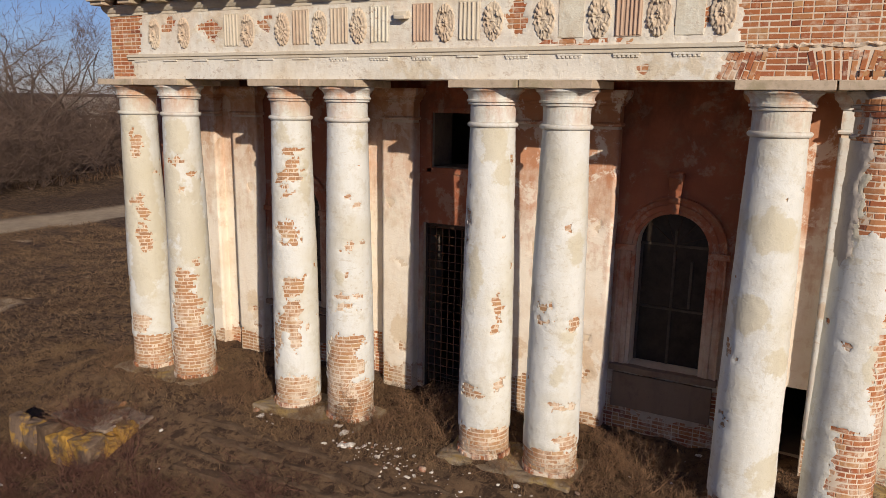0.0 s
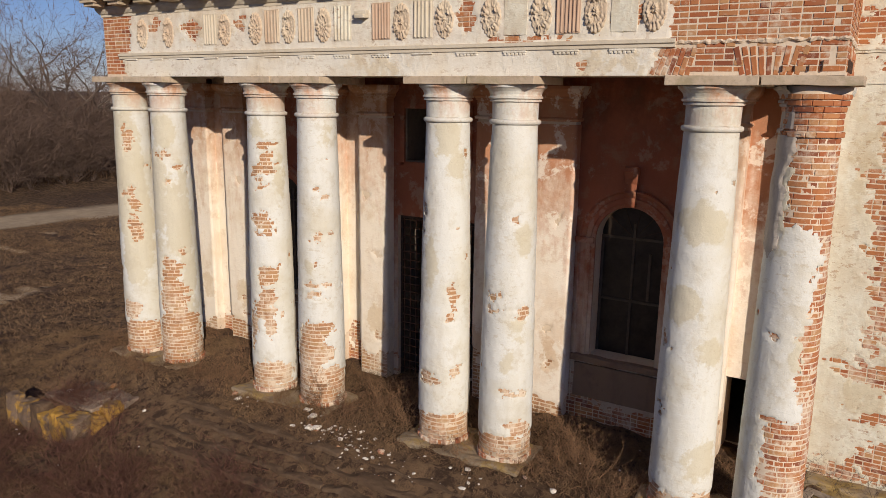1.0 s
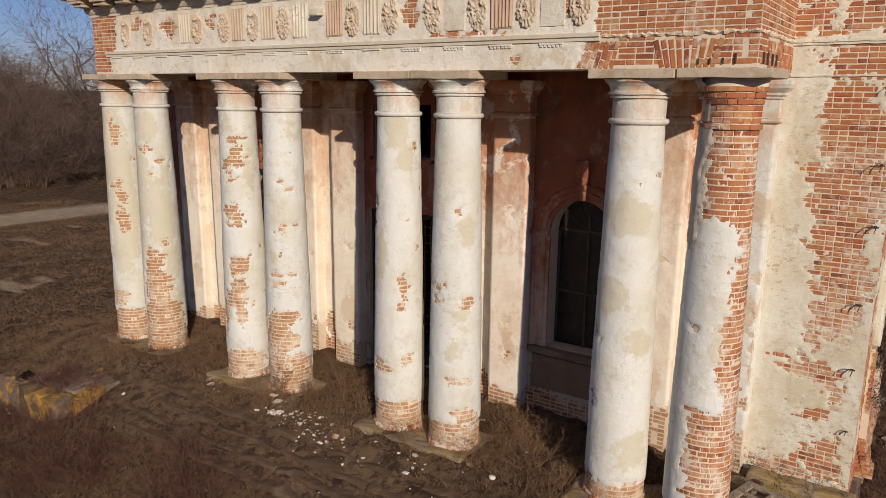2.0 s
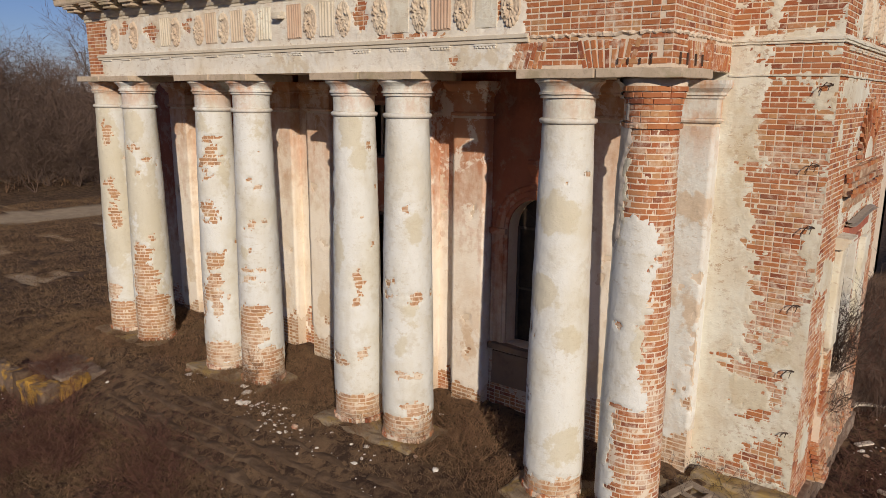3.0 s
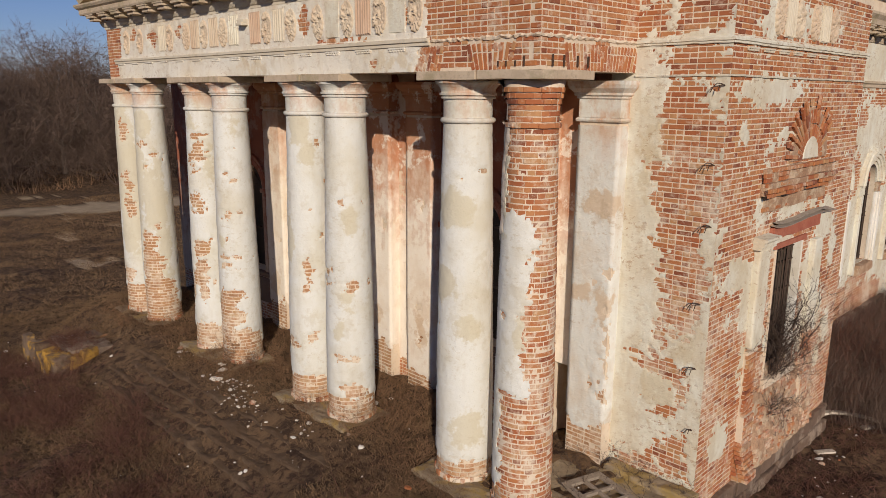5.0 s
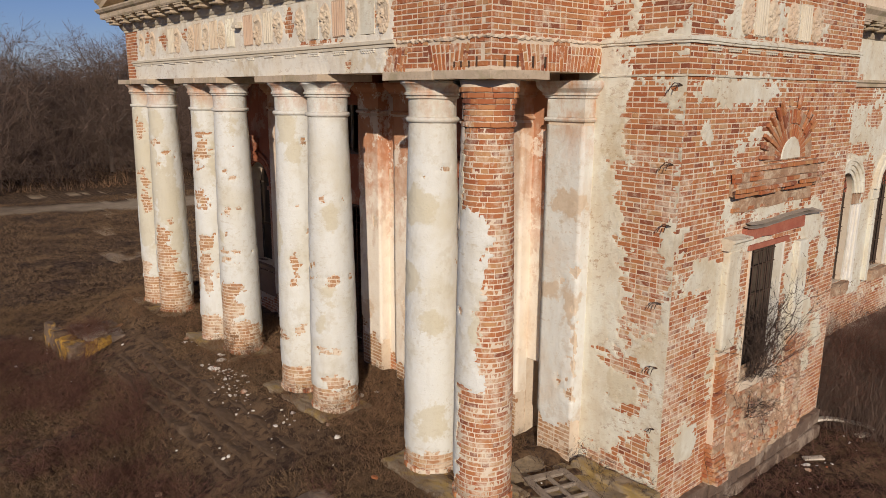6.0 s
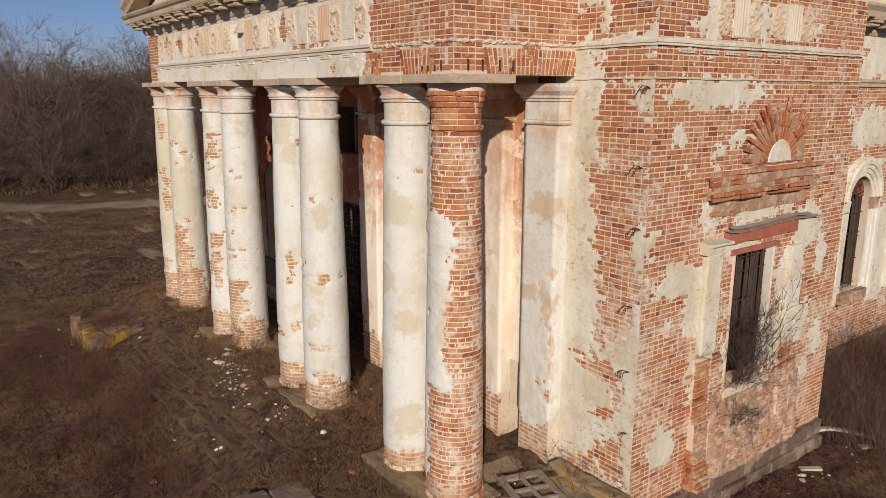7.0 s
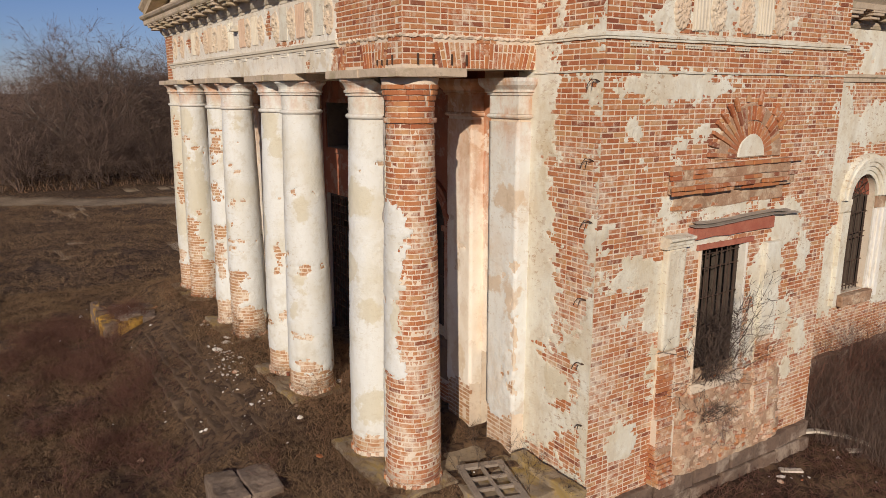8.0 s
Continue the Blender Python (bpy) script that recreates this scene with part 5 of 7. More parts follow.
def rosette_mesh(seed, worn_by):
    """An oval medallion: a fan of carved, round-ended leaves in a raised rim, with a second ring and a bud over it."""
    rng = random.Random(seed)
    a, b = 0.185, 0.325
    nr, nt = 26, 120
    rr, tt = np.meshgrid(np.linspace(0, 1, nr), np.linspace(0, 2 * math.pi, nt, endpoint=False), indexing="ij")
    outer, inner = 17, 9
    wave_out, wave_in = np.abs(np.cos(tt * outer / 2)), np.abs(np.cos((tt + 0.2) * inner / 2))
    edge = 0.93 + 0.07 * wave_out
    height = 0.022 + 0.030 * np.sqrt(wave_out) * smooth01((rr - 0.42) / 0.15) * smooth01((1.0 - rr) / 0.14)
    height = height + 0.024 * np.sqrt(wave_in) * smooth01((0.66 - rr) / 0.10) * smooth01((rr - 0.05) / 0.12)
    height = height + 0.022 * smooth01((0.24 - rr) / 0.10)
    height = height - 0.05 * smooth01((rr - 0.95) / 0.05)
    loss = smooth01((fbm(np.cos(tt) * rr * 1.6 + seed, np.sin(tt) * rr * 2.6, 300 + seed, 3) - 0.78 + worn_by) / 0.10)
    height = height * (1 - 0.6 * loss) + 0.016 * (fbm(np.cos(tt) * rr * 7, np.sin(tt) * rr * 9 + seed, 320 + seed, 3) - 0.5)
    verts = np.stack((a * rr * edge * np.cos(tt), -np.maximum(height, -0.015), b * rr * edge * np.sin(tt)), -1).reshape(-1, 3)
    ids = np.arange(nr * nt).reshape(nr, nt)
    nxt = np.roll(ids, -1, axis=1)
    quads = np.stack((ids[:-1], ids[1:], nxt[1:], nxt[:-1]), -1).reshape(-1, 4)
    mesh = bpy.data.meshes.new("rosette")
    mesh.from_pydata(verts.tolist(), [], quads.tolist())
    mesh.shade_smooth()
    mesh.materials.append(CARVED)
    return mesh


def fluted_mesh(seed, ribs):
    bm = bmesh.new()
    w, h = 0.20, 0.315
    box(bm, -w, w, -0.012, 0.02, -h, h, 0.004)
    for k in range(ribs):
        x = -w + (k + 0.5) * 2 * w / ribs
        hw = w / ribs * 0.55
        rows = []
        for z in (-h + 0.02, h - 0.02):
            rows.append([bm.verts.new((x + hw * math.cos(t), -0.012 - 0.024 * math.sin(t), z)) for t in (math.pi * j / 6 for j in range(7))])
        for j in range(6):
            bm.faces.new((rows[0][j], rows[0][j + 1], rows[1][j + 1], rows[1][j]))
        bm.faces.new(rows[0])
        bm.faces.new(rows[1][::-1])
    for v in bm.verts:
        v.co += Vector(noise.noise_vector(v.co * 9 + Vector((seed, 0, 0)))) * 0.011
    bmesh.ops.recalc_face_normals(bm, faces=bm.faces[:])
    mesh = bpy.data.meshes.new("fluted_panel")
    bm.to_mesh(mesh)
    bm.free()
    mesh.materials.append(PALE)
    return mesh


def guttae_mesh(pegs):
    bm = bmesh.new()
    box(bm, -0.2, 0.2, -0.03, 0.01, -0.012, 0.018, 0.004)
    for k in range(pegs):
        x = -0.17 + 0.068 * k
        box(bm, x - 0.021, x + 0.021, -0.022, 0.005, -0.045, -0.012, 0.004)
    bmesh.ops.recalc_face_normals(bm, faces=bm.faces[:])
    mesh = bpy.data.meshes.new("guttae")
    bm.to_mesh(mesh)
    bm.free()
    mesh.materials.append(PALE)
    return mesh


ROSETTES = [rosette_mesh(k, w) for k, w in enumerate((0.14, 0.24, 0.34))]
FLUTES = [fluted_mesh(k, r) for k, r in enumerate((5, 5, 6))]
for m, mat in zip(FLUTES, (CREAM, CARVED, RUSTY)):
    m.materials.clear()
    m.materials.append(mat)
FLAT_PANEL, WHITE_FLUTE = fluted_mesh(5, 0), fluted_mesh(6, 5)
for m in (FLAT_PANEL, WHITE_FLUTE):
    m.materials.clear()
    m.materials.append(LIME)
PANEL_OF = {0: FLAT_PANEL, 1: FLUTES[2], 2: FLAT_PANEL, 4: FLUTES[0], 5: FLUTES[2], 6: WHITE_FLUTE, 7: FLUTES[1], 8: FLUTES[1], 10: FLUTES[0]}
GUTTAE, REGULA = guttae_mesh(6), guttae_mesh(0)
rng = random.Random(12)
for k in range(14):
    x = -1.58 - 0.885 * k
    if k not in (6, 11):
        ob = new("rosette", ROSETTES[rng.randrange(3)])
        ob.parent, ob.matrix_basis = entablature, pose(x, FRONT - 0.02, 8.77)
    x -= 0.44
    if k in PANEL_OF:
        ob = new("fluted_panel", PANEL_OF[k])
        ob.parent, ob.matrix_basis = entablature, pose(x, FRONT - 0.018, 8.79)
    ob = new("guttae", GUTTAE if k in (0, 1, 2, 3, 5, 6, 7) else REGULA)
    ob.parent, ob.matrix_basis = entablature, pose(x, FRONT - 0.02, 8.215)
bm = bmesh.new()
box(bm, -0.13, 0.13, -0.12, 0.02, 0.0, 0.09, 0.02)
box(bm, -0.10, 0.12, -0.16, 0.02, -0.05, 0.01, 0.015)
for v in bm.verts:
    v.co += Vector(noise.noise_vector(v.co * 12)) * 0.02
broken = part("broken_rosette", bm, CREAM, entablature, "broken stump of a rosette")
broken.matrix_basis = pose(-6.84, FRONT - 0.02, 8.9)

# low gable over the portico
gable = thing("pediment", label="low plastered pediment with a weathered raking cornice", category="pediment", kind="structure")
mid_x, rise = (SIDE_L + SIDE_R) / 2, 0.27
half = (SIDE_R - SIDE_L) / 2
bm = bmesh.new()
rows = [[bm.verts.new((mid_x + s * half, y, 9.95)) for s in (-1, 1)] + [bm.verts.new((mid_x, y, 9.95 + half * rise))] for y in (FRONT + 0.02, FRONT + 0.7)]
for f in ((rows[0][0], rows[0][1], rows[0][2]), (rows[1][0], rows[1][1], rows[1][2])):
    bm.faces.new(f)
for k in range(3):
    bm.faces.new((rows[0][k], rows[0][(k + 1) % 3], rows[1][(k + 1) % 3], rows[1][k]))
part("tympanum", bm, CREAM, gable)
for s in (-1, 1):
    bm = bmesh.new()
    outline = [(0.0, 0.0), (-0.46, 0.0), (-0.50, 0.10), (-0.60, 0.18), (-0.62, 0.26), (0.0, 0.30)]
    ends = []
    for d in (half + 0.62, 0.0):
        z = 9.87 + (half + 0.62 - d) * rise
        ends.append([bm.verts.new((mid_x + s * d, FRONT + o, z + h)) for o, h in outline])
    n = len(outline)
    for k in range(n):
        bm.faces.new((ends[0][k], ends[0][(k + 1) % n], ends[1][(k + 1) % n], ends[1][k]))
    bm.faces.new(ends[0])
    bm.faces.new(ends[1])
    part("raking_cornice", bm, STONE, gable)
    bm = bmesh.new()
    z0, z1 = 10.05, 10.05 + (half + 0.55) * rise
    corners = [(mid_x + s * (half + 0.55), FRONT + 0.02, z0), (mid_x, FRONT + 0.02, z1), (mid_x, WALL_Y + 3.0, z1), (mid_x + s * (half + 0.55), WALL_Y + 3.0, z0)]
    lower = [bm.verts.new(c) for c in corners]
    upper = [bm.verts.new((c[0], c[1], c[2] + 0.09)) for c in corners]
    bm.faces.new(lower)
    bm.faces.new(upper)
    for k in range(4):
        bm.faces.new((lower[k], lower[(k + 1) % 4], upper[(k + 1) % 4], upper[k]))
    part("roof_slope", bm, TIN, gable)

# bands on the church wall, in line with the entablature
for name, profile, mat in (("wall_taenia", [(0, 8.255), (0.03, 8.26), (0.03, 8.29), (0.05, 8.30), (0.05, 8.335), (0.02, 8.36), (0, 8.37)], LIME),
                           ("wall_fillet", [(0, 7.775), (0.022, 7.78), (0.026, 7.80), (0, 7.81)], LIME)):
    bm = bmesh.new()
    strip(bm, profile, [(SIDE_R + 0.004, WALL_Y - 0.012), (WALL_X + 0.012, WALL_Y - 0.012), (WALL_X + 0.012, STEP_Y)])
    bmesh.ops.subdivide_edges(bm, edges=[e for e in bm.edges if e.calc_length() > 0.6], cuts=40)
    for v in bm.verts:
        v.co += Vector(noise.noise_vector(v.co * 5)) * 0.014
    tagged(part(name, bm, mat), "weathered plaster band round the church wall", "band moulding", kind="structure")
bm = bmesh.new()
strip(bm, [(0, 7.70), (0.06, 7.72), (0.06, 7.80), (0.10, 7.83), (0.10, 7.88), (0, 7.90)], [(FAR_X, STEP_Y + 0.02), (FAR_X, END_Y)])
strip(bm, [(0, 8.90), (0.05, 8.92), (0.08, 9.0), (0.08, 9.06), (0, 9.06)], [(FAR_X, STEP_Y + 0.02), (FAR_X, END_Y)])
strip(bm, [(0, 9.26), (0.5, 9.26), (0.52, 9.38), (0.6, 9.48), (0.6, 9.54), (0, 9.60)], [(FAR_X, STEP_Y + 0.02), (FAR_X, END_Y)])
tagged(part("wall_cornice", bm, STONE), "grey weathered cornice of the set-back wall", "cornice", kind="structure")
y = STEP_Y + 0.3
rear = thing("mutule_row", (0, 0, 0), "row of stone blocks under the rear cornice", "cornice", kind="structure")
while y < END_Y - 1:
    ob = first.copy()
    scene.collection.objects.link(ob)
    ob.parent, ob.matrix_basis = rear, pose(FAR_X, y, -0.305, 0, 0, 90)
    y += 0.885
side_frieze = thing("side_frieze", label="frieze ornaments on the brick side wall", category="frieze", kind="structure")
side_flute, side_guttae = FLUTES[1].copy(), GUTTAE.copy()
for m in (side_flute, side_guttae):
    m.materials.clear()
    m.materials.append(CREAM)
for k, (y, kind) in enumerate(((15.26, "rosette"), (15.73, "fluted_panel"), (16.14, "rosette"), (16.88, "rosette"), (17.40, "fluted_panel"), (17.86, "rosette"))):
    ob = new(kind, side_flute if kind == "fluted_panel" else ROSETTES[k % 3])
    ob.parent, ob.matrix_basis = side_frieze, pose(WALL_X + 0.018, y, 8.75, 0, 0, 90)
for k in range(7):
    ob = new("guttae", side_guttae)
    ob.parent, ob.matrix_basis = side_frieze, pose(WALL_X + 0.014, 14.35 + 0.62 * k, 8.21, 0, 0, 90)


# ---- windows and doors ----
def arch_sweep(bm, profile, middle, spring, radius, to3d, foot=None, n=28):
    """A moulding round an arch, down its jambs to foot. profile: (away from the opening, out of the wall)."""
    line = []
    if foot is not None:
        line.append((-1, 0, foot))
    for k in range(n + 1):
        a = math.pi - math.pi * k / n
        line.append((math.cos(a), math.sin(a), None))
    if foot is not None:
        line.append((1, 0, foot))
    rows = []
    for c, s, low in line:
        row = []
        for away, out in profile:
            u = middle + c * (radius + away)
            v = low if low is not None else spring + s * (radius + away)
            row.append(bm.verts.new(to3d(u, v, -out)))
        rows.append(row)
    m = len(profile)
    for a, b in zip(rows, rows[1:]):
        for k in range(m):
            bm.faces.new((a[k], a[(k + 1) % m], b[(k + 1) % m], b[k]))
    bm.faces.new(rows[0])
    bm.faces.new(rows[-1])


def bars_part(name, parent, lines, radius, mat, label=""):
    for line in lines:
        bm = bmesh.new()
        tube(bm, line, radius, 5)
        part(name, bm, mat, parent, label)


def arched_window(name, x, label, keystone):
    ob = thing(name, (0, 0, 0), label, "window", kind="structure")
    to3d = lambda u, v, d: (u, WALL_Y - 0.02 + d, v)
    bm = bmesh.new()
    arch_sweep(bm, [(0.0, -0.02), (0.0, 0.03), (0.07, 0.035), (0.08, 0.06), (0.17, 0.06), (0.19, 0.035), (0.27, 0.05), (0.30, 0.09), (0.33, 0.09), (0.33, -0.02)], x, ARCH_SPRING, ARCH_R, to3d, ARCH_SILL)
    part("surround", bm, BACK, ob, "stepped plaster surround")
    for s in (-1, 1):
        bm = bmesh.new()
        box(bm, x + s * 0.86 - 0.19, x + s * 0.86 + 0.19, WALL_Y - 0.13, WALL_Y - 0.05, ARCH_SPRING - 0.10, ARCH_SPRING + 0.02, 0.012)
        part("impost", bm, BACK, ob)
    # sill and apron carry their shade in the dark colour
    part("window_sill", rough_block(x - 1.02, x + 1.02, WALL_Y - 0.17, WALL_Y + 0.25, ARCH_SILL - 0.13, ARCH_SILL - 0.005, 0.2, 0.02, x, 0.015), SHADED_BROWN, ob, "worn plaster sill coloured dark as in shade")
    part("apron", rough_block(x - 0.95, x + 0.95, WALL_Y - 0.075, WALL_Y - 0.024, 1.5, ARCH_SILL - 0.2, 0.2, 0.015, x + 5, 0.01), SHADED_BROWN, ob, "sunken panel under the sill, coloured dark as in shade")
    yb = WALL_Y + 0.36
    top = ARCH_SPRING + ARCH_R
    lines = [[(x, yb, ARCH_SILL), (x, yb, ARCH_SPRING + 0.3)], [(x - ARCH_R, yb, 3.55), (x + ARCH_R, yb, 3.55)], [(x - ARCH_R, yb, ARCH_SPRING), (x + ARCH_R, yb, ARCH_SPRING)],
             [(x - ARCH_R + 0.03, yb, ARCH_SILL), (x - ARCH_R + 0.03, yb, ARCH_SPRING)], [(x + ARCH_R - 0.03, yb, ARCH_SILL), (x + ARCH_R - 0.03, yb, ARCH_SPRING)],
             [(x + 0.33, yb, 3.6), (x + 0.33, yb, 4.55)]]
    for line in lines:
        bm = bmesh.new()
        (x0, _, z0), (x1, _, z1) = line
        w = 0.026
        box(bm, min(x0, x1) - (w if x0 == x1 else 0), max(x0, x1) + (w if x0 == x1 else 0), yb - 0.03, yb + 0.03, min(z0, z1) - (w if z0 == z1 else 0), max(z0, z1) + (w if z0 == z1 else 0), 0.006)
        part("glazing_bar", bm, DARK_WOOD_OR_SHADE, ob, "dark weathered wooden glazing bar")
    # added sheet across the opening, lifts the black of the unlit room
    bm = bmesh.new()
    rim = [(x + ARCH_R * math.cos(math.pi * k / 16), ARCH_SPRING + ARCH_R * math.sin(math.pi * k / 16)) for k in range(17)] + [(x - ARCH_R, ARCH_SILL), (x + ARCH_R, ARCH_SILL)]
    sheets = [[bm.verts.new((u, yy, v)) for u, v in rim] for yy in (yb + 0.005, yb + 0.011)]
    bm.faces.new(sheets[0])
    bm.faces.new(sheets[1][::-1])
    for k in range(len(rim)):
        bm.faces.new((sheets[0][k], sheets[0][(k + 1) % len(rim)], sheets[1][(k + 1) % len(rim)], sheets[1][k]))
    part("pane", bm, DARK_SHEET, ob, "added opaque sheet coloured as the dim room behind")
    for k in range(5):
        a = math.pi * (k + 0.7) / 6
        bars_part("fan_bar", ob, [[(x + 0.12 * math.cos(a), yb, ARCH_SPRING + 0.12 * math.sin(a)), (x + 0.62 * math.cos(a), yb, ARCH_SPRING + 0.62 * math.sin(a))]], 0.012, IRON)
    if keystone:
        bm = bmesh.new()
        prof = [(0.0, top + 0.02), (0.13, top + 0.03), (0.15, top + 0.12), (0.13, top + 0.20), (0.17, top + 0.24), (0.17, top + 0.30), (0.12, top + 0.34), (0.12, top + 0.46), (0.17, top + 0.56), (0.22, top + 0.64),
                (0.25, top + 0.70), (0.22, top + 0.77), (0.14, top + 0.79), (0.0, top + 0.74)]
        rows = [[bm.verts.new((x + s * (0.085 + 0.05 * (z - top)), WALL_Y - 0.02 - o, z)) for o, z in prof] for s in (-1, 1)]
        n = len(prof)
        for k in range(n):
            bm.faces.new((rows[0][k], rows[0][(k + 1) % n], rows[1][(k + 1) % n], rows[1][k]))
        bm.faces.new(rows[0])
        bm.faces.new(rows[1])
        part("keystone", bm, BACK, ob, "scrolled plaster keystone")
    return ob


arched_window("window_1", WIN_X[0], "dark arched window with moulded surround and scrolled keystone", True)
arched_window("window_2", WIN_X[1], "dark arched window with moulded surround and scrolled keystone", True)

door = thing("door_1", label="dark doorway closed with a rusty iron lattice", category="door", kind="structure")
yd = WALL_Y + 0.14
bars_part("lattice_bar", door, [[(x, yd, 0.95), (x, yd, 4.74)] for x in np.arange(-7.74, -5.82, 0.16)], 0.013, RUST_IRON)
bars_part("lattice_bar", door, [[(-7.82, yd - 0.02, z), (-5.81, yd - 0.02, z)] for z in np.arange(1.1, 4.8, 0.19)], 0.011, RUST_IRON)
# dark sheet on the jamb, paints the shade inside the doorway
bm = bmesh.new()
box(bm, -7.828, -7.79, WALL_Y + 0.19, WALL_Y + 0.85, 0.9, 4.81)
part("reveal", bm, ROOM, door, "door reveal coloured dark as shade")
for x0, x1, z0, z1 in ((-7.83, -7.77, 0.9, 4.82), (-5.86, -5.80, 0.9, 4.82), (-7.77, -5.86, 4.74, 4.82)):
    bm = bmesh.new()
    box(bm, x0 + 0.002, x1 - 0.002, yd - 0.04, yd + 0.04, z0, z1 - 0.003, 0.008)
    part("door_frame", bm, IRON, door)

window_3 = thing("window_3", label="small dark square window over the doorway", category="window", kind="structure")
for x0, x1, z0, z1 in ((-7.74, -7.62, 5.95, 7.32), (-6.02, -5.90, 5.95, 7.32), (-7.62, -6.02, 7.22, 7.32), (-7.78, -5.86, 5.93, 6.05)):
    bm = bmesh.new()
    box(bm, x0, x1, WALL_Y - 0.06, WALL_Y - 0.0225, z0, z1, 0.008)
    part("surround", bm, BACK, window_3)
# dark sheets on jamb and sill, painted shade within the opening
for x0, x1, z0, z1 in ((-7.618, -7.57, 6.052, 7.218), (-7.57, -6.022, 6.052, 6.08)):
    bm = bmesh.new()
    box(bm, x0, x1, WALL_Y - 0.02, WALL_Y + 0.8, z0, z1)
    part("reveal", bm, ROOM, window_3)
bm = bmesh.new()
box(bm, -6.86, -6.80, WALL_Y + 0.3, WALL_Y + 0.36, 6.06, 7.21, 0.006)
part("glazing_bar", bm, WOOD, window_3)

# side window under its broken brick gable
window_4 = thing("window_4", label="barred side window under a broken brick fan and cornice", category="window", kind="structure")
y0, y1, z0, z1 = WIN2
# the dark sheet on the far jamb is painted shade, not timber
for x0, x1, a, b, c, d, mat, name in ((WALL_X - 0.13, WALL_X + 0.03, y1 - 0.012, y1 + 0.05, z0, z1, PEARL, "reveal"), (WALL_X - 0.86, WALL_X - 0.135, y1 - 0.010, y1 - 0.003, z0, z1, DARK_WOOD_OR_SHADE, "reveal"), (WALL_X - 0.55, WALL_X + 0.03, y0 - 0.04, y0, z0, z1, MORTAR, "reveal"),
                                    (WALL_X - 0.02, WALL_X + 0.05, y0 - 0.15, y1 + 0.18, z1 + 0.002, z1 + 0.10, DARK_PAINT, "head_board")):
    bm = bmesh.new()
    box(bm, x0, x1, a, b, c, d, 0.008)
    part(name, bm, mat, window_4)
part("window_sill", rough_block(WALL_X - 0.5, WALL_X + 0.10, y0 - 0.1, y1 + 0.15, z0 - 0.16, z0 - 0.003, 0.15, 0.03, 3, 0.015), MORTAR, window_4, "crumbled sill")
ys, zs = np.linspace(15.62, 19.35, 90), np.linspace(0.62, 2.55, 48)
YS, ZS = np.meshgrid(ys, zs, indexing="ij")
bay = smooth01((YS - 15.62) / 0.35) * smooth01((19.35 - YS) / 0.7) * smooth01((2.55 - ZS + 0.5 * (fbm(YS * 1.1, ZS * 0, 55, 3) - 0.5)) / 0.5)
bulge = 0.06 + 0.13 * smooth01((1.7 - ZS) / 1.0) + 0.16 * (fbm(YS * 1.6, ZS * 2.4, 56, 4) - 0.5) + 0.07 * (fbm(YS * 6, ZS * 9, 57, 3) - 0.5)
OUT = WALL_X - 0.05 + bay * np.maximum(bulge + 0.03, 0.0)
grid = np.arange(YS.size).reshape(YS.shape)
from_arrays("eroded_masonry", np.stack((OUT, YS, ZS), -1).reshape(-1, 3), np.stack((grid[:-1, :-1], grid[1:, :-1], grid[1:, 1:], grid[:-1, 1:]), -1).reshape(-1, 4), CRUMBLED, window_4, "crumbled brick and mortar", smooth=True)
rng = random.Random(66)
items = []
for k in range(330):
    y, z = rng.uniform(15.7, 19.2), 0.72 + rng.randrange(22) * COURSE + rng.uniform(-0.02, 0.02)
    a, c = int((y - 15.62) / 3.73 * 89), int(min(z - 0.62, 1.92) / 1.93 * 47)
    if bay[a, c] < 0.35:
        continue
    tilt, nod = rng.gauss(0, 0.10), rng.gauss(0, 0.16)
    along = np.array((math.sin(rng.gauss(0, 0.14)), 1.0, tilt))
    along /= np.linalg.norm(along)
    normal = np.cross(along, np.array((nod, 0, 1.0)))
    items.append((np.array((OUT[a, c] + rng.uniform(-0.015, 0.022), y, z)), along, normal / np.linalg.norm(normal), rng.randrange(6)))
lay_bricks(window_4, items, "flat", limit=200)
xg = WALL_X - 0.10
bars_part("grille_bar", window_4, [[(xg, y, z0), (xg + 0.02 * math.sin(9 * y), y + 0.02 * math.sin(23 * y), z1 - 0.01)] for y in np.linspace(y0 + 0.12, y1 - 0.12, 8)], 0.014, IRON)
bars_part("grille_bar", window_4, [[(xg - 0.015, y0, z), (xg - 0.015, y1, z + 0.02)] for z in (2.75, 3.3, 3.85, 4.4, 4.66)], 0.012, IRON)
part("pilaster_strip", rough_block(WALL_X - 0.02, WALL_X + 0.13, 15.20, 15.66, 3.15, 4.94, 0.12, 0.022, 6, 0.04), LIME, window_4, "worn white plaster strip beside the window")
part("pilaster_strip", rough_block(WALL_X - 0.02, WALL_X + 0.11, 17.98, 18.45, 2.9, 4.75, 0.12, 0.025, 7, 0.03), LIME, window_4, "worn cream plaster strip")
items = []
for row in range(9):
    v = 0.69 + row * COURSE
    out = 0.31 - 0.022 * row
    for du, shape in (((0.06, 3), (0.26, 0)) if row % 2 else ((0.125, 1), (0.33, 4))):
        items.append((np.array((WALL_X + out + 0.012 * math.sin(row * 1.7), 15.17 + du + 0.02 * math.sin(row * 2.3), v)), np.array((0, 1.0, 0)), np.array((1.0, 0, 0)), shape))
    for du in (0.10, 0.24):
        items.append((np.array((WALL_X + out - du, 15.155, v)), np.array((1.0, 0, 0)), np.array((0, -1.0, 0)), 3 + row % 3))
lay_bricks(window_4, items, "flat", limit=60)
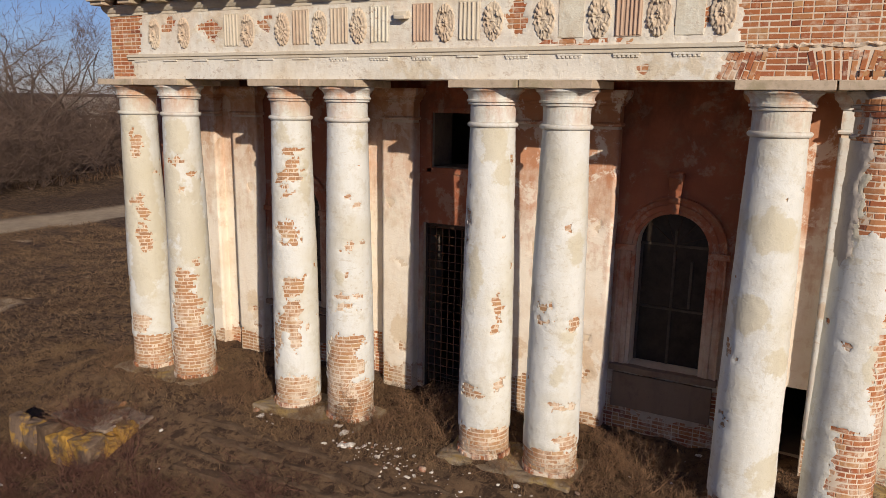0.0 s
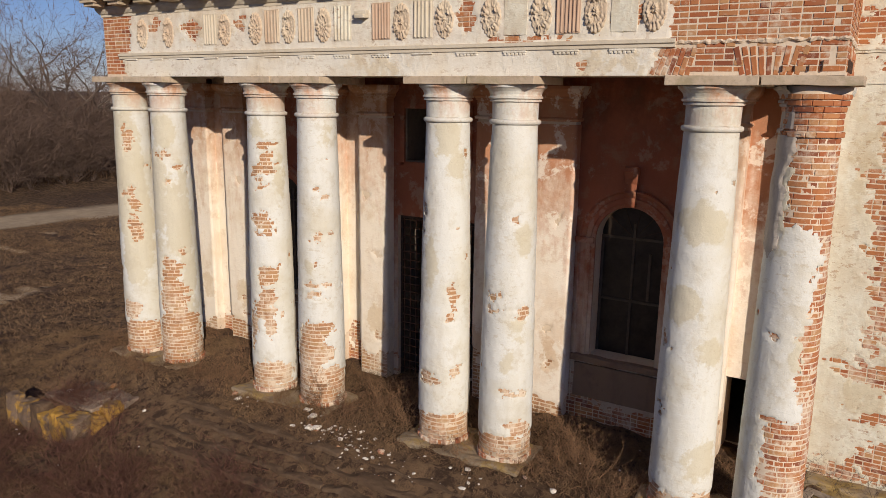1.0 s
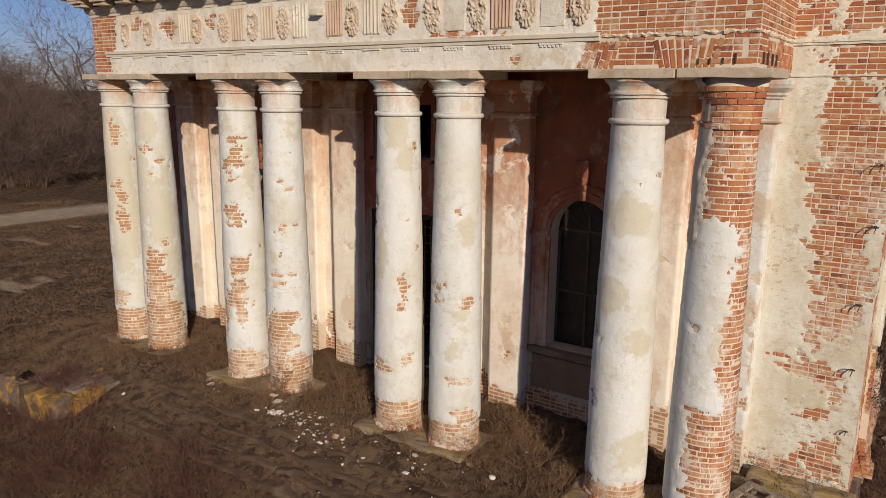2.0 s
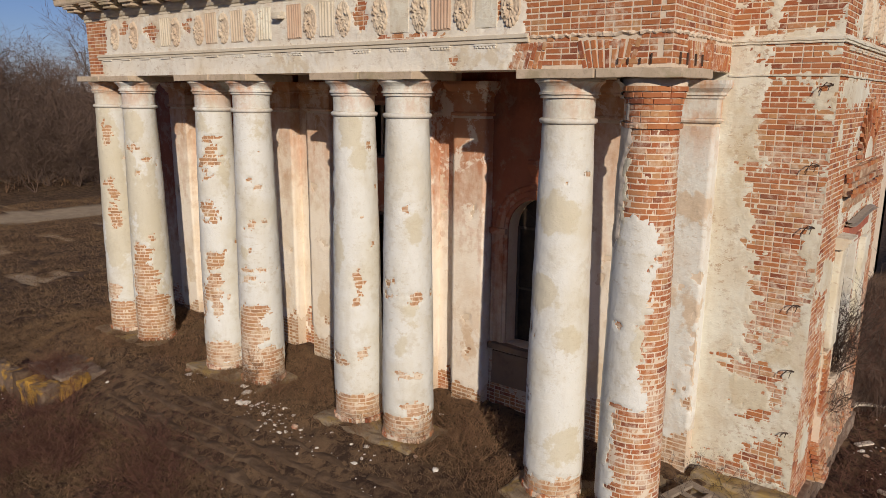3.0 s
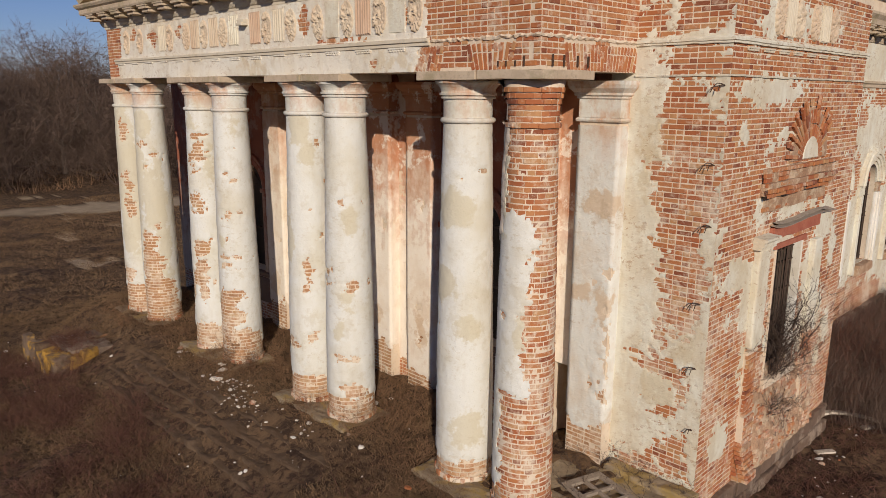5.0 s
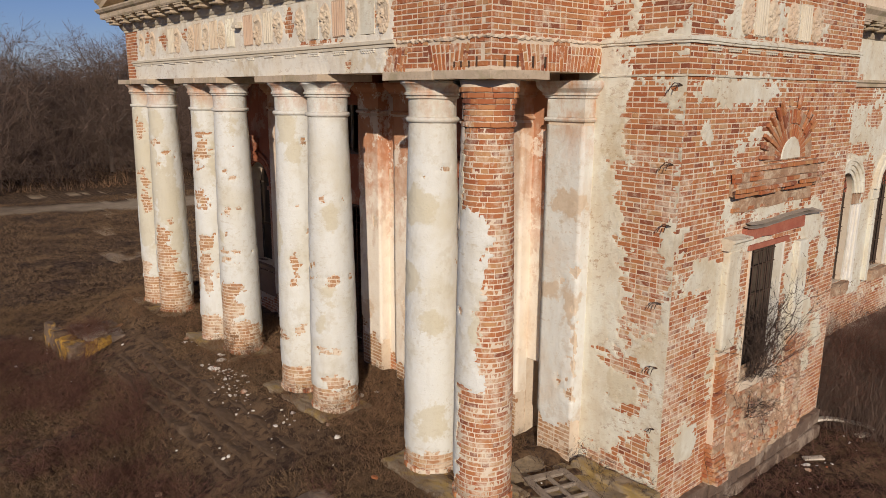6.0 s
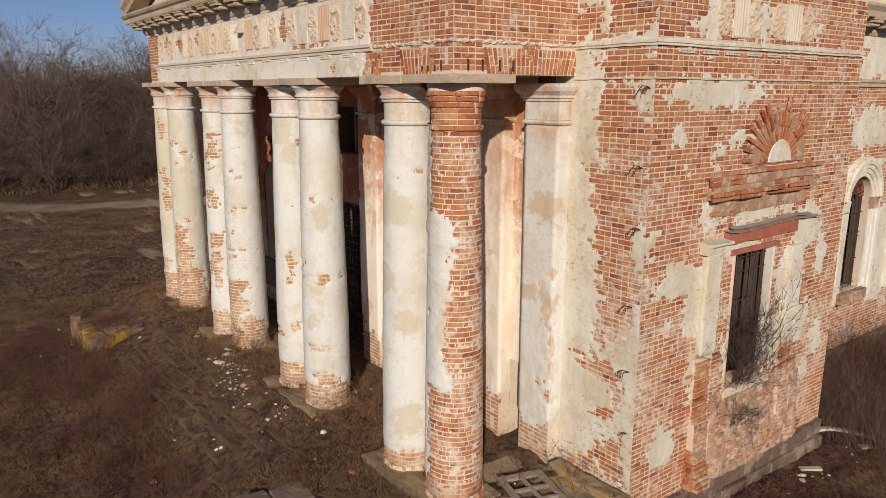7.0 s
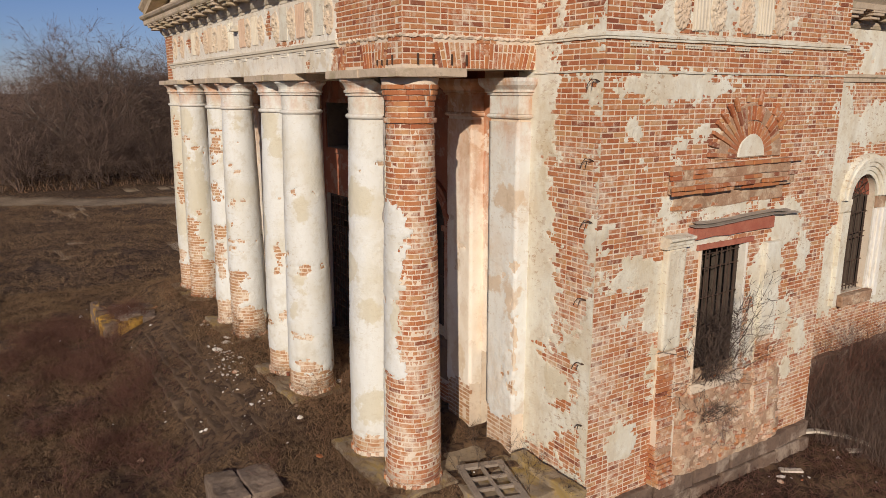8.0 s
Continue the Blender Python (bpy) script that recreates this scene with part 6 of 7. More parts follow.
part("pedestal_foot", rough_block(WALL_X - 0.02, WALL_X + 0.16, 15.18, 15.60, 0.62, 1.35, 0.1, 0.03, 44, 0.03), CRUMBLED, window_4, "stepped brick foot of the pedestal")
for ys, foot in ((15.20, 1.05), (17.98, 1.3)):
    items = []
    for row in range(int((3.05 - foot) / COURSE) if ys < 16 else int((2.85 - foot) / COURSE)):
        v = foot + (row + 0.5) * COURSE
        widths = ((0.125, 0), (0.33, 3 if row % 2 else 4), ) if row % 2 else ((0.06, 3), (0.26, 1), )
        for du, s in widths:
            items.append((np.array((WALL_X + 0.100 + 0.010 * math.sin(row * 2.1) + (0.05 if v < 1.9 else 0), ys + du, v)), np.array((0, 1.0, 0)), np.array((1.0, 0, 0)), s))
    lay_bricks(window_4, items, "flat", limit=60)
    bm = bmesh.new()
    box(bm, WALL_X - 0.02, WALL_X + 0.077, ys + 0.01, ys + 0.43, foot, 3.1 if ys < 16 else 2.86)
    box(bm, WALL_X - 0.02, WALL_X + 0.125, ys - 0.01, ys + 0.46, foot, 1.88)
    part("pedestal", bm, MORTAR, window_4, "brick pedestal")
bm = bmesh.new()
strip(bm, [(-0.02, 4.94), (0.17, 4.95), (0.17, 5.0), (0.20, 5.01), (0.20, 5.06), (0.25, 5.10), (0.25, 5.14), (-0.02, 5.16)], [(WALL_X, 15.12), (WALL_X, 15.74)])
part("capital", bm, LIME, window_4, "worn white moulded capital")
part("red_board", rough_block(WALL_X + 0.0, WALL_X + 0.09, 15.80, 18.15, 5.02, 5.24, 0.15, 0.02, 11, 0.01), DARK_PAINT, window_4, "peeling red painted band")
bm = bmesh.new()
for k in range(2):
    box(bm, WALL_X + 0.03, WALL_X + 0.16 - 0.03 * k, 15.78 + 0.1 * k, 18.86 - 0.3 * k, 5.275 + 0.055 * k, 5.285 + 0.055 * k)
bmesh.ops.subdivide_edges(bm, edges=[e for e in bm.edges if e.calc_length() > 1], cuts=24)
for v in bm.verts:
    v.co.z += 0.022 * math.sin(v.co.y * 2.2) + 0.018 * noise.noise(v.co * 4) - (0.02 if v.co.x > WALL_X + 0.1 else 0)
part("flashing", bm, TIN, window_4, "bent grey sheet-metal flashing")
rng = random.Random(8)
items = []
for z, ya, yb, out in ((5.60, 15.3, 18.4, 0.03), (5.87, 15.15, 18.2, 0.20), (5.95, 15.12, 18.75, 0.24), (6.03, 15.2, 18.6, 0.16), (6.11, 15.2, 16.3, 0.11), (6.19, 15.2, 16.2, 0.11), (6.27, 15.2, 18.9, 0.13)):
    y = ya
    while y < yb - 0.2:
        if rng.random() > 0.17:
            items.append((np.array((WALL_X + out + rng.uniform(-0.03, 0.02), y + 0.125, z)), np.array((0, 1.0, 0)), np.array((1.0, 0, 0)), rng.randrange(3)))
        y += 0.262
lay_bricks(window_4, items, "flat", limit=120)
for a, b, c, d, out in ((15.2, 18.55, 5.84, 6.06, 0.14), (15.25, 18.5, 6.06, 6.30, 0.07), (15.35, 18.4, 5.55, 5.84, 0.035)):
    part("cornice_bed", rough_block(WALL_X - 0.03, WALL_X + out, a, b, c, d, 0.12, 0.035, 7 * c, 0.02), CRUMBLED, window_4, "crumbled bed of the broken brick cornice")
fan_y, fan_z = 17.28, 6.36
items = []
for k in range(19):
    a = math.pi * (k + 0.5) / 19
    way = np.array((0.0, math.cos(a), math.sin(a)))
    for j, r in enumerate((0.51, 0.775, 1.04)):
        if (j == 2 and rng.random() < 0.2) or (k in (0, 1) and j > 0) or rng.random() < 0.06:
            continue
        out = 0.045 + 0.015 * j * rng.random() + (0.02 if k % 4 < 2 and j > 0 else 0)
        items.append((np.array((WALL_X + out, fan_y + way[1] * r, fan_z + way[2] * r)), way, np.array((1.0, 0, 0)), (3 if j == 2 and rng.random() < 0.35 else 0) + rng.randrange(3)))
lay_bricks(window_4, items, "flat", limit=70)
bm = bmesh.new()
n = 18
rows = []
for x, r in ((WALL_X - 0.01, 0.95), (WALL_X + 0.035, 0.92)):
    rows.append([bm.verts.new((x, fan_y + r * math.cos(math.pi * k / n), fan_z + r * math.sin(math.pi * k / n))) for k in range(n + 1)])
bm.faces.new(rows[1])
for k in range(n):
    bm.faces.new((rows[0][k], rows[0][k + 1], rows[1][k + 1], rows[1][k]))
part("fan_bed", bm, CRUMBLED, window_4)
bm = bmesh.new()
rows = []
for x, r in ((WALL_X + 0.03, 0.40), (WALL_X + 0.05, 0.36)):
    rows.append([bm.verts.new((x, fan_y + 0.03 + r * math.cos(math.pi * k / n), fan_z + 0.02 + 1.05 * r * math.sin(math.pi * k / n))) for k in range(n + 1)])
bm.faces.new(rows[1])
for k in range(n):
    bm.faces.new((rows[0][k], rows[0][k + 1], rows[1][k + 1], rows[1][k]))
part("lunette", bm, LIME, window_4, "white plastered lunette")


def rear_window(name, y):
    ob = thing(name, (0, 0, 0), "tall arched window with moulded head and iron grille", "window", kind="structure")
    to3d = lambda u, v, d: (FAR_X + 0.02 - d, u, v)
    bm = bmesh.new()
    arch_sweep(bm, [(0.0, -0.02), (0.0, 0.03), (0.09, 0.035), (0.10, 0.07), (0.20, 0.075), (0.21, 0.11), (0.30, 0.115), (0.32, 0.15), (0.40, 0.15), (0.42, 0.11), (0.50, 0.10), (0.52, -0.02)], y, FAR_SPRING, FAR_R, to3d)
    for v in bm.verts:
        v.co += Vector(noise.noise_vector(v.co * 3.1)) * 0.012
    part("archivolt", bm, LIME, ob, "worn stepped plaster arch")
    for s in (-1, 1):
        for w0, w1, out in ((0.0, 0.13, 0.03), (0.13, 0.29, 0.07), (0.29, 0.46, 0.11)):
            a, b = sorted((y + s * (FAR_R + w0), y + s * (FAR_R + w1)))
            part("jamb", rough_block(FAR_X - 0.02, FAR_X + 0.02 + out, a, b, FAR_SILL - 0.25 * (w0 > 0.2), FAR_SPRING - 0.32, 0.14, 0.014, y + w0, 0.014), PEARL if s > 0 else LIME, ob, "plaster rib beside the window")
        a, b = sorted((y + s * (FAR_R + 0.01), y + s * (FAR_R + 0.50)))
        part("impost", rough_block(FAR_X - 0.02, FAR_X + 0.065, a, b, FAR_SPRING - 0.31, FAR_SPRING - 0.01, 0.06, 0.03, y + s, 0.02), CRUMBLED if s > 0 else LIME, ob, "broken brick impost")
        if s > 0:
            bm = bmesh.new()
            arch_sweep(bm, [(-0.012, -0.16), (-0.003, -0.16), (-0.003, -0.85), (-0.012, -0.85)], y, FAR_SPRING, FAR_R, to3d)
            part("reveal", bm, DARK_PAINT, ob, "dark red soffit of the arch")
        # dark sheet behind the grille, the jamb's shade put into colour
        bm = bmesh.new()
        a, b = sorted((y + s * (FAR_R - 0.012), y + s * (FAR_R - 0.003)))
        box(bm, FAR_X - 0.85, FAR_X - 0.17, a, b, FAR_SILL, FAR_SPRING + 0.1)
        part("reveal", bm, DARK_WOOD_OR_SHADE, ob, "inner reveal coloured dark as shade")
    part("window_sill", rough_block(FAR_X - 0.35, FAR_X + 0.20, y - 0.72, y + 0.72, FAR_SILL - 0.30, FAR_SILL - 0.02, 0.1, 0.05, y, 0.03), CRUMBLED, ob, "crumbled brick sill")
    xg = FAR_X - 0.14
    bars_part("grille_bar", ob, [[(xg, u, FAR_SILL), (xg, u, FAR_SPRING)] for u in np.linspace(y - FAR_R + 0.1, y + FAR_R - 0.1, 7)], 0.014, IRON)
    bars_part("grille_bar", ob, [[(xg, y - FAR_R, z), (xg, y + FAR_R, z)] for z in (2.6, 3.25, 3.85, 3.98, 4.5)], 0.014, IRON)
    for k in range(7):
        a = math.pi * (k + 0.5) / 7
        bars_part("grille_bar", ob, [[(xg, y + 0.1 * math.cos(a), FAR_SPRING + 0.1 * math.sin(a)), (xg, y + 0.56 * math.cos(a), FAR_SPRING + 0.56 * math.sin(a))]], 0.012, IRON)
    for r in (0.20, 0.38):
        bars_part("grille_bar", ob, [[(xg, y + r * math.cos(math.pi * k / 12), FAR_SPRING + r * math.sin(math.pi * k / 12)) for k in range(13)]], 0.012, IRON)


for k, y in enumerate(FAR_WINS):
    rear_window(f"window_{5 + k}", y)
# added walls, out of sight, that keep sun patches from showing through the windows
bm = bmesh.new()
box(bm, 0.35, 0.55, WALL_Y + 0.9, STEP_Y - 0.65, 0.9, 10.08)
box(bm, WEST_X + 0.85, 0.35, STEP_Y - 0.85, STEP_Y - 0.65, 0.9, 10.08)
tagged(part("wall_inner", bm, ROOM), "unseen partition added to block sun patches inside the church", "wall", kind="structure")

# ---- iron left in the masonry ----
for k, (x, z) in enumerate(((2.42, 7.63), (2.36, 6.45), (2.40, 5.50), (2.33, 4.24), (2.35, 3.16), (2.37, 2.10))):
    hook = thing("iron_hook", (x, WALL_Y - 0.02, z), "bent rusty iron hook in the wall corner", "hook", "hooks in the wall corner")
    s = 0.6 if k == 5 else 1.0
    bm = bmesh.new()
    tube(bm, [(0, 0.06, 0), (-0.02, -0.04 * s, 0.04 * s), (-0.07 * s, -0.09 * s, 0.05 * s), (-0.13 * s, -0.10 * s, -0.02), (-0.17 * s, -0.09 * s, -0.09 * s)], 0.011, 6, 0.006)
    part("prong", bm, IRON, hook)
    bm = bmesh.new()
    tube(bm, [(0, 0.06, 0), (0.01, -0.05 * s, 0.03 * s), (-0.02 * s, -0.10 * s, 0.02), (-0.04 * s, -0.11 * s, -0.07 * s)], 0.011, 6, 0.006)
    part("prong", bm, IRON, hook)
cramps = [(0.18, 0), (0.33, 0), (0.50, 0), (0.66, 0), (0.25, 1), (0.52, 1), (0.85, 1), (1.12, 1)]
for u, side in cramps:
    long_one = side or u > 0.6
    hgt = 0.16 if side else (0.14 if u > 0.6 else 0.08)
    bm = bmesh.new()
    if side:
        box(bm, SIDE_R + 0.008, SIDE_R + 0.034, FRONT + u - 0.012, FRONT + u + 0.012, SOFFIT + 0.05, SOFFIT + 0.05 + hgt, 0.004)
    else:
        box(bm, u - 0.008, u + 0.008, FRONT - 0.034, FRONT - 0.008, SOFFIT + 0.05, SOFFIT + 0.05 + hgt, 0.004)
    tagged(part("iron_cramp", bm, IRON), "short upright rusty iron bar set in the brick corner", "iron bar", "iron bars in the corner")

# ---- stones and timber on the ground ----
cheek = thing("cheek_wall", (0, 0, 0), "broken stone cheek wall of the steps with yellow lichen", "stone block")
rng = random.Random(19)
for k, (x0, x1, ya, yb, top, mat) in enumerate(((-14.92, -14.58, 8.16, 8.44, 0.76, YELLOWED), (-14.64, -14.12, 8.22, 8.60, 0.62, YELLOWED), (-14.14, -13.72, 8.24, 8.62, 0.68, EARTHY), (-13.74, -13.34, 8.24, 8.56, 0.60, YELLOWED), (-13.36, -13.02, 8.26, 8.70, 0.66, OCHRE),
                                              (-13.04, -12.44, 8.20, 8.70, 0.64, YELLOWED), (-12.86, -12.34, 8.66, 9.02, 0.64, OCHRE), (-12.74, -12.26, 9.01, 9.36, 0.68, OCHRE), (-12.64, -12.20, 9.35, 9.72, 0.74, GREYISH))):
    part("wall_stone", rough_block(x0, x1, ya + rng.uniform(-0.04, 0.04), yb, -0.3, top, 0.06, 0.085, 21 + 3 * k, 0.05), mat, cheek)
for k in range(9):
    x, y = rng.uniform(-14.2, -12.75), rng.uniform(8.65, 9.8)
    w = rng.uniform(0.12, 0.30)
    part("capping_stone", rough_block(x - w, x + w, y - 0.7 * w, y + 0.7 * w, 0.48, 0.66 + rng.uniform(0, 0.05), 0.06, 0.05, 60 + 7 * k, 0.03), GREYISH if k % 3 else PALE_STONE, cheek, "broken grey capping stone in the soil")
for k, (x, y, w, d) in enumerate(((-13.15, 8.82, 0.26, 0.16), (-13.05, 9.22, 0.24, 0.20), (-13.6, 8.85, 0.18, 0.15), (-12.95, 9.66, 0.26, 0.18), (-13.5, 9.3, 0.2, 0.2))):
    part("capping_stone", rough_block(x - w, x + w, y - d, y + d, 0.45, 0.69 + 0.01 * (k % 3), 0.06, 0.045, 160 + 7 * k, 0.03), PALE_STONE if k % 2 else GREYISH, cheek, "broken grey capping stone in the soil")
slab = thing("fallen_slab", (0, 0, 0), "cracked grey stone cheek wall beside the buried steps", "stone slab")
part("slab_piece", rough_block(-1.46, -0.45, 8.42, 8.92, -0.2, 0.95, 0.07, 0.045, 31, 0.02), GREYISH, slab)
part("slab_piece", rough_block(-1.36, -0.38, 8.95, 9.50, -0.2, 0.985, 0.07, 0.045, 33, 0.02), GREYISH, slab)
steps = thing("steps", (0, 0, 0), "row of stone steps half buried in soil before the columns", "steps", kind="structure")
for k in range(4):
    y = 9.92 - 0.35 * k
    z = float(0.985 * slope_at(10.55 - y - 0.2, -6.0)) + 0.02
    x = -11.2 + 0.5 * (k % 2)
    r5 = random.Random(60 + k)
    while x < -2.9:
        w = r5.uniform(1.2, 3.2)
        part("step_stone", rough_block(x, min(x + w, -2.6) - 0.02, y + r5.uniform(-0.03, 0.03), y + 0.38, z - 0.35, z - r5.uniform(0.01, 0.055), 0.14, 0.06, 5 * k + x, 0.05), EARTHY, steps)
        x += w
part_of = rough_block(0.15, 2.25, 11.95, 13.30, 0.35, 1.0, 0.16, 0.035, 61, 0.03)
tagged(part("paving_slab", part_of, LICHEN), "mossy stone paving beside the brick column", "paving slab", "paving slabs")
part_of = rough_block(1.0, 2.62, 13.22, 13.56, 0.30, 1.12, 0.14, 0.05, 62, 0.04)
tagged(part("paving_slab", part_of, LICHEN), "yellow lichened stone footing at the wall corner", "paving slab", "paving slabs")


def rock_mesh(seed, flat):
    bm = bmesh.new()
    bmesh.ops.create_icosphere(bm, subdivisions=1, radius=1.0)
    for v in bm.verts:
        v.co *= 1 + 0.6 * noise.noise(v.co * 1.3 + Vector((seed, 0, 0)))
        v.co += Vector(noise.noise_vector(v.co * 3 + Vector((seed, 5, 0)))) * 0.12
        v.co.z *= flat
    mesh = bpy.data.meshes.new("rubble_stone")
    bm.to_mesh(mesh)
    bm.free()
    return mesh


ROCKS = []
for k in range(5):
    for mat in (RUBBLE, BRICK):
        m = rock_mesh(k * 3.7, 0.42)
        m.materials.append(mat)
        ROCKS.append(m)
rng = random.Random(77)


def drop_stone(x, y, size, mesh):
    ob = new("rubble_stone", mesh)
    z = float(ground_height(np.array([x]), np.array([y]))[0])
    ob.matrix_world = Matrix.LocRotScale((x, y, z + size * 0.2), Euler((rng.uniform(-0.3, 0.3), rng.uniform(-0.3, 0.3), rng.uniform(0, 6.3))), (size * rng.uniform(0.8, 1.5), size, size))
    brick_bit = mesh.materials[0] == BRICK
    return tagged(ob, "broken red brick fragment on the soil" if brick_bit else "white lump of fallen plaster on the soil", "rubble", "fallen rubble")


for cx, cy, sx, sy, count, size in ((-6.9, 10.35, 0.42, 0.2, 80, 0.026), (-7.7, 10.35, 0.22, 0.06, 14, 0.045), (-8.1, 10.72, 0.2, 0.07, 8, 0.07), (-6.0, 10.1, 0.6, 0.25, 44, 0.026), (-4.6, 9.6, 0.9, 0.4, 26, 0.026), (-3.8, 10.3, 1.0, 0.3, 14, 0.04), (-9.6, 10.6, 0.4, 0.15, 7, 0.05),
                                    (-14, 9.4, 2.5, 1.6, 16, 0.04), (-8, 6.5, 5.0, 2.0, 16, 0.035), (3.3, 17.6, 0.3, 0.9, 22, 0.045), (3.4, 19.6, 0.6, 0.8, 7, 0.05), (-1.8, 12.4, 1.5, 0.5, 10, 0.05)):
    for k in range(count):
        x, y = rng.gauss(cx, sx), rng.gauss(cy, sy)
        if x > 1.5 and x < 2.85 or any(math.hypot(x - c, y - COL_Y) < 0.6 for c in COLUMNS):
            continue
        drop_stone(x, y, size * (0.4 + 1.7 * rng.random() ** 3), ROCKS[2 * rng.randrange(5) + (1 if rng.random() < 0.10 else 0)])

for x, y in ((-4.0, 5.95), (-4.55, 7.85), (-5.9, 10.3), (-13.5, 9.9), (-15.2, 7.4), (-10.2, 10.7), (-1.0, 10.4), (3.1, 18.4)):
    ob = drop_stone(x, y, 0.085, ROCKS[2 * rng.randrange(5) + 1])
sash = thing("window_sash", (1.56, 12.42, 1.02), "loose grey wooden window sash lying by the column", "window sash", turn=-38)
sash.rotation_euler = (radians(3), radians(2), radians(76))
for name, x0, x1, ya, yb in (("stile", -0.43, -0.32, -0.60, 0.60), ("stile", 0.32, 0.43, -0.60, 0.60), ("rail", -0.32, 0.32, -0.60, -0.47), ("rail", -0.32, 0.32, 0.47, 0.60), ("glazing_bar", -0.03, 0.03, -0.5, 0.5),
                             ("glazing_bar", -0.32, -0.03, 0.12, 0.18), ("glazing_bar", 0.03, 0.32, 0.12, 0.18), ("glazing_bar", -0.32, -0.03, -0.2, -0.14), ("glazing_bar", 0.03, 0.32, -0.2, -0.14)):
    bm = bmesh.new()
    box(bm, x0, x1, ya, yb, 0.02, 0.075, 0.006)
    part(name, bm, WOOD, sash)


def plank(points, width, thick, label):
    bm = bmesh.new()
    pts = [Vector(p) for p in points]
    rows = []
    for k, p in enumerate(pts):
        way = pts[min(k + 1, len(pts) - 1)] - pts[max(k - 1, 0)]
        side = Vector((way.y, -way.x, 0)).normalized() * width / 2
        rows.append([bm.verts.new(p + side * a + Vector((0, 0, b))) for a, b in ((-1, 0), (1, 0), (1, thick), (-1, thick))])
    for a, b in zip(rows, rows[1:]):
        for k in range(4):
            bm.faces.new((a[k], a[(k + 1) % 4], b[(k + 1) % 4], b[k]))
    bm.faces.new(rows[0])
    bm.faces.new(rows[-1])
    tagged(part("plank", bm, PALE_WOOD), label, "plank", "bleached timber on the ground")


def ground_at(x, y):
    return float(ground_height(np.array([x]), np.array([y]))[0])


plank([(2.42 + 1.02 * t - 0.34 * t * (1 - t), 20.22 + 0.88 * t + 0.40 * t * (1 - t), ground_at(2.42 + 1.02 * t, 20.2 + 0.88 * t) + 0.05 + 0.22 * (1 - t)) for t in (0, 0.2, 0.4, 0.6, 0.8, 1.0)], 0.13, 0.05, "curved bleached wooden arch rib on the grass")
plank([(2.85, 18.75, ground_at(2.85, 18.75) + 0.04), (3.10, 19.12, ground_at(3.10, 19.12) + 0.04)], 0.13, 0.04, "short bleached board on the soil")
plank([(3.25, 20.5, ground_at(3.25, 20.5) + 0.04), (3.42, 20.78, ground_at(3.42, 20.78) + 0.04)], 0.13, 0.05, "short bleached board on the soil")
plank([(3.5, 16.9, ground_at(3.5, 16.9) + 0.03), (4.9, 16.3, ground_at(4.9, 16.3) + 0.03)], 0.10, 0.05, "long bleached batten on the soil")


# ---- dry plants ----
def ribbons(name, starts, ends, widths, mat, seed, label, category="", bend=0.0, parent=None, kind="stuff"):
    """Thin stems as two-piece tapering blades."""
    r = np.random.default_rng(seed)
    starts, ends, widths = np.asarray(starts, float), np.asarray(ends, float), np.asarray(widths, float)
    n = len(starts)
    way = ends - starts
    side = np.cross(way, r.normal(size=(n, 3)))
    side /= np.linalg.norm(side, axis=1)[:, None] + 1e-9
    length = np.linalg.norm(way, axis=1)[:, None]
    middle = (starts + ends) / 2 + r.normal(size=(n, 3)) * bend * length
    w = widths[:, None] * side
    verts = np.concatenate((starts - w, starts + w, middle + 0.7 * w, middle - 0.7 * w, ends + 0.25 * w, ends - 0.25 * w))
    k = np.arange(n)
    quads = np.concatenate((np.stack((k, n + k, 2 * n + k, 3 * n + k), -1), np.stack((3 * n + k, 2 * n + k, 4 * n + k, 5 * n + k), -1)))
    ob = from_arrays(name, verts, quads, mat, parent, "" if parent else label)
    tagged(ob, "" if parent else label, "" if parent else category, kind=kind)
    return ob


def free_of_building(x, y):
    ok = ~((x > WEST_X - 0.1) & (x < WALL_X + 0.2) & (y > WALL_Y - 0.35) & (y < STEP_Y))
    ok &= ~((x > WEST_X - 0.1) & (x < FAR_X + 0.15) & (y >= STEP_Y))
    ok &= ~((x > 0.0) & (x < 2.6) & (y > 11.9) & (y < 14))
    for c in COLUMNS:
        ok &= np.hypot(x - c, y - COL_Y) > 0.52
    return ok


def grass(name, count, x0, x1, ya, yb, tall, width, mat, seed, label, patchy=0.5, lean=0.7):
    r = np.random.default_rng(seed)
    x, y = r.uniform(x0, x1, count * 3), r.uniform(ya, yb, count * 3)
    ok = (fbm(x * 0.8, y * 0.8, seed, 4) > patchy - 0.14 + 0.3 * r.random(len(x)) * patchy) & free_of_building(x, y) & (road_at(x, y) < 0.3)
    ok &= ~((x > -12.4) & (x < -2.6) & (np.abs(y - 9.35) < 0.62) & (r.random(len(x)) < 0.82))
    x, y = x[ok][:count], y[ok][:count]
    z = ground_height(x, y)
    h = tall * r.uniform(0.35, 1.2, len(x)) * (0.5 + fbm(x * 0.6, y * 0.6, seed + 2, 3))
    tilt = r.normal(size=(len(x), 2)) * lean * h[:, None]
    s = np.stack((x, y, z - 0.02), -1)
    e = s + np.concatenate((tilt, h[:, None]), 1)
    return ribbons(name, s, e, width * r.uniform(0.6, 1.3, len(x)), mat, seed, label, "grass", 0.12)


grass("dry_grass", 190000, -20, 6, 3.2, 13.4, 0.11, 0.0045, STRAW, 401, "short dry brown grass on the slope before the church", 0.46, 0.85)
grass("dry_grass", 110000, -47, -19, -6, 27, 0.11, 0.009, STRAW, 402, "thin dry brown turf of the open field", 0.42, 0.8)
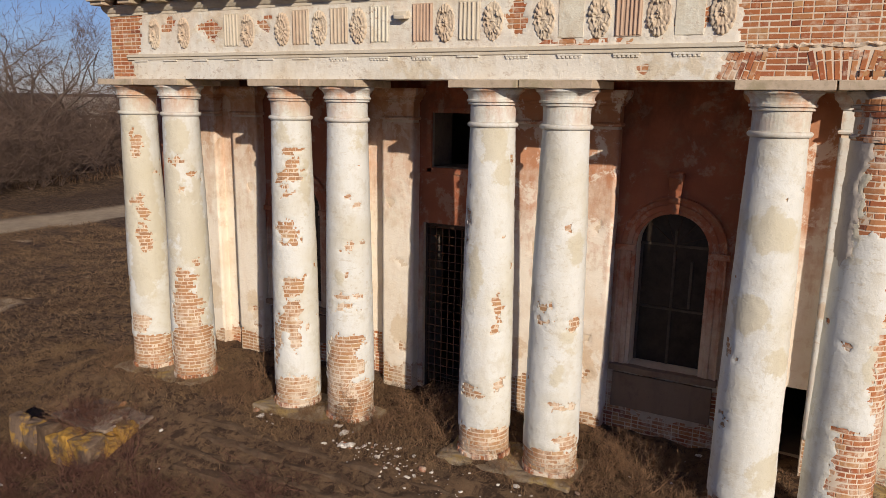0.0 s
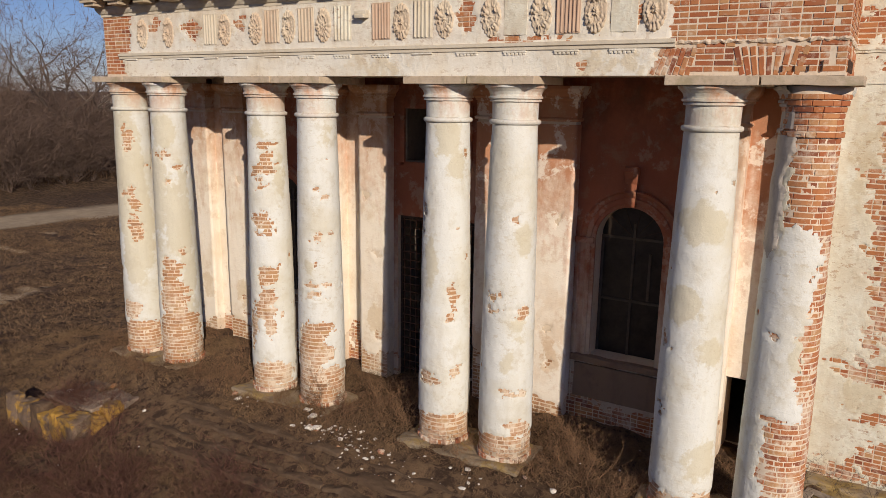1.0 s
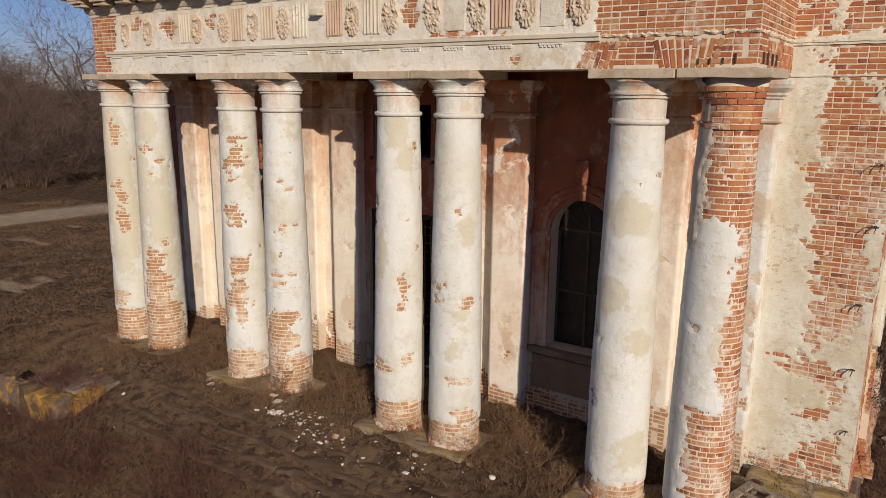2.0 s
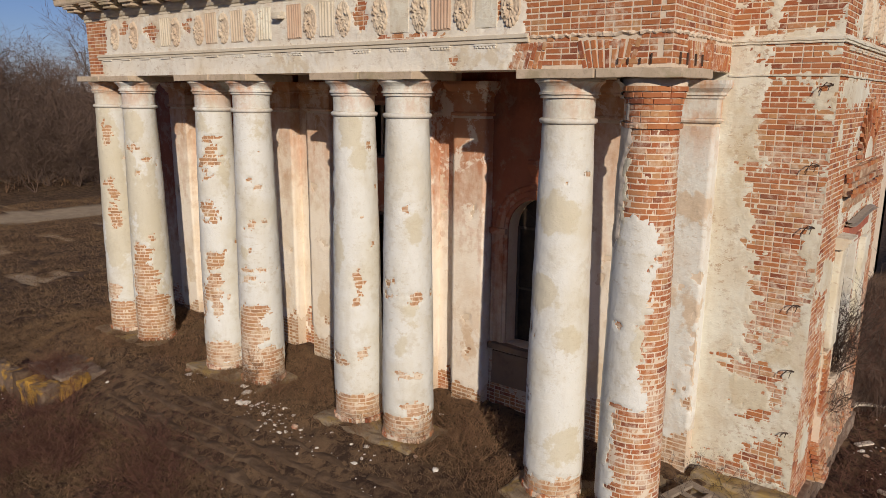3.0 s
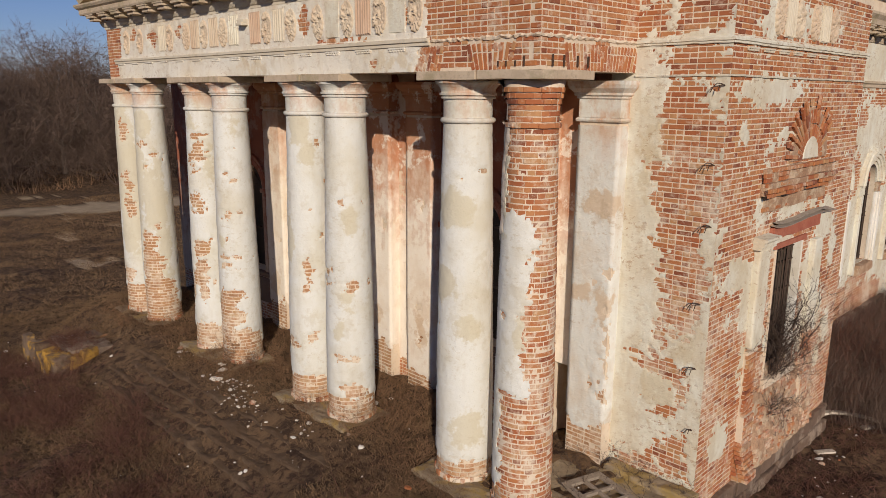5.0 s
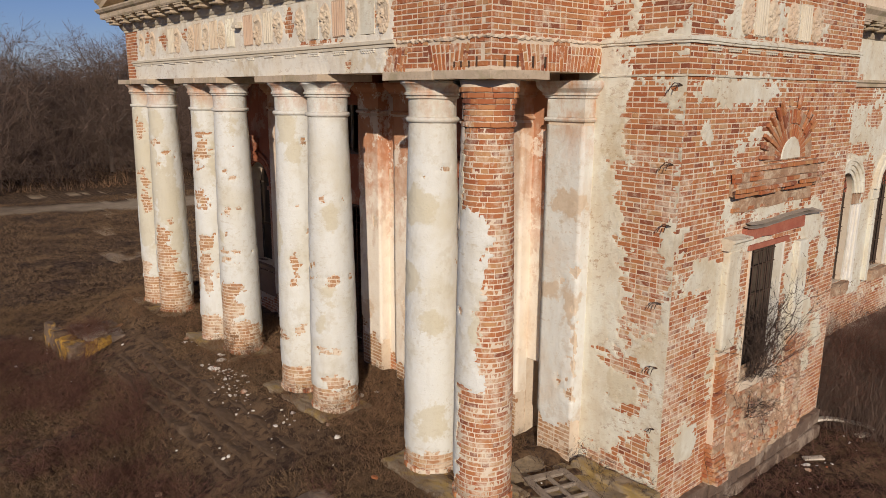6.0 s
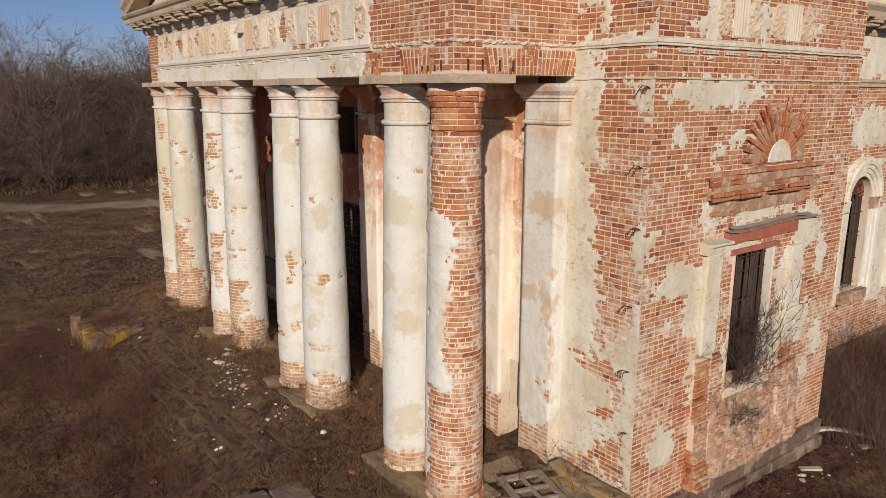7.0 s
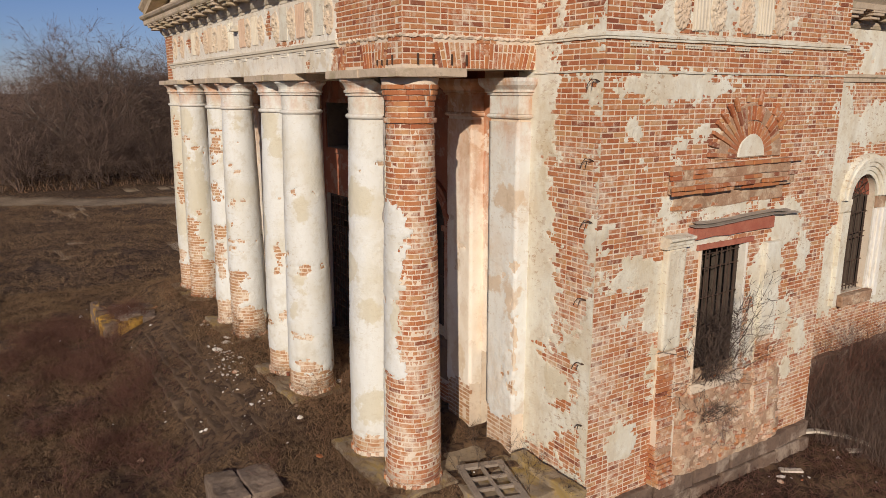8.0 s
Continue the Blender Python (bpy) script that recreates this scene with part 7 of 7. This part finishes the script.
grass("pale_tufts", 30000, -20, 6, 3.4, 12.9, 0.15, 0.0045, TUFT, 411, "pale dry grass tufts on the slope", 0.62, 0.55)
grass("pale_tufts", 20000, -46, -19, -5, 26, 0.15, 0.010, TUFT, 412, "pale dry grass tufts of the open field", 0.62, 0.7)
grass("dry_weeds", 14000, -15.4, 1.4, 10.4, 13.3, 0.17, 0.004, WEED, 403, "rusty dry weeds between the columns", 0.50, 0.6)
grass("dry_weeds", 36000, -16, 3, 4.0, 9.6, 0.26, 0.004, SHRUB, 404, "reddish dry weeds below the buried steps", 0.64, 0.9)
grass("dry_grass", 40000, 2.2, 9.0, 13.0, 34, 0.20, 0.005, SHRUB, 405, "dry grass beside the church wall", 0.42, 1.0)
grass("tall_dry_grass", 26000, 1.15, 5.0, 20.4, 31.0, 0.75, 0.005, TWIG, 406, "tall dry grass against the set-back wall", 0.40, 0.35)


def shrub(x, y, tall, wide, stems, seed, mat, label, foot=None, thick=0.006):
    r = np.random.default_rng(seed)
    z = ground_at(x, y) if foot is None else foot
    ob = thing("dry_shrub", (x, y, z), label, "shrub", "leafless shrubs")
    starts, ends, widths = [], [], []

    def grow(p, d, length, w, level):
        bits = 3
        for _ in range(bits):
            d2 = d + r.normal(size=3) * 0.22
            d2[2] += 0.05
            d2 /= np.linalg.norm(d2)
            q = p + d2 * length / bits
            starts.append(p)
            ends.append(q)
            widths.append(w)
            if level > 0:
                for _ in range(2):
                    side = d2 + r.normal(size=3) * 0.75
                    grow(q, side / np.linalg.norm(side), length * r.uniform(0.35, 0.6), w * 0.6, level - 1)
            p, d = q, d2

    for _ in range(stems):
        d = np.array((r.normal() * wide, r.normal() * wide, 1.0))
        grow(np.array((r.normal() * 0.06, r.normal() * 0.06, 0.0)), d / np.linalg.norm(d), tall * r.uniform(0.6, 1.1), thick, 2 if tall < 3 else 3)
    ribbons("branchwork", starts, ends, widths, mat, seed, "", parent=ob, bend=0.05)
    return ob


SLOPE_SHRUBS = ((-11.6, 8.5, 0.9, 0.55, 16), (-10.9, 8.1, 0.75, 0.6, 14), (-12.3, 7.7, 0.8, 0.6, 14), (-10.1, 7.6, 0.7, 0.6, 12), (-8.0, 10.95, 0.6, 0.5, 10),
                                               (-6.9, 11.6, 0.75, 0.6, 14), (-6.4, 12.1, 0.7, 0.6, 12), (-2.9, 11.6, 0.7, 0.6, 14), (-2.2, 11.2, 0.75, 0.6, 14), (-2.4, 12.3, 0.6, 0.6, 10), (-11.4, 12.2, 0.7, 0.5, 12),
                                               (-7.4, 8.0, 0.55, 0.7, 10), (-5.4, 7.0, 0.5, 0.8, 10), (-3.6, 8.2, 0.6, 0.7, 10), (-12.9, 10.3, 0.5, 0.6, 8),)
WALL_SHRUBS = ((2.9, 15.0, 0.5, 0.5, 8), (3.0, 21.6, 1.5, 0.4, 18),
                                               (3.6, 22.6, 1.6, 0.4, 18), (2.2, 20.9, 1.3, 0.4, 18), (1.7, 22.0, 1.5, 0.35, 18), (1.9, 23.2, 1.5, 0.35, 18), (1.6, 24.4, 1.3, 0.35, 16), (2.8, 23.4, 1.7, 0.35, 18), (4.4, 24.2, 1.7, 0.4, 16), (3.2, 25.3, 1.8, 0.35, 16))
for k, (x, y, tall, wide, stems) in enumerate(SLOPE_SHRUBS + WALL_SHRUBS):
    shrub(x, y, tall, wide, stems, 500 + k, WEED if 10 < y < 14 else SHRUB, "tangled leafless reddish-brown shrub on the slope" if y < 15 else "leafless shrub beside the church wall")
spread_rng = random.Random(91)
for k, (x, y) in enumerate(((-13.4, 11.9), (-11.9, 11.0), (-10.6, 11.1), (-7.5, 11.2), (-7.2, 10.9), (-6.1, 11.3), (-4.5, 10.8), (-3.1, 10.9), (-2.7, 11.9), (-1.6, 11.2), (-1.5, 12.6), (-5.6, 12.4), (-9.0, 12.2), (-15.2, 11.2))):
    shrub(x, y, spread_rng.uniform(0.35, 0.6), 0.75, 11, 600 + k, WEED, "rusty brown leafless weeds beside the columns", thick=0.005)
for k in range(30):
    x, y = spread_rng.uniform(-13, -1.5), spread_rng.uniform(5.6, 8.9)
    shrub(x, y, spread_rng.uniform(0.35, 0.75), 0.8, spread_rng.randrange(6, 12), 560 + k, SHRUB, "tangled leafless reddish-brown shrub on the slope", thick=0.005)
shrub(WALL_X - 0.02, 16.6, 1.5, 0.45, 30, 543, BARK_DARK, "dense bare bush filling the lower window", 2.28, thick=0.011)
shrub(WALL_X + 0.05, 16.9, 1.1, 1.1, 16, 544, BARK_DARK, "dense bare bush filling the lower window", 2.25, thick=0.010)
shrub(WALL_X + 0.06, 16.5, 0.6, 0.9, 12, 545, BARK_DARK, "bare twigs on the crumbled brick below the window", 1.5, thick=0.008)
shrub(WALL_X + 0.03, 16.75, 1.0, 0.8, 12, 540, TWIG, "bare grey bush growing out of the window sill", 2.28)
shrub(WALL_X + 0.13, 16.35, 0.8, 0.9, 9, 541, TWIG, "bare grey bush growing out of the window sill", 2.28)
for k, (x, y) in enumerate(((0.95, 13.05), (1.55, 13.2), (2.05, 12.9), (0.5, 12.9), (2.3, 13.35), (1.25, 12.2))):
    shrub(x, y, 0.55 + 0.1 * (k % 3), 0.9, 3, 640 + k, BARK_DARK, "thin bare twigs between the paving slabs", 1.0, thick=0.005)
shrub(WALL_X + 0.22, 16.9, 0.7, 0.7, 8, 542, TWIG, "bare twigs on the crumbled brick below the window", 1.0)


# ---- bare trees ----
def tree_meshes(seed, tall, spread):
    """A short trunk that forks into spreading limbs; the finest branches are thin blades."""
    r = np.random.default_rng(seed)
    limbs, starts, ends, widths = bmesh.new(), [], [], []

    def grow(p, d, length, radius, level):
        bits = 4 if level > 1 else 3
        pts = [p]
        for k in range(bits):
            d = d + r.normal(size=3) * (0.13 if level > 2 else 0.24)
            d[2] += 0.035 if level > 1 else 0.0
            d = d / np.linalg.norm(d)
            pts.append(pts[-1] + d * length / bits)
            if level > 0 and k > 0:
                for _ in range(2 if level > 1 else 7):
                    side = d * 0.8 + r.normal(size=3) * 0.6
                    side[2] += 0.05
                    grow(pts[-1], side / np.linalg.norm(side), length * r.uniform(0.5, 0.78), radius * (1 - 0.5 * (k + 1) / bits) * 0.66, level - 1)
        if level > 1:
            tube(limbs, [tuple(q) for q in pts], radius, 5, radius * 0.5)
        else:
            for a, b in zip(pts, pts[1:]):
                starts.append(a)
                ends.append(b)
                widths.append(max(radius * 0.7, 0.012))

    fork = np.array((r.normal() * 0.02 * tall, r.normal() * 0.02 * tall, 0.34 * tall))
    tube(limbs, [(0, 0, -0.4), tuple(fork * 0.5), tuple(fork)], 0.030 * tall, 8, 0.020 * tall)
    count = 6
    for k in range(count):
        a = 2 * math.pi * (k + r.uniform(-0.25, 0.25)) / count
        d = np.array((math.cos(a) * spread, math.sin(a) * spread, r.uniform(0.55, 1.1)))
        grow(fork * r.uniform(0.75, 1.0), d / np.linalg.norm(d), tall * r.uniform(0.34, 0.48), 0.013 * tall, 3)
    return limbs, starts, ends, widths


TREES = []
for k, (tall, spread_by) in enumerate(((13.5, 0.95), (11.5, 0.75), (12.0, 0.6))):
    limbs, starts, ends, widths = tree_meshes(700 + k, tall, spread_by)
    ob = thing("tree", (0, 0, 0), "bare brown deciduous tree behind the road", "tree", "bare trees behind the road")
    part("trunk", limbs, BARK, ob)
    ribbons("crown", starts, ends, widths, TWIG, 720 + k, "", parent=ob, bend=0.06)
    x, y = ((-56.0, 35.3), (-58.0, 15.0), (-60.0, 24.5))[k]
    ob.matrix_basis = pose(x, y, ground_at(x, y))
    TREES.append(ob)
rng = random.Random(31)
HOUSE_WAY = 0.746


def on_the_house_line(x, y):
    """True where a tree would stand before the timber house."""
    return x > -86 and abs(y + x * HOUSE_WAY + 0.5) < 2.2


GROVE = ((-57, 11.5), (-60, 13.5), (-57.5, 18.5), (-61, 17), (-63, 21), (-60, 21.5), (-58, 26), (-63, 27), (-60, 30), (-66, 16), (-56.5, 22.5))
spots = [(x, y, 0.68 if y < 20 else 0.86) for x, y in GROVE]
for k in range(30):
    y = -20 + 60 * (k + rng.random()) / 30
    spots.append((-58 - 0.11 * (y - 15) - rng.uniform(0, 22), y, float(np.interp(y, (5, 9, 12, 20, 28, 31, 36), (0.38, 0.45, 0.62, 0.68, 0.68, 0.55, 0.42)))))
for k, (x, y, size) in enumerate(spots):
    if on_the_house_line(x, y):
        continue
    ob = copy_thing(TREES[k % 3], pose(x, y, ground_at(x, y), 0, 0, rng.uniform(0, 360)))
    s = rng.uniform(0.8, 1.05) * size
    ob.scale = (s, s, s * rng.uniform(0.9, 1.1))
BUSHES = []
for k in range(3):
    ob = shrub(-54, 5 + 12 * k, 5.0 + 0.8 * k, 0.33, 9, 800 + k, TWIG, "dense leafless bush at the edge of the wood", thick=0.035)
    ob.name = "bush"
    tagged(ob, category="bush", group="bushes behind the road")
    BUSHES.append(ob)
for k in range(130):
    y = -24 + 92 * (k + rng.random()) / 130
    x = -51.5 - 0.11 * (y - 15) - 26 * rng.random() ** 1.2
    s = rng.uniform(0.5, 1.15) * min(1.0, 0.55 + (-51 - x) / 22) * (0.95 if y > 33 else 1.0)
    if on_the_house_line(x, y):
        continue
    ob = copy_thing(BUSHES[k % 3], pose(x, y, ground_at(x, y) - 0.1, 0, 0, rng.uniform(0, 360)))
    ob.scale = (s * 1.2, s * 1.2, s)
for k in range(84):
    y = rng.uniform(2, 34) if k < 24 else rng.uniform(26, 46)
    x = -50.8 - 0.11 * (y - 15) - 6.0 * rng.random()
    if on_the_house_line(x, y):
        continue
    s = rng.uniform(0.55, 0.95)
    ob = copy_thing(BUSHES[k % 3], pose(x, y, ground_at(x, y) - 0.1, 0, 0, rng.uniform(0, 360)))
    ob.scale = (s * 1.25, s * 1.25, s)
r = np.random.default_rng(88)
n = 14000
y = r.uniform(-32, 78, n)
x = -50.5 - 0.11 * (y - 15) - 24 * r.random(n) ** 1.6 - 2 * fbm(y * 0.2, y * 0, 3, 3)
h = r.uniform(0.2, 0.9, n) * (0.4 + fbm(x * 0.15, y * 0.15, 14, 3))
s = np.stack((x, y, ground_height(x, y) - 0.1), -1)
e = s + np.stack((r.normal(size=n) * 0.35 * h, r.normal(size=n) * 0.35 * h, h), -1)
ribbons("undergrowth", s, e, r.uniform(0.012, 0.03, n), WEED, 89, "dry brown undergrowth behind the road", "undergrowth", 0.15)

# wooded rise that closes the distance
ys = np.linspace(-260, 330, 300)
crest = np.interp(ys, (8, 20, 48, 58), (5.5, 7.0, 8.0, 5.0)) + 4.0 * (fbm(ys * 0.05, ys * 0, 6, 4) - 0.4) + 2.5 * (fbm(ys * 0.4, ys * 0, 7, 3) - 0.5)
rows = [np.stack((-98 - 0.1 * ys - d, ys, np.full(300, 0.0) + f * crest), -1) for d, f in ((0, 0.0), (4, 0.45), (9, 0.8), (15, 1.0), (40, 1.0))]
verts = np.concatenate(rows)
ids = np.arange(1500).reshape(5, 300)
tagged(from_arrays("backdrop", verts, np.stack((ids[:-1, :-1], ids[1:, :-1], ids[1:, 1:], ids[:-1, 1:]), -1).reshape(-1, 4), TWIG, smooth=True), "distant brown wooded rise", "backdrop", kind="structure")

# timber house behind the trees
house = thing("house", (0, 0, 0), "small far wooden house with a grey roof and white window frames", "house")
house.matrix_basis = pose(-85.5, 64.6, ground_at(-85.5, 64.6) - 0.2, 0, 0, 38)
bm = bmesh.new()
box(bm, -5, 5, -3, 3, -0.8, 2.3)
part("wall", bm, HOUSE_WOOD, house)
bm = bmesh.new()
for s in (-1, 1):
    box(bm, -5.5, 5.5, min(0, s * 3.5), max(0, s * 3.5), 2.3, 2.42)
for v in bm.verts:
    v.co.z += 2.2 * (1 - abs(v.co.y) / 3.5)
part("roof", bm, TIN, house)
for k in range(7):
    w = thing("window", (0, 0, 0))
    w.parent = house
    bm = bmesh.new()
    x = -3.9 + 1.3 * k
    for x0, x1, z0, z1 in ((x - 0.36, x - 0.26, 0.75, 1.85), (x + 0.26, x + 0.36, 0.75, 1.85), (x - 0.36, x + 0.36, 1.85, 1.97), (x - 0.36, x + 0.36, 0.63, 0.75)):
        box(bm, x0, x1, -3.06, -3.0, z0, z1)
    part("window_frame", bm, PALE_WOOD, w)
    bm = bmesh.new()
    box(bm, x - 0.26, x + 0.26, -3.03, -3.0, 0.75, 1.85)
    part("pane", bm, IRON, w)
